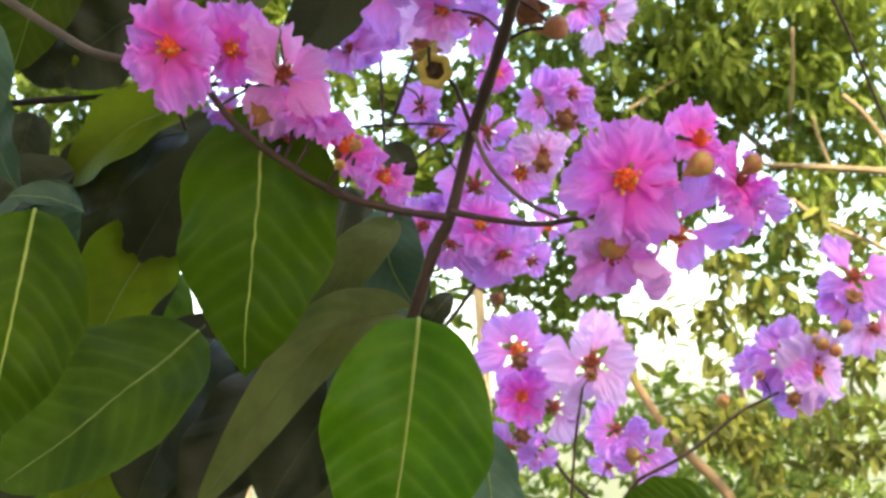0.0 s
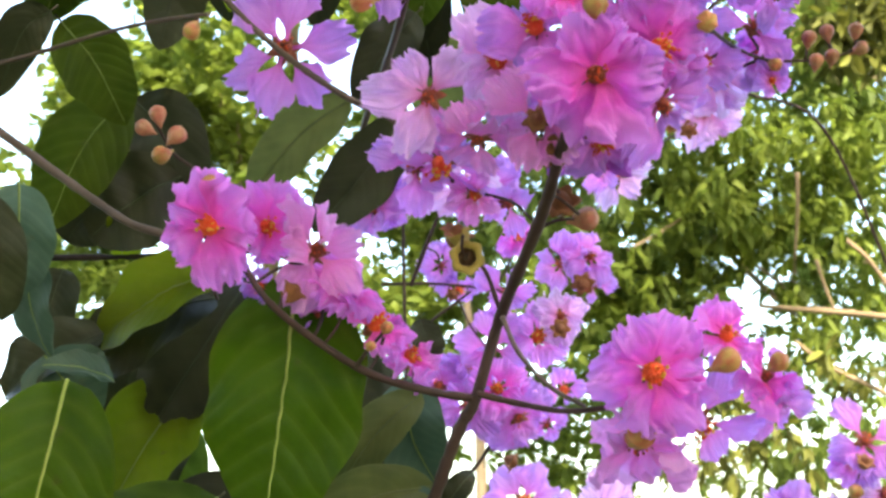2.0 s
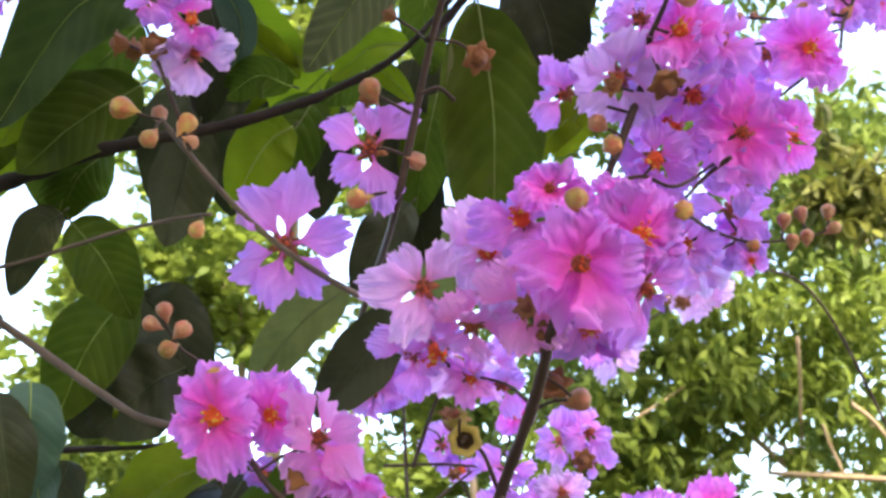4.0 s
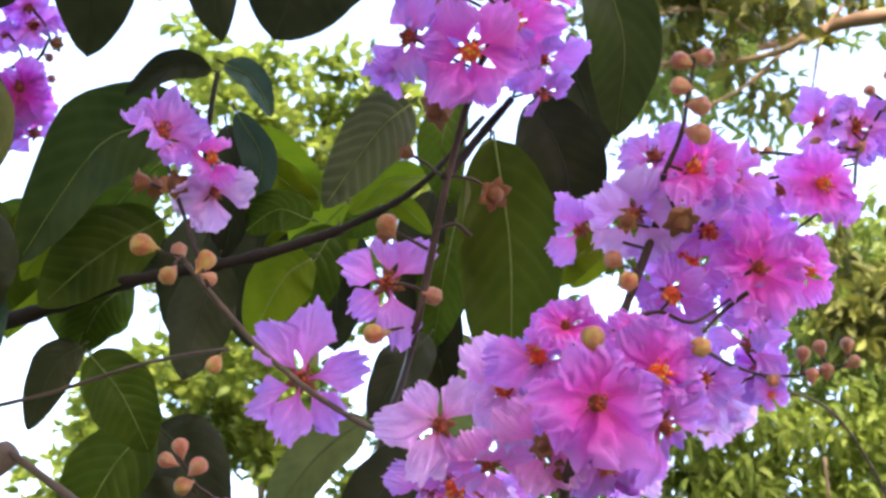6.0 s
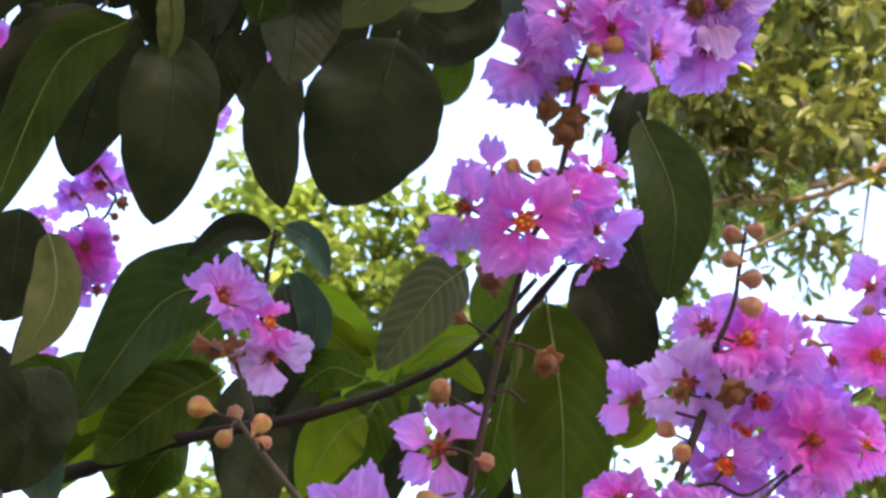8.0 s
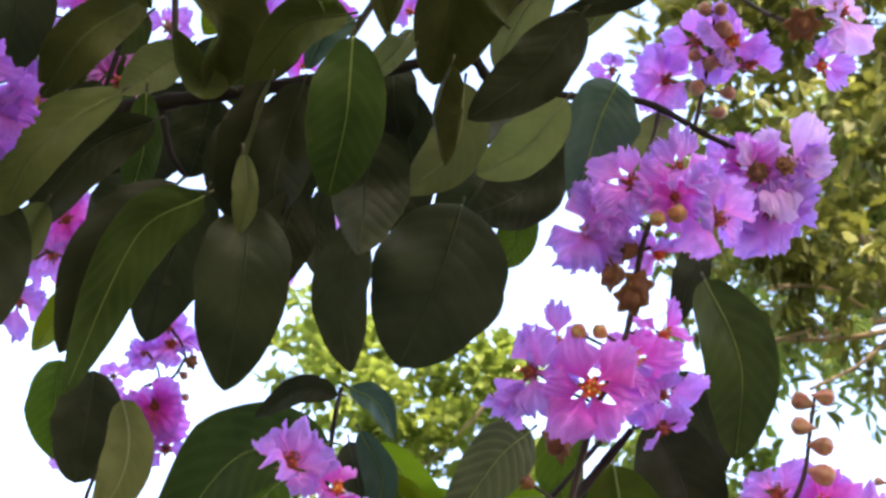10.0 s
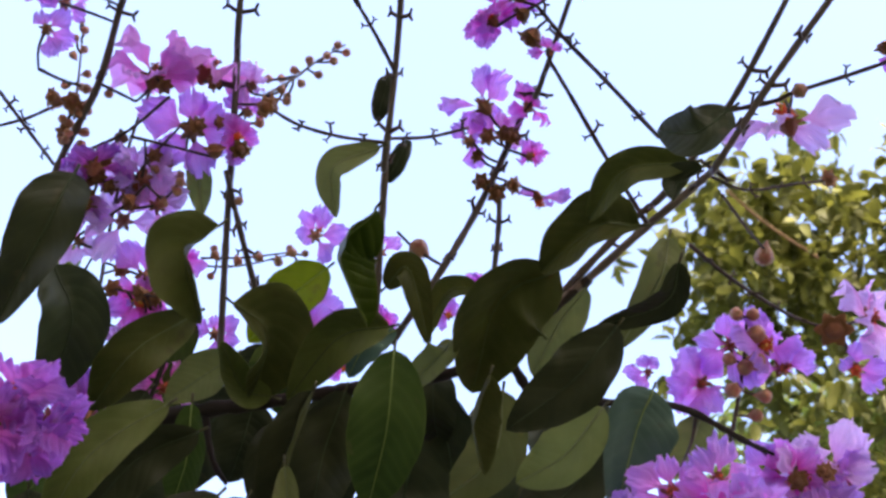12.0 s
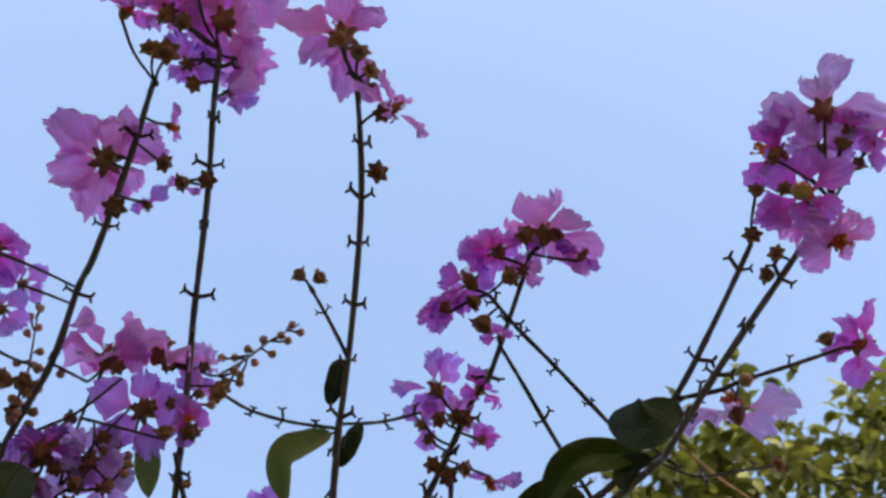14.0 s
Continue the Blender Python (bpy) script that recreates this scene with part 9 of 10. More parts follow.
pod(b, (0.151, 0.248, 2.147), 0.0061, (-0.43, -0.89, 0.13))
pod(b, (0.169, 0.255, 2.144), 0.0061, (0.91, 0.11, -0.41))
pod(b, (0.104, 0.284, 2.145), 0.0049, (0.15, 0.99, 0.05))
pod(b, (0.125, 0.151, 2.172), 0.0055, (-0.67, -0.65, -0.36))
pod(b, (0.13, 0.166, 2.165), 0.0050, (-0.56, -0.73, -0.39))
pod(b, (0.116, 0.167, 2.168), 0.0055, (-0.02, -0.99, -0.15))
pod(b, (0.162, 0.148, 2.177), 0.0055, (0.16, -0.98, -0.15))
pod(b, (0.171, 0.16, 2.177), 0.0055, (0.54, -0.84, -0.11))
bud(b, (0.137, 0.165, 2.159), 0.0058, (-0.47, -0.84, -0.25))
pedicel(b, (0.1333, 0.2054, 2.1577), (0.1276, 0.2017, 2.1582), 0.0007)
pedicel(b, (0.1598, 0.2531, 2.1447), (0.1646, 0.2547, 2.1461), 0.0007)
pedicel(b, (0.1012, 0.2637, 2.1337), (0.1035, 0.2803, 2.1451), 0.0007)
pedicel(b, (0.1566, 0.1785, 2.1708), (0.1278, 0.1539, 2.174), 0.0007)
pedicel(b, (0.1508, 0.1852, 2.1675), (0.1319, 0.1682, 2.166), 0.0007)
pedicel(b, (0.1134, 0.1959, 2.1628), (0.1158, 0.1708, 2.169), 0.0007)
pedicel(b, (0.1566, 0.1785, 2.1708), (0.1612, 0.1523, 2.1778), 0.0007)
pedicel(b, (0.1566, 0.1785, 2.1708), (0.169, 0.1634, 2.1775), 0.0007)
pedicel(b, (0.1508, 0.1852, 2.1675), (0.1399, 0.17, 2.1608), 0.0007)
flower(b, (0.155, 0.135, 2.193), (0.06, 0.09, 0.99), 0.0310, "pale", slim=0.58)
pedicel(b, (0.157, 0.178, 2.171), (0.1541, 0.1341, 2.1856), 0.0008)
flower(b, (0.13, 0.157, 2.19), (-0.75, -0.4, 0.53), 0.0325, "pink", slim=0.7)
pedicel(b, (0.157, 0.178, 2.171), (0.136, 0.1597, 2.1858), 0.0008)
flower(b, (0.168, 0.146, 2.19), (0.58, -0.25, 0.78), 0.0218, "pink", slim=0.75)
pedicel(b, (0.157, 0.178, 2.171), (0.1646, 0.1474, 2.1863), 0.0008)
flower(b, (0.142, 0.171, 2.169), (-0.17, -0.55, -0.82), 0.0263, "pink", slim=0.8)
pedicel(b, (0.1533, 0.1823, 2.1689), (0.1428, 0.1742, 2.1746), 0.0008)
flower(b, (0.157, 0.195, 2.159), (0.36, -0.14, -0.92), 0.0251, "rose", petals=5, slim=0.8)
pedicel(b, (0.146, 0.1909, 2.1648), (0.1543, 0.1955, 2.1648), 0.0008)
flower(b, (0.134, 0.184, 2.17), (-0.48, 0.19, -0.86), 0.0193, "rose", petals=5, slim=0.8)
pedicel(b, (0.146, 0.1909, 2.1648), (0.1368, 0.1835, 2.1742), 0.0008)
flower(b, (0.181, 0.151, 2.184), (0.01, -0.74, -0.67), 0.0167, "pink", petals=5, slim=0.8)
pedicel(b, (0.157, 0.178, 2.171), (0.1805, 0.1541, 2.1872), 0.0008)
flower(b, (0.152, 0.154, 2.186), (0.38, 0.64, 0.67), 0.0181, "pale", petals=4, slim=0.9)
pedicel(b, (0.157, 0.178, 2.171), (0.1505, 0.1514, 2.1826), 0.0008)
flower(b, (0.102, 0.286, 2.14), (-0.13, -0.48, 0.86), 0.0296, "pale", petals=5, slim=0.7)
pedicel(b, (0.0978, 0.2647, 2.1324), (0.1032, 0.2922, 2.1438), 0.0008)
flower(b, (0.171, 0.253, 2.145), (-0.79, -0.58, -0.19), 0.0302, "pink", petals=5, slim=0.6)
pedicel(b, (0.16, 0.253, 2.145), (0.1746, 0.2562, 2.1503), 0.0008)

# crape myrtle cluster of deep violet flowers
b = thing("flowering_branch", (-0.254, 0.263, 1.906), "crape myrtle cluster of deep violet flowers", "branch", "flowering branches")
flower(b, (-0.251, 0.25, 1.919), (0.46, -0.88, -0.08), 0.0222, "deep", slim=0.82)
flower(b, (-0.241, 0.265, 1.92), (0.71, -0.55, -0.44), 0.0214, "deep")
flower(b, (-0.254, 0.275, 1.909), (0.26, 0.04, -0.96), 0.0214, "deep", slim=0.82)
flower(b, (-0.258, 0.249, 1.905), (0.12, -0.66, -0.74), 0.0242, "deep")
flower(b, (-0.245, 0.268, 1.91), (0.52, -0.11, -0.85), 0.0174, "deep", slim=0.82)
stem(b, [(-0.325, 0.307, 1.897), (-0.289, 0.289, 1.906), (-0.261, 0.27, 1.913)], 0.0014, 0.0011)
flower(b, (-0.319, 0.487, 2.053), (0.11, -0.94, -0.33), 0.0222, "violet", slim=0.82)
flower(b, (-0.33, 0.507, 2.029), (-0.11, -0.53, -0.84), 0.0240, "violet")
flower(b, (-0.349, 0.519, 2.013), (-0.11, -0.46, -0.88), 0.0277, "violet", slim=0.82)
pod(b, (-0.322, 0.49, 2.034), 0.0090, (0.1, -0.75, -0.66))
pod(b, (-0.309, 0.496, 2.029), 0.0083, (0.44, 0.12, -0.89))
flower(b, (-0.279, 0.595, 2.043), (0.29, -0.71, -0.64), 0.0181, "violet", petals=4)
flower(b, (-0.296, 0.605, 2.029), (-0.19, -0.46, -0.87), 0.0121, "violet", petals=4, slim=0.82)
flower(b, (-0.274, 0.588, 1.976), (0.09, -0.6, -0.79), 0.0228, "pink")
stem(b, [(-0.351, 0.505, 2.028), (-0.328, 0.496, 2.034), (-0.305, 0.488, 2.039)], 0.0007, 0.0006)
flower(b, (-0.186, 0.421, 2.154), (0.13, -0.79, -0.6), 0.0228, "violet", petals=5)
flower(b, (-0.168, 0.447, 2.134), (0.13, -0.79, -0.6), 0.0114, "pink", petals=4)
flower(b, (-0.19, 0.408, 2.232), (0.13, -0.79, -0.6), 0.0121, "violet", petals=4)
flower(b, (-0.144, 0.406, 2.2), (0.13, -0.79, -0.6), 0.0156, "violet", petals=4, slim=0.82)
flower(b, (-0.102, 0.442, 2.175), (0.13, -0.79, -0.6), 0.0136, "violet", petals=4)
flower(b, (-0.174, 0.559, 2.102), (0.4, -0.59, -0.7), 0.0141, "violet", petals=4, slim=0.82)
flower(b, (-0.081, 0.418, 2.173), (0.12, -0.66, -0.74), 0.0114, "pink", petals=4)
flower(b, (-0.053, 0.474, 2.195), (0.12, -0.66, -0.74), 0.0101, "violet", petals=3, slim=0.82)
pedicel(b, (-0.2612, 0.27, 1.913), (-0.2537, 0.2552, 1.9195), 0.0008)
pedicel(b, (-0.2612, 0.27, 1.913), (-0.2448, 0.2686, 1.923), 0.0008)
pedicel(b, (-0.2612, 0.27, 1.913), (-0.259, 0.2531, 1.9104), 0.0008)
pedicel(b, (-0.2612, 0.27, 1.913), (-0.2473, 0.2688, 1.9145), 0.0008)
pedicel(b, (-0.314, 0.491, 2.0373), (-0.3193, 0.4928, 2.0554), 0.0008)
pedicel(b, (-0.3514, 0.5047, 2.0284), (-0.3479, 0.5225, 2.0195), 0.0008)
pedicel(b, (-0.314, 0.491, 2.0373), (-0.3115, 0.4957, 2.0345), 0.0007)
pedicel(b, (-0.2625, 0.5944, 2.0183), (-0.28, 0.599, 2.0461), 0.0008)
pedicel(b, (-0.2786, 0.6002, 2.0019), (-0.2957, 0.6066, 2.0321), 0.0008)
pedicel(b, (-0.2938, 0.5983, 1.9838), (-0.2744, 0.592, 1.9808), 0.0008)
pedicel(b, (-0.1933, 0.3794, 2.1699), (-0.187, 0.4264, 2.1574), 0.0008)
pedicel(b, (-0.1815, 0.5308, 2.1428), (-0.1759, 0.5609, 2.1044), 0.0008)

# farther crape myrtle spray with lilac flowers on bare twigs
b = thing("flowering_branch", (0.074, 1.505, 1.573), "farther crape myrtle spray with lilac flowers on bare twigs", "branch", "flowering branches")
stem(b, [(0.177, 1.53, 1.395), (0.137, 1.524, 1.436), (0.105, 1.516, 1.491), (0.093, 1.51, 1.532)], 0.0024, 0.0014)
stem(b, [(0.138, 1.478, 1.399), (0.146, 1.467, 1.477), (0.156, 1.459, 1.535)], 0.0020, 0.0014)
stem(b, [(0.25, 1.75, -0.05), (0.228, 1.684, 0.283), (0.199, 1.596, 0.841), (0.177, 1.53, 1.395)], 0.0047, 0.0024, GREY_TWIG)
stem(b, [(0.28, 1.7, -0.05), (0.237, 1.634, 0.285), (0.181, 1.545, 0.845), (0.138, 1.478, 1.399)], 0.0039, 0.0020, GREY_TWIG)
flower(b, (0.085, 1.503, 1.586), (0.01, -1, 0.06), 0.0534, "violet")
flower(b, (0.167, 1.455, 1.567), (0, -0.99, -0.14), 0.0585, "pale")
flower(b, (0.088, 1.49, 1.532), (-0.1, -0.94, -0.33), 0.0456, "pink")
flower(b, (0.126, 1.512, 1.517), (0.2, -0.98, 0.05), 0.0427, "pale")
flower(b, (0.071, 1.519, 1.472), (-0.29, -0.91, -0.31), 0.0391, "violet")
flower(b, (0.104, 1.52, 1.464), (-0.02, -0.78, -0.63), 0.0285, "violet", slim=0.82)
flower(b, (0.2, 1.516, 1.488), (0.01, -1, 0.06), 0.0391, "violet")
flower(b, (0.226, 1.52, 1.46), (0.19, -0.93, -0.33), 0.0427, "violet", slim=0.82)
flower(b, (0.194, 1.542, 1.447), (-0.18, -0.72, -0.67), 0.0288, "violet")
flower(b, (0.057, 1.543, 1.445), (-0.18, -0.72, -0.67), 0.0288, "violet", slim=0.82)
pod(b, (0.085, 1.464, 1.57), 0.0119, (0, -0.99, -0.14))
pod(b, (0.163, 1.427, 1.55), 0.0090, (0.14, -0.96, 0.25))
pod(b, (0.086, 1.487, 1.485), 0.0120, (-0.31, -0.82, -0.48))
bud(b, (0.213, 1.48, 1.458), 0.0106, (0.03, -0.38, 0.93))
pod(b, (0.15, 1.47, 1.532), 0.0106, (-0.54, 0.59, -0.6))
pod(b, (0.142, 1.505, 1.571), 0.0095, (-0.35, 0.48, 0.8))
pedicel(b, (0.093, 1.5103, 1.5319), (0.0846, 1.5176, 1.585), 0.0008)
pedicel(b, (0.1556, 1.4593, 1.5351), (0.1665, 1.471, 1.5695), 0.0008)
pedicel(b, (0.0989, 1.5136, 1.5085), (0.124, 1.524, 1.5167), 0.0008)
pedicel(b, (0.1052, 1.516, 1.4912), (0.0738, 1.5286, 1.4756), 0.0008)
pedicel(b, (0.1605, 1.5273, 1.4108), (0.1959, 1.5482, 1.4527), 0.0008)
pedicel(b, (0.1556, 1.4593, 1.5351), (0.1616, 1.4334, 1.5483), 0.0007)
pedicel(b, (0.1015, 1.5147, 1.5002), (0.089, 1.4939, 1.4896), 0.0007)
pedicel(b, (0.1556, 1.4593, 1.5351), (0.1543, 1.4652, 1.537), 0.0007)
pedicel(b, (0.1556, 1.4593, 1.5351), (0.1443, 1.5014, 1.5648), 0.0007)

# farther crape myrtle spray with round buds and lilac flowers
b = thing("flowering_branch", (0.397, 1.409, 1.532), "farther crape myrtle spray with round buds and lilac flowers", "branch", "flowering branches")
stem(b, [(0.21, 1.423, 1.432), (0.268, 1.419, 1.461), (0.326, 1.413, 1.503), (0.384, 1.409, 1.532), (0.437, 1.402, 1.581)], 0.0022, 0.0013)
stem(b, [(0.21, 1.423, 1.432), (0.186, 1.449, 1.397), (0.169, 1.484, 1.359)], 0.0022, 0.0025)
stem(b, [(0.3, 1.72, -0.05), (0.261, 1.649, 0.273), (0.209, 1.555, 0.817), (0.169, 1.484, 1.359)], 0.0052, 0.0026, GREY_TWIG)
flower(b, (0.376, 1.405, 1.564), (-0.19, -0.98, 0.06), 0.0465, "violet")
flower(b, (0.41, 1.407, 1.55), (0.1, -0.98, -0.14), 0.0498, "pale")
flower(b, (0.352, 1.426, 1.553), (-0.45, -0.85, -0.28), 0.0303, "violet")
flower(b, (0.402, 1.433, 1.507), (-0.02, -0.69, -0.73), 0.0303, "violet", petals=4, slim=0.82)
flower(b, (0.458, 1.393, 1.649), (0.01, -0.97, 0.24), 0.0465, "violet")
flower(b, (0.451, 1.416, 1.626), (-0.37, -0.88, -0.3), 0.0337, "violet", slim=0.82)
flower(b, (0.485, 1.421, 1.593), (0.24, -0.79, -0.56), 0.0370, "pale")
bud(b, (0.415, 1.383, 1.574), 0.0093, (-0.45, -0.86, 0.25))
bud(b, (0.429, 1.384, 1.567), 0.0087, (0.12, -0.99, -0.03))
bud(b, (0.44, 1.381, 1.593), 0.0100, (0.13, -0.82, 0.55))
bud(b, (0.408, 1.382, 1.58), 0.0075, (-0.55, -0.72, 0.42))
bud(b, (0.303, 1.391, 1.516), 0.0093, (-0.3, -0.67, 0.68))
pod(b, (0.381, 1.391, 1.516), 0.0112, (0.25, -0.84, -0.48))
pod(b, (0.451, 1.376, 1.625), 0.0125, (0.21, -0.76, 0.62))
pod(b, (0.345, 1.388, 1.542), 0.0075, (-0.35, -0.83, 0.42))
pedicel(b, (0.3951, 1.408, 1.5409), (0.3783, 1.4175, 1.5632), 0.0008)
pedicel(b, (0.3615, 1.411, 1.5199), (0.3557, 1.4337, 1.5556), 0.0008)
pedicel(b, (0.3843, 1.4092, 1.5324), (0.4019, 1.4388, 1.5133), 0.0008)
pedicel(b, (0.4365, 1.4024, 1.5808), (0.4542, 1.4245, 1.629), 0.0008)
pedicel(b, (0.4365, 1.4024, 1.5808), (0.4823, 1.4291, 1.5991), 0.0008)
pedicel(b, (0.4262, 1.4038, 1.5709), (0.4185, 1.3908, 1.5718), 0.0007)
pedicel(b, (0.4262, 1.4038, 1.5709), (0.4276, 1.3923, 1.5676), 0.0007)
pedicel(b, (0.4365, 1.4024, 1.5808), (0.4389, 1.3883, 1.5877), 0.0007)
pedicel(b, (0.4262, 1.4038, 1.5709), (0.4124, 1.3874, 1.5774), 0.0007)
pedicel(b, (0.3147, 1.4144, 1.4952), (0.3061, 1.3973, 1.5099), 0.0007)
pedicel(b, (0.3731, 1.4102, 1.5255), (0.3792, 1.3983, 1.5205), 0.0007)
pedicel(b, (0.4365, 1.4024, 1.5808), (0.4486, 1.383, 1.6196), 0.0007)
pedicel(b, (0.3615, 1.411, 1.5199), (0.3468, 1.3923, 1.54), 0.0007)

# farther crape myrtle spray of pale lilac flowers on dark twigs
b = thing("flowering_branch", (-0.035, 0.978, 1.726), "farther crape myrtle spray of pale lilac flowers on dark twigs", "branch", "flowering branches")
stem(b, [(-0.1, 1.25, -0.05), (-0.082, 1.174, 0.341), (-0.058, 1.073, 0.976), (-0.04, 0.998, 1.587)], 0.0036, 0.0018, GREY_TWIG)
stem(b, [(-0.05, 1.25, -0.05), (-0.038, 1.175, 0.336), (-0.021, 1.075, 0.963), (-0.009, 1, 1.568)], 0.0036, 0.0018, GREY_TWIG)
stem(b, [(-0.04, 0.998, 1.587), (-0.042, 0.988, 1.659), (-0.044, 0.977, 1.731), (-0.046, 0.962, 1.838)], 0.0018, 0.0011)
stem(b, [(-0.039, 0.977, 1.737), (-0.019, 0.969, 1.788), (0, 0.945, 1.821)], 0.0018, 0.0011)
stem(b, [(-0.063, 0.996, 1.743), (-0.017, 0.976, 1.739), (0.029, 0.977, 1.735)], 0.0014, 0.0009)
stem(b, [(-0.009, 1, 1.568), (0.02, 0.995, 1.603), (0.034, 0.992, 1.63)], 0.0018, 0.0014)
stem(b, [(-0.036, 0.982, 1.699), (-0.008, 0.979, 1.72), (0.01, 0.977, 1.733)], 0.0014, 0.0009)
flower(b, (0.029, 0.938, 1.649), (0.01, -1, 0.06), 0.0270, "pink")
flower(b, (0.007, 0.96, 1.64), (-0.2, -0.97, -0.13), 0.0276, "violet", slim=0.82)
flower(b, (0.046, 0.961, 1.63), (0.19, -0.93, -0.33), 0.0299, "violet")
flower(b, (-0.015, 0.988, 1.658), (-0.28, -0.96, 0.06), 0.0261, "violet", slim=0.82)
flower(b, (0.027, 0.983, 1.688), (0.2, -0.97, 0.14), 0.0285, "violet")
flower(b, (0.063, 0.982, 1.696), (0.29, -0.96, 0.05), 0.0285, "violet", slim=0.82)
flower(b, (0.082, 0.98, 1.713), (0.2, -0.98, 0.05), 0.0261, "pale")
flower(b, (0.038, 0.977, 1.732), (0.17, -0.85, -0.49), 0.0261, "violet", slim=0.82)
flower(b, (-0.014, 1.023, 1.765), (0, -0.99, -0.14), 0.0199, "violet")
flower(b, (0.001, 1.026, 1.745), (0.17, -0.85, -0.49), 0.0199, "violet", slim=0.82)
flower(b, (0.034, 0.992, 1.63), (-0.02, -0.78, -0.63), 0.0213, "violet")
flower(b, (0.07, 0.992, 1.628), (-0.02, -0.78, -0.63), 0.0190, "violet", slim=0.82)
flower(b, (0.048, 0.971, 1.777), (0.2, -0.97, -0.14), 0.0190, "pink")
flower(b, (0.088, 1.023, 1.766), (-0.36, -0.93, 0.07), 0.0249, "violet", slim=0.82)
flower(b, (0.112, 1.022, 1.772), (0.19, -0.95, 0.23), 0.0249, "violet")
flower(b, (0.115, 1.025, 1.749), (0.43, -0.85, -0.31), 0.0199, "violet", slim=0.82)
flower(b, (0.008, 0.986, 1.671), (0, -0.99, -0.14), 0.0237, "violet")
flower(b, (0.086, 1.008, 1.658), (0.17, -0.85, -0.49), 0.0218, "violet", slim=0.82)
pod(b, (0.104, 1.006, 1.746), 0.0112, (-0.01, -0.87, -0.5))
pod(b, (-0.032, 0.948, 1.798), 0.0089, (-0.5, -0.87, 0.02))
pod(b, (-0.051, 0.946, 1.807), 0.0071, (-0.19, -0.93, -0.32))
pod(b, (0.02, 0.971, 1.636), 0.0080, (-0.38, -0.91, 0.14))
pod(b, (0.08, 0.962, 1.7), 0.0089, (0, -0.99, -0.14))
pod(b, (0.042, 0.996, 1.598), 0.0090, (0.86, -0.24, -0.45))
pod(b, (-0.005, 0.958, 1.727), 0.0062, (0.07, -0.91, -0.42))
flower(b, (-0.065, 0.919, 1.784), (-0.43, -0.9, 0.07), 0.0270, "violet")
flower(b, (-0.052, 0.918, 1.792), (-0.01, -0.91, -0.42), 0.0225, "violet", slim=0.82)
flower(b, (-0.03, 0.915, 1.812), (0.2, -0.98, 0.05), 0.0270, "pale")
flower(b, (0, 0.868, 1.793), (0, -0.99, -0.14), 0.0277, "pale")
flower(b, (0.025, 0.917, 1.802), (0.28, -0.9, -0.33), 0.0270, "violet")
flower(b, (0.141, 1.156, 1.894), (0, -0.99, -0.14), 0.0285, "violet", slim=0.82)
pedicel(b, (0.034, 0.9916, 1.6296), (0.0289, 0.946, 1.6483), 0.0008)
pedicel(b, (0.034, 0.9916, 1.6296), (0.0087, 0.9674, 1.6406), 0.0008)
pedicel(b, (0.034, 0.9916, 1.6296), (0.0447, 0.9691, 1.6324), 0.0008)
pedicel(b, (-0.0418, 0.9875, 1.6589), (-0.0127, 0.9946, 1.6576), 0.0008)
pedicel(b, (0, 0.978, 1.7262), (0.0254, 0.9911, 1.6869), 0.0008)
pedicel(b, (0.0286, 0.9768, 1.7349), (0.0611, 0.99, 1.6954), 0.0008)
pedicel(b, (0.0286, 0.9768, 1.7349), (0.0806, 0.9871, 1.7127), 0.0008)
pedicel(b, (-0.0273, 0.9735, 1.7689), (-0.0145, 1.0287, 1.7654), 0.0008)
pedicel(b, (0.0069, 0.9774, 1.7309), (0.0005, 1.0306, 1.748), 0.0008)
pedicel(b, (0.034, 0.9916, 1.6296), (0.0702, 0.9959, 1.6317), 0.0008)
pedicel(b, (0.0286, 0.9768, 1.7349), (0.047, 0.9761, 1.7776), 0.0008)
pedicel(b, (0.034, 0.9916, 1.6296), (0.0083, 0.9924, 1.6716), 0.0008)
pedicel(b, (-0.0155, 0.9655, 1.7957), (-0.0285, 0.9535, 1.7979), 0.0007)
pedicel(b, (-0.0453, 0.9654, 1.816), (-0.0503, 0.9514, 1.8091), 0.0007)
pedicel(b, (0.034, 0.9916, 1.6296), (0.0227, 0.976, 1.6354), 0.0007)
pedicel(b, (0.0234, 0.9945, 1.609), (0.0362, 0.9977, 1.601), 0.0007)
pedicel(b, (-0.0074, 0.9751, 1.7379), (-0.0057, 0.962, 1.7289), 0.0007)
pedicel(b, (-0.0944, 0.9162, 1.7798), (-0.062, 0.9263, 1.7831), 0.0008)
pedicel(b, (-0.0944, 0.9162, 1.7798), (-0.0521, 0.9241, 1.7943), 0.0008)
pedicel(b, (0, 0.9445, 1.8211), (-0.0315, 0.9229, 1.8119), 0.0008)
pedicel(b, (0, 0.9445, 1.8211), (0.0234, 0.9238, 1.8044), 0.0008)

# single pale lilac crape myrtle flower on a far twig
b = thing("flowering_branch", (0.205, 1.502, 1.995), "single pale lilac crape myrtle flower on a far twig", "branch", "flowering branches")
stem(b, [(0.383, 1.562, 2.129), (0.512, 1.625, 2.099), (0.642, 1.748, 1.897)], 0.0018, 0.0025)
stem(b, [(0.9, 2.1, -0.05), (0.823, 1.995, 0.434), (0.719, 1.854, 1.193), (0.642, 1.748, 1.897)], 0.0065, 0.0033, GREY_TWIG)
flower(b, (0.205, 1.502, 1.995), (0, -0.94, -0.33), 0.0486, "pale", slim=0.72)
stem(b, [(0.207, 1.524, 1.994), (0.265, 1.539, 2.044), (0.318, 1.529, 2.07), (0.383, 1.562, 2.129)], 0.0018, 0.0014)
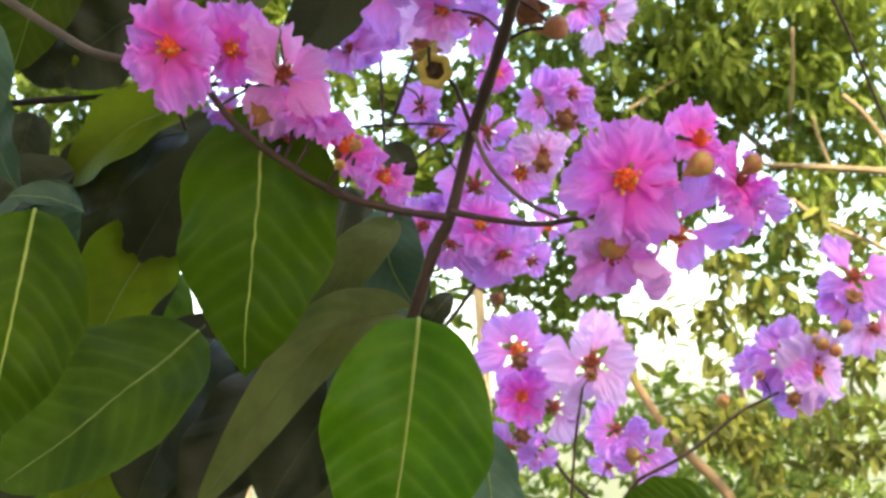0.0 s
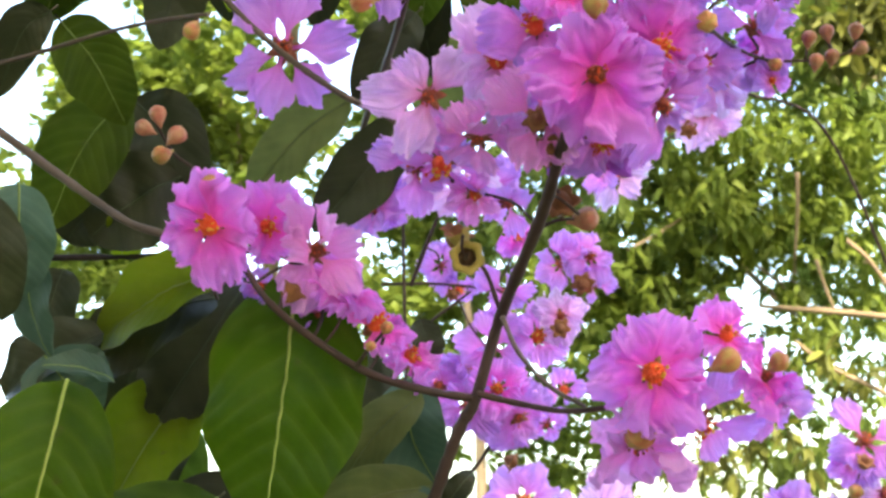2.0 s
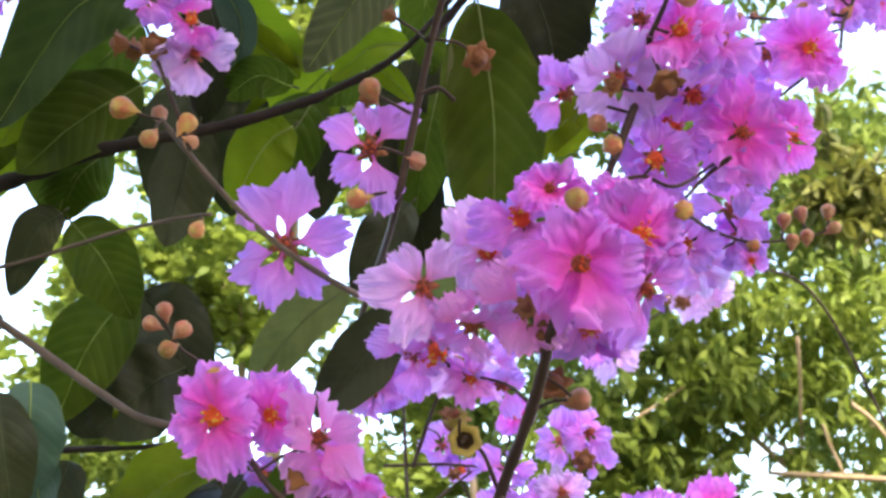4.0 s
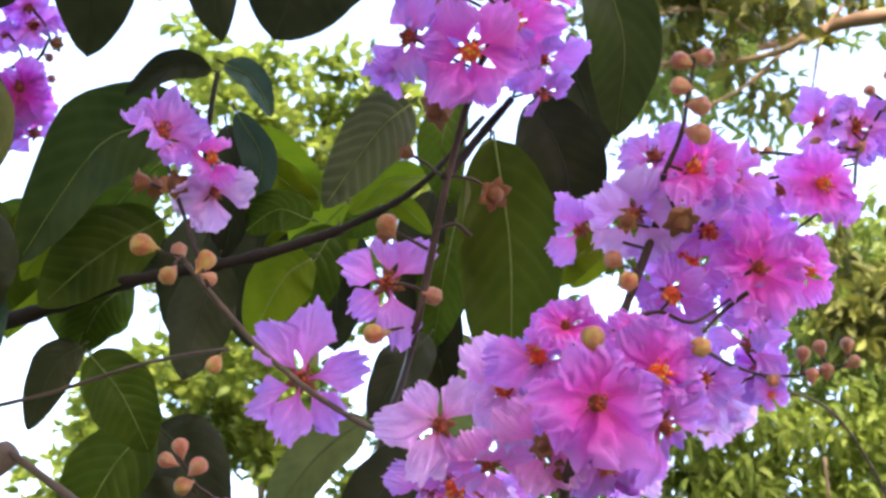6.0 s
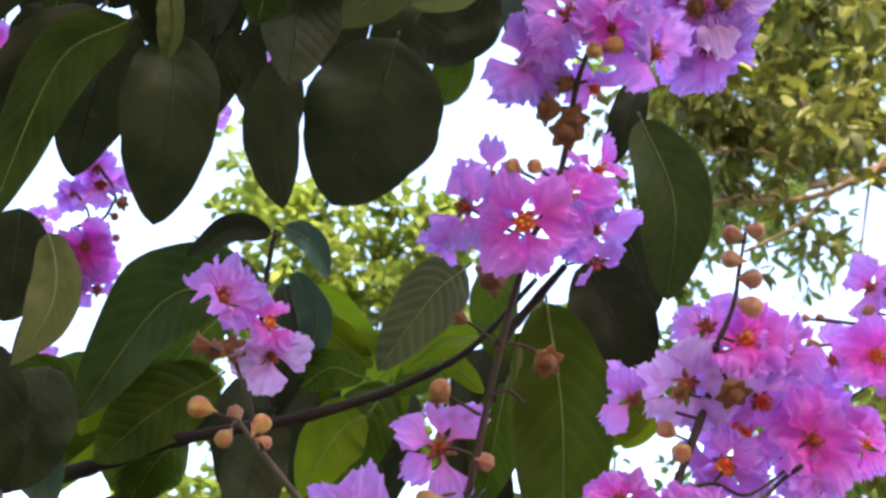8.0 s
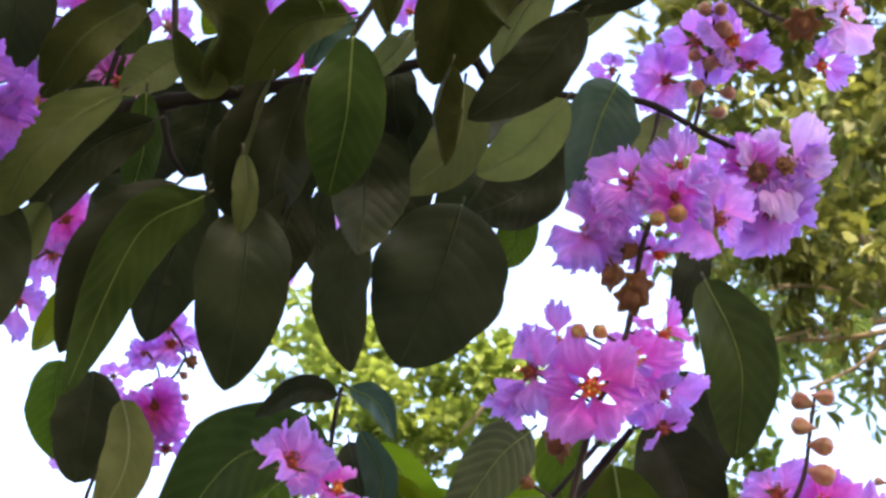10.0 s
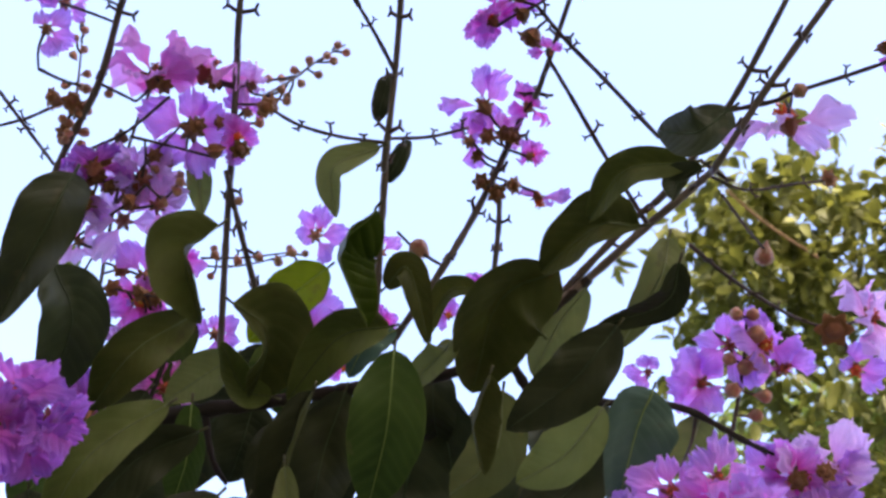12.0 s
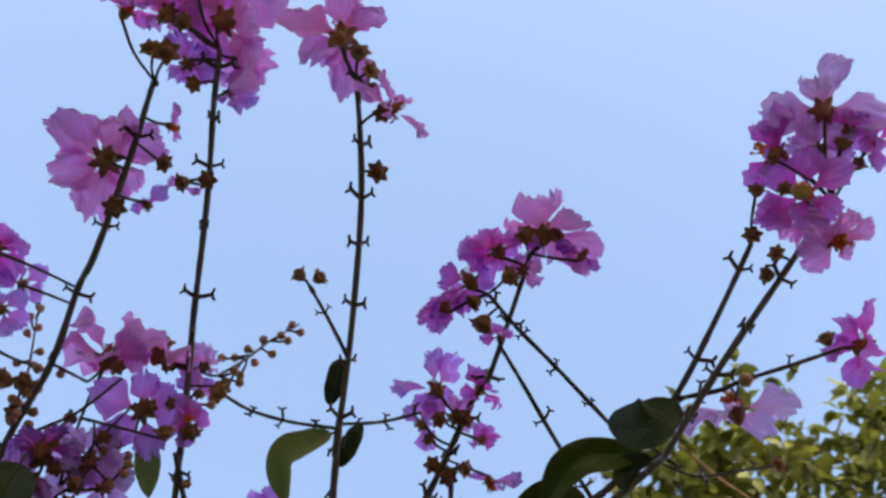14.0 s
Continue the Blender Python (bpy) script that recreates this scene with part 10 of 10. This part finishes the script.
pod(b, (0.297, 1.484, 2.047), 0.0130, (0.01, -0.96, -0.26))
pod(b, (0.275, 1.483, 2.051), 0.0101, (-0.14, -0.98, -0.14))
flower(b, (0.319, 1.478, 2.067), (0.1, -0.9, -0.42), 0.0455, "pale")
flower(b, (0.309, 1.468, 2.095), (0.01, -0.99, 0.13), 0.0304, "pale")
flower(b, (0.336, 1.125, 2.169), (0, -0.94, -0.33), 0.0370, "violet", slim=0.82)
pedicel(b, (0.2959, 1.5311, 2.0584), (0.2966, 1.4938, 2.0498), 0.0007)
pedicel(b, (0.2857, 1.5346, 2.0544), (0.2762, 1.4904, 2.0523), 0.0007)
pedicel(b, (0.3177, 1.5293, 2.0703), (0.3177, 1.489, 2.0725), 0.0008)

# leafy inner crape myrtle branch; its dark leaves carry shade in their colour
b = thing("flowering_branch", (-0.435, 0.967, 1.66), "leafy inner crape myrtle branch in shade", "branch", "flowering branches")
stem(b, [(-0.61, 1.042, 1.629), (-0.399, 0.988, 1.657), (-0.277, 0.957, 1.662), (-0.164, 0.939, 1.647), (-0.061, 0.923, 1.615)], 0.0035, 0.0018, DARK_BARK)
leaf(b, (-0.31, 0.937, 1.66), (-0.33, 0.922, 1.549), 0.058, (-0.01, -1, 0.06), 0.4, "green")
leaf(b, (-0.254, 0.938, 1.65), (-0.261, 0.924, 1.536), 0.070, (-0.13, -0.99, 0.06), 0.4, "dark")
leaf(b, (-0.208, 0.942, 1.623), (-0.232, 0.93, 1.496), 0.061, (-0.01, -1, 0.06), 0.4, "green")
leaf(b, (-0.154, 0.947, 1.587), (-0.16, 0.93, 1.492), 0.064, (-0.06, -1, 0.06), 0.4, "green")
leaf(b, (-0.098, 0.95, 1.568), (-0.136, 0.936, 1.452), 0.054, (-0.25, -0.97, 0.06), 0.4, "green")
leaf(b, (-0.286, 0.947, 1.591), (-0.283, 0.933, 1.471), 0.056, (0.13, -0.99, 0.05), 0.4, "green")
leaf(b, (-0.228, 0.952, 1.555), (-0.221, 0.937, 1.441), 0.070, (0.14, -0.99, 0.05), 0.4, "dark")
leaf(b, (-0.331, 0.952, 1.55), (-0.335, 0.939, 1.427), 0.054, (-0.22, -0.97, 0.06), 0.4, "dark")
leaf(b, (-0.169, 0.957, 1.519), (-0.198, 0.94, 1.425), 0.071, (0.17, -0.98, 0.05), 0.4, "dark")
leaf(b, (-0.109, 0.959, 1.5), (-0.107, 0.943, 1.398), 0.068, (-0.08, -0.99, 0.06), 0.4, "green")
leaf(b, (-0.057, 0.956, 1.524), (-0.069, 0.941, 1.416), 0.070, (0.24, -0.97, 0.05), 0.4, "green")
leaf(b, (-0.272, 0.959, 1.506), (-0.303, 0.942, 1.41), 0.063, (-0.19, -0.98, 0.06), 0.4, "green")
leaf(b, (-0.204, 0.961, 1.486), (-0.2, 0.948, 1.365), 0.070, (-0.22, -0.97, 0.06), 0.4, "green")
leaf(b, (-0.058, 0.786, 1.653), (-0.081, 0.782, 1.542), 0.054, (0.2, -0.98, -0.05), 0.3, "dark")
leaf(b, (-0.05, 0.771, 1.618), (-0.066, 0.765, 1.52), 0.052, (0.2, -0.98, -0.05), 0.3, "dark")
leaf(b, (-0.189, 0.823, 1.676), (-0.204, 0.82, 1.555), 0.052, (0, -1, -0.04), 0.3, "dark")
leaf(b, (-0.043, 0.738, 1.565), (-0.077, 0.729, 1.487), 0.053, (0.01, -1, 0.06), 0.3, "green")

# hanging inner crape myrtle foliage against the sky, backlit shade in its colour
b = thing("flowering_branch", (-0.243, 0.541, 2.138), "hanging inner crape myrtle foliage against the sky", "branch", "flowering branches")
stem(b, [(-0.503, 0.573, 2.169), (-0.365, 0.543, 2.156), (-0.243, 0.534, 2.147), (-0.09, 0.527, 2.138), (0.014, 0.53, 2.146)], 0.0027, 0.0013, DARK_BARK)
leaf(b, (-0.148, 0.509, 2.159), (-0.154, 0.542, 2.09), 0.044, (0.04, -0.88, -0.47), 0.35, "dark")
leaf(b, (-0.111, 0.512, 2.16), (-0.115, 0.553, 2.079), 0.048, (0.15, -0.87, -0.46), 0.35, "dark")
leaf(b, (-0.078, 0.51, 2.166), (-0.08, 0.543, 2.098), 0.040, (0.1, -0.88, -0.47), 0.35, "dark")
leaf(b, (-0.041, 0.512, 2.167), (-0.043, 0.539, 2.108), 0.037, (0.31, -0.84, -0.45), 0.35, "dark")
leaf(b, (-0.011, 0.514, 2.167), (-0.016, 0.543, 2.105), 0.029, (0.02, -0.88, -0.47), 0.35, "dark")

# crape myrtle twig beaded with russet buds and spent calyces
b = thing("flowering_branch", (-0.293, 0.294, 2.142), "crape myrtle twig beaded with russet buds and spent calyces", "branch", "flowering branches")
stem(b, [(-0.335, 0.335, 2.119), (-0.31, 0.317, 2.126), (-0.294, 0.303, 2.134), (-0.283, 0.285, 2.145), (-0.27, 0.269, 2.154)], 0.0011, 0.0008, GREY_TWIG)
stem(b, [(-0.283, 0.285, 2.145), (-0.266, 0.292, 2.141), (-0.25, 0.305, 2.132)], 0.0008, 0.0007)
stem(b, [(-0.311, 0.275, 2.156), (-0.306, 0.268, 2.163), (-0.302, 0.259, 2.172)], 0.0008, 0.0007)
stem(b, [(-0.25, 0.305, 2.132), (-0.244, 0.301, 2.137), (-0.239, 0.297, 2.141)], 0.0007, 0.0005)
bud(b, (-0.3, 0.26, 2.164), 0.0032, (0.56, -0.58, -0.6), 1)
bud(b, (-0.306, 0.263, 2.161), 0.0032, (-0.11, -0.76, -0.64), 1)
bud(b, (-0.303, 0.269, 2.155), 0.0032, (-0.6, -0.45, -0.66), 1)
bud(b, (-0.296, 0.262, 2.163), 0.0032, (-0.7, -0.66, 0.27), 1)
bud(b, (-0.305, 0.272, 2.153), 0.0032, (0.53, -0.22, -0.82), 1)
bud(b, (-0.279, 0.255, 2.172), 0.0032, (-0.4, 0.86, 0.31), 1)
bud(b, (-0.254, 0.291, 2.144), 0.0032, (0.8, 0.26, -0.54), 1)
bud(b, (-0.24, 0.298, 2.14), 0.0032, (-0.78, -0.61, 0.14), 1)
bud(b, (-0.242, 0.302, 2.136), 0.0032, (0.74, 0.52, -0.42), 1)
bud(b, (-0.25, 0.306, 2.131), 0.0032, (-0.19, 0.7, -0.69), 1)
bud(b, (-0.193, 0.278, 2.165), 0.0032, (0.87, 0.24, 0.43), 1)
bud(b, (-0.177, 0.27, 2.174), 0.0032, (0.67, -0.31, -0.68), 1)
bud(b, (-0.18, 0.265, 2.179), 0.0032, (0.6, -0.6, -0.52), 1)
bud(b, (-0.207, 0.31, 2.134), 0.0032, (0.63, -0.65, -0.41), 1)
bud(b, (-0.222, 0.332, 2.113), 0.0032, (-0.58, -0.68, 0.44), 1)
bud(b, (-0.209, 0.336, 2.111), 0.0032, (0.25, 0.7, -0.67), 1)
bud(b, (-0.197, 0.336, 2.113), 0.0032, (0.95, 0.27, -0.15), 1)
bud(b, (-0.186, 0.339, 2.112), 0.0032, (0.32, 0.71, -0.63), 1)
bud(b, (-0.178, 0.336, 2.116), 0.0032, (1, 0.05, 0.06), 1)
pod(b, (-0.31, 0.251, 2.166), 0.0065, (-0.62, -0.57, -0.54))
pod(b, (-0.299, 0.254, 2.165), 0.0060, (0.3, -0.49, -0.82))
pod(b, (-0.282, 0.282, 2.143), 0.0065, (0.3, -0.74, -0.6))
pod(b, (-0.291, 0.284, 2.141), 0.0060, (-0.58, -0.63, -0.52))
pod(b, (-0.285, 0.288, 2.137), 0.0055, (0.28, -0.63, -0.72))
pod(b, (-0.279, 0.294, 2.134), 0.0055, (0.61, -0.04, -0.79))
pod(b, (-0.291, 0.298, 2.128), 0.0065, (0.1, -0.54, -0.84))
pod(b, (-0.269, 0.301, 2.129), 0.0060, (-0.67, 0.09, -0.73))
pod(b, (-0.253, 0.283, 2.147), 0.0050, (0.38, -0.28, -0.88))
pod(b, (-0.203, 0.287, 2.151), 0.0065, (0.44, 0.45, -0.78))
pod(b, (-0.215, 0.273, 2.161), 0.0055, (-0.99, -0.12, -0.12))
pod(b, (-0.28, 0.337, 2.095), 0.0060, (0.61, -0.29, -0.74))
pod(b, (-0.265, 0.341, 2.094), 0.0060, (-0.54, -0.4, -0.74))
pod(b, (-0.256, 0.345, 2.092), 0.0055, (-0.54, -0.4, -0.74))
stem(b, [(-0.23, 0.332, 2.111), (-0.204, 0.335, 2.113), (-0.175, 0.336, 2.117)], 0.0007, 0.0005)
stem(b, [(-0.279, 0.336, 2.093), (-0.266, 0.34, 2.092), (-0.252, 0.343, 2.091)], 0.0008, 0.0007)
pedicel(b, (-0.2595, 0.2883, 2.1478), (-0.2567, 0.2902, 2.1455), 0.0007)
pedicel(b, (-0.2065, 0.2732, 2.1599), (-0.1961, 0.277, 2.1638), 0.0007)
pedicel(b, (-0.1929, 0.2742, 2.1887), (-0.1787, 0.271, 2.1766), 0.0007)
pedicel(b, (-0.1929, 0.2742, 2.1887), (-0.1814, 0.2667, 2.1802), 0.0007)
pedicel(b, (-0.3021, 0.2588, 2.1715), (-0.3068, 0.254, 2.1689), 0.0007)
pedicel(b, (-0.2851, 0.2886, 2.1426), (-0.2888, 0.2864, 2.1429), 0.0007)
pedicel(b, (-0.2872, 0.2921, 2.1404), (-0.2818, 0.2937, 2.137), 0.0007)
pedicel(b, (-0.2594, 0.2967, 2.138), (-0.2655, 0.3004, 2.1323), 0.0007)
pedicel(b, (-0.2065, 0.2732, 2.1599), (-0.2109, 0.2739, 2.1619), 0.0007)

# crowded crape myrtle panicle of lilac-pink flowers on grey shoots
b = thing("flowering_branch", (-0.284, 0.313, 2.14), "crowded crape myrtle panicle of lilac-pink flowers on grey shoots", "branch", "flowering branches")
stem(b, [(-0.322, 0.42, 2.074), (-0.303, 0.369, 2.105), (-0.284, 0.313, 2.14), (-0.265, 0.272, 2.159), (-0.245, 0.242, 2.176)], 0.0013, 0.0008, GREY_TWIG)
stem(b, [(-0.284, 0.313, 2.14), (-0.259, 0.288, 2.148), (-0.234, 0.269, 2.158)], 0.0010, 0.0007, GREY_TWIG)
pod(b, (-0.285, 0.299, 2.144), 0.0061, (-0.44, -0.73, -0.53))
pod(b, (-0.272, 0.303, 2.142), 0.0061, (0.06, -0.32, -0.95))
pod(b, (-0.262, 0.35, 2.11), 0.0061, (-0.42, 0.44, 0.8))
pod(b, (-0.281, 0.34, 2.115), 0.0061, (0.77, -0.39, -0.51))
pod(b, (-0.292, 0.309, 2.136), 0.0061, (0.88, 0.44, 0.16))
pod(b, (-0.248, 0.292, 2.152), 0.0061, (0.69, 0.7, -0.2))
pod(b, (-0.274, 0.373, 2.093), 0.0061, (0.86, 0.02, -0.52))
pod(b, (-0.295, 0.384, 2.083), 0.0061, (0.61, -0.33, -0.72))
bud(b, (-0.305, 0.268, 2.164), 0.0036, (-0.83, -0.56, 0.05), 1)
bud(b, (-0.299, 0.263, 2.168), 0.0036, (1, 0.04, 0.02), 1)
bud(b, (-0.301, 0.256, 2.173), 0.0036, (0.16, -0.91, 0.38), 1)
bud(b, (-0.296, 0.273, 2.161), 0.0036, (0.73, 0.35, 0.59), 1)
bud(b, (-0.299, 0.279, 2.157), 0.0036, (0.23, -0.46, 0.86), 1)
bud(b, (-0.309, 0.276, 2.158), 0.0036, (0.3, 0.87, 0.39), 1)
bud(b, (-0.293, 0.253, 2.176), 0.0036, (-0.53, -0.5, -0.68), 1)
bud(b, (-0.267, 0.365, 2.099), 0.0036, (-0.38, 0.88, 0.27), 1)
bud(b, (-0.26, 0.363, 2.101), 0.0036, (-0.37, 0.83, 0.41), 1)
bud(b, (-0.27, 0.37, 2.095), 0.0036, (-0.37, 0.92, 0.1), 1)
bud(b, (-0.276, 0.362, 2.1), 0.0036, (-0.34, 0.89, 0.32), 1)
pedicel(b, (-0.2604, 0.3411, 2.092), (-0.2604, 0.3478, 2.1065), 0.0007)
pedicel(b, (-0.2958, 0.3462, 2.1197), (-0.2848, 0.3417, 2.1177), 0.0007)
pedicel(b, (-0.2544, 0.2841, 2.1496), (-0.2513, 0.289, 2.1532), 0.0007)
pedicel(b, (-0.3034, 0.3688, 2.1051), (-0.2779, 0.3727, 2.0951), 0.0007)
pedicel(b, (-0.311, 0.3894, 2.0923), (-0.2973, 0.3858, 2.0861), 0.0007)
pedicel(b, (-0.3009, 0.2822, 2.1492), (-0.2998, 0.2809, 2.1536), 0.0007)
pedicel(b, (-0.2604, 0.3411, 2.092), (-0.2655, 0.3624, 2.0977), 0.0007)
pedicel(b, (-0.2547, 0.3426, 2.0916), (-0.2589, 0.3605, 2.0993), 0.0007)
pedicel(b, (-0.2633, 0.3404, 2.0922), (-0.2692, 0.3673, 2.0944), 0.0007)
pedicel(b, (-0.2714, 0.3383, 2.0928), (-0.2752, 0.3588, 2.0992), 0.0007)
flower(b, (-0.268, 0.302, 2.146), (-0.03, 0.25, 0.97), 0.0259, "pale", slim=0.8)
pedicel(b, (-0.2715, 0.3001, 2.1439), (-0.2683, 0.3002, 2.1397), 0.0008)
flower(b, (-0.277, 0.317, 2.131), (-0.4, 0.42, 0.82), 0.0220, "pale", slim=0.75)
pedicel(b, (-0.2864, 0.3193, 2.1364), (-0.2745, 0.3144, 2.1271), 0.0008)
flower(b, (-0.252, 0.337, 2.12), (0.65, -0.65, -0.41), 0.0218, "pink", slim=0.8)
pedicel(b, (-0.2911, 0.3331, 2.1279), (-0.2556, 0.3406, 2.1224), 0.0008)
flower(b, (-0.268, 0.345, 2.113), (-0.52, 0.47, 0.71), 0.0204, "violet", petals=5, slim=0.8)
pedicel(b, (-0.2935, 0.3404, 2.1233), (-0.2654, 0.3431, 2.1096), 0.0008)
flower(b, (-0.269, 0.353, 2.1), (0.19, -0.76, -0.62), 0.0218, "pink", slim=0.8)
pedicel(b, (-0.2983, 0.355, 2.1138), (-0.2698, 0.3568, 2.1031), 0.0008)
flower(b, (-0.284, 0.37, 2.084), (-0.55, 0.26, 0.79), 0.0172, "pale", petals=5, slim=0.8)
pedicel(b, (-0.3054, 0.3756, 2.1009), (-0.2819, 0.3687, 2.0809), 0.0008)
flower(b, (-0.258, 0.393, 2.069), (0.59, -0.66, -0.46), 0.0218, "pink", slim=0.8)
pedicel(b, (-0.3101, 0.3885, 2.0931), (-0.2607, 0.3961, 2.0715), 0.0008)
flower(b, (-0.3, 0.391, 2.048), (-0.49, 0.37, 0.79), 0.0273, "deep", slim=0.9)
pedicel(b, (-0.3173, 0.4074, 2.0817), (-0.2967, 0.3882, 2.0427), 0.0008)
flower(b, (-0.232, 0.384, 2.103), (0.08, 0.67, 0.74), 0.0166, "violet", petals=5, slim=0.8)
flower(b, (-0.303, 0.322, 2.121), (-0.6, 0.25, 0.76), 0.0158, "pale", petals=5, slim=0.8)
pedicel(b, (-0.2911, 0.3331, 2.1279), (-0.3008, 0.3212, 2.1179), 0.0008)
flower(b, (-0.18, 0.375, 2.182), (0.08, 0.47, 0.88), 0.0191, "violet", petals=5, slim=0.8)
flower(b, (-0.187, 0.422, 2.141), (-0.04, 0.5, 0.86), 0.0274, "violet", slim=0.9)
flower(b, (-0.138, 0.411, 2.136), (0, 0.49, 0.87), 0.0154, "pink", petals=5, slim=0.8)

FORKS = [
    [(-0.86, 0.95, 1.35), (-0.704, 0.94, 1.59), (-0.549, 0.93, 1.71)],
    [(-0.86, 0.95, 1.35), (-0.735, 0.996, 1.55), (-0.61, 1.042, 1.629)],
    [(-0.86, 0.95, 1.35), (-0.562, 0.79, 1.614), (-0.264, 0.63, 1.757)],
    [(-0.86, 0.95, 1.35), (-0.614, 0.826, 1.664), (-0.368, 0.703, 1.858)],
    [(-0.86, 0.95, 1.35), (-0.682, 0.761, 1.819), (-0.503, 0.573, 2.169)],
    [(-0.86, 0.95, 1.35), (-0.811, 0.745, 1.816), (-0.761, 0.539, 2.161)],
    [(-0.86, 0.95, 1.35), (-0.581, 0.806, 1.632), (-0.302, 0.662, 1.794)],
    [(-0.86, 0.95, 1.35), (-0.596, 0.804, 1.656), (-0.331, 0.659, 1.842)],
    [(-0.86, 0.95, 1.35), (-0.592, 0.628, 1.684), (-0.325, 0.307, 1.897)],
]

# ---------------------------------------------------------------- the shrub's main trunk and limbs, rising from the ground to its branches
b = thing("crape_myrtle_trunk", (-0.95, 1.05, 0), "smooth grey-brown crape myrtle trunk with forking limbs", "tree trunk")
part("trunk", tube("trunk", spline([(-0.95, 1.05, -0.08), (-0.93, 1.03, 0.5), (-0.90, 1.0, 1.0), (-0.84, 0.92, 1.5)], 6), 0.045, 0.030, GREY_TWIG, 12, 0.04, 3), b)
for line in FORKS:
    part("limb", tube("limb", spline(line, 6), 0.020, 0.008, GREY_TWIG, 10, 0.05, 5), b)
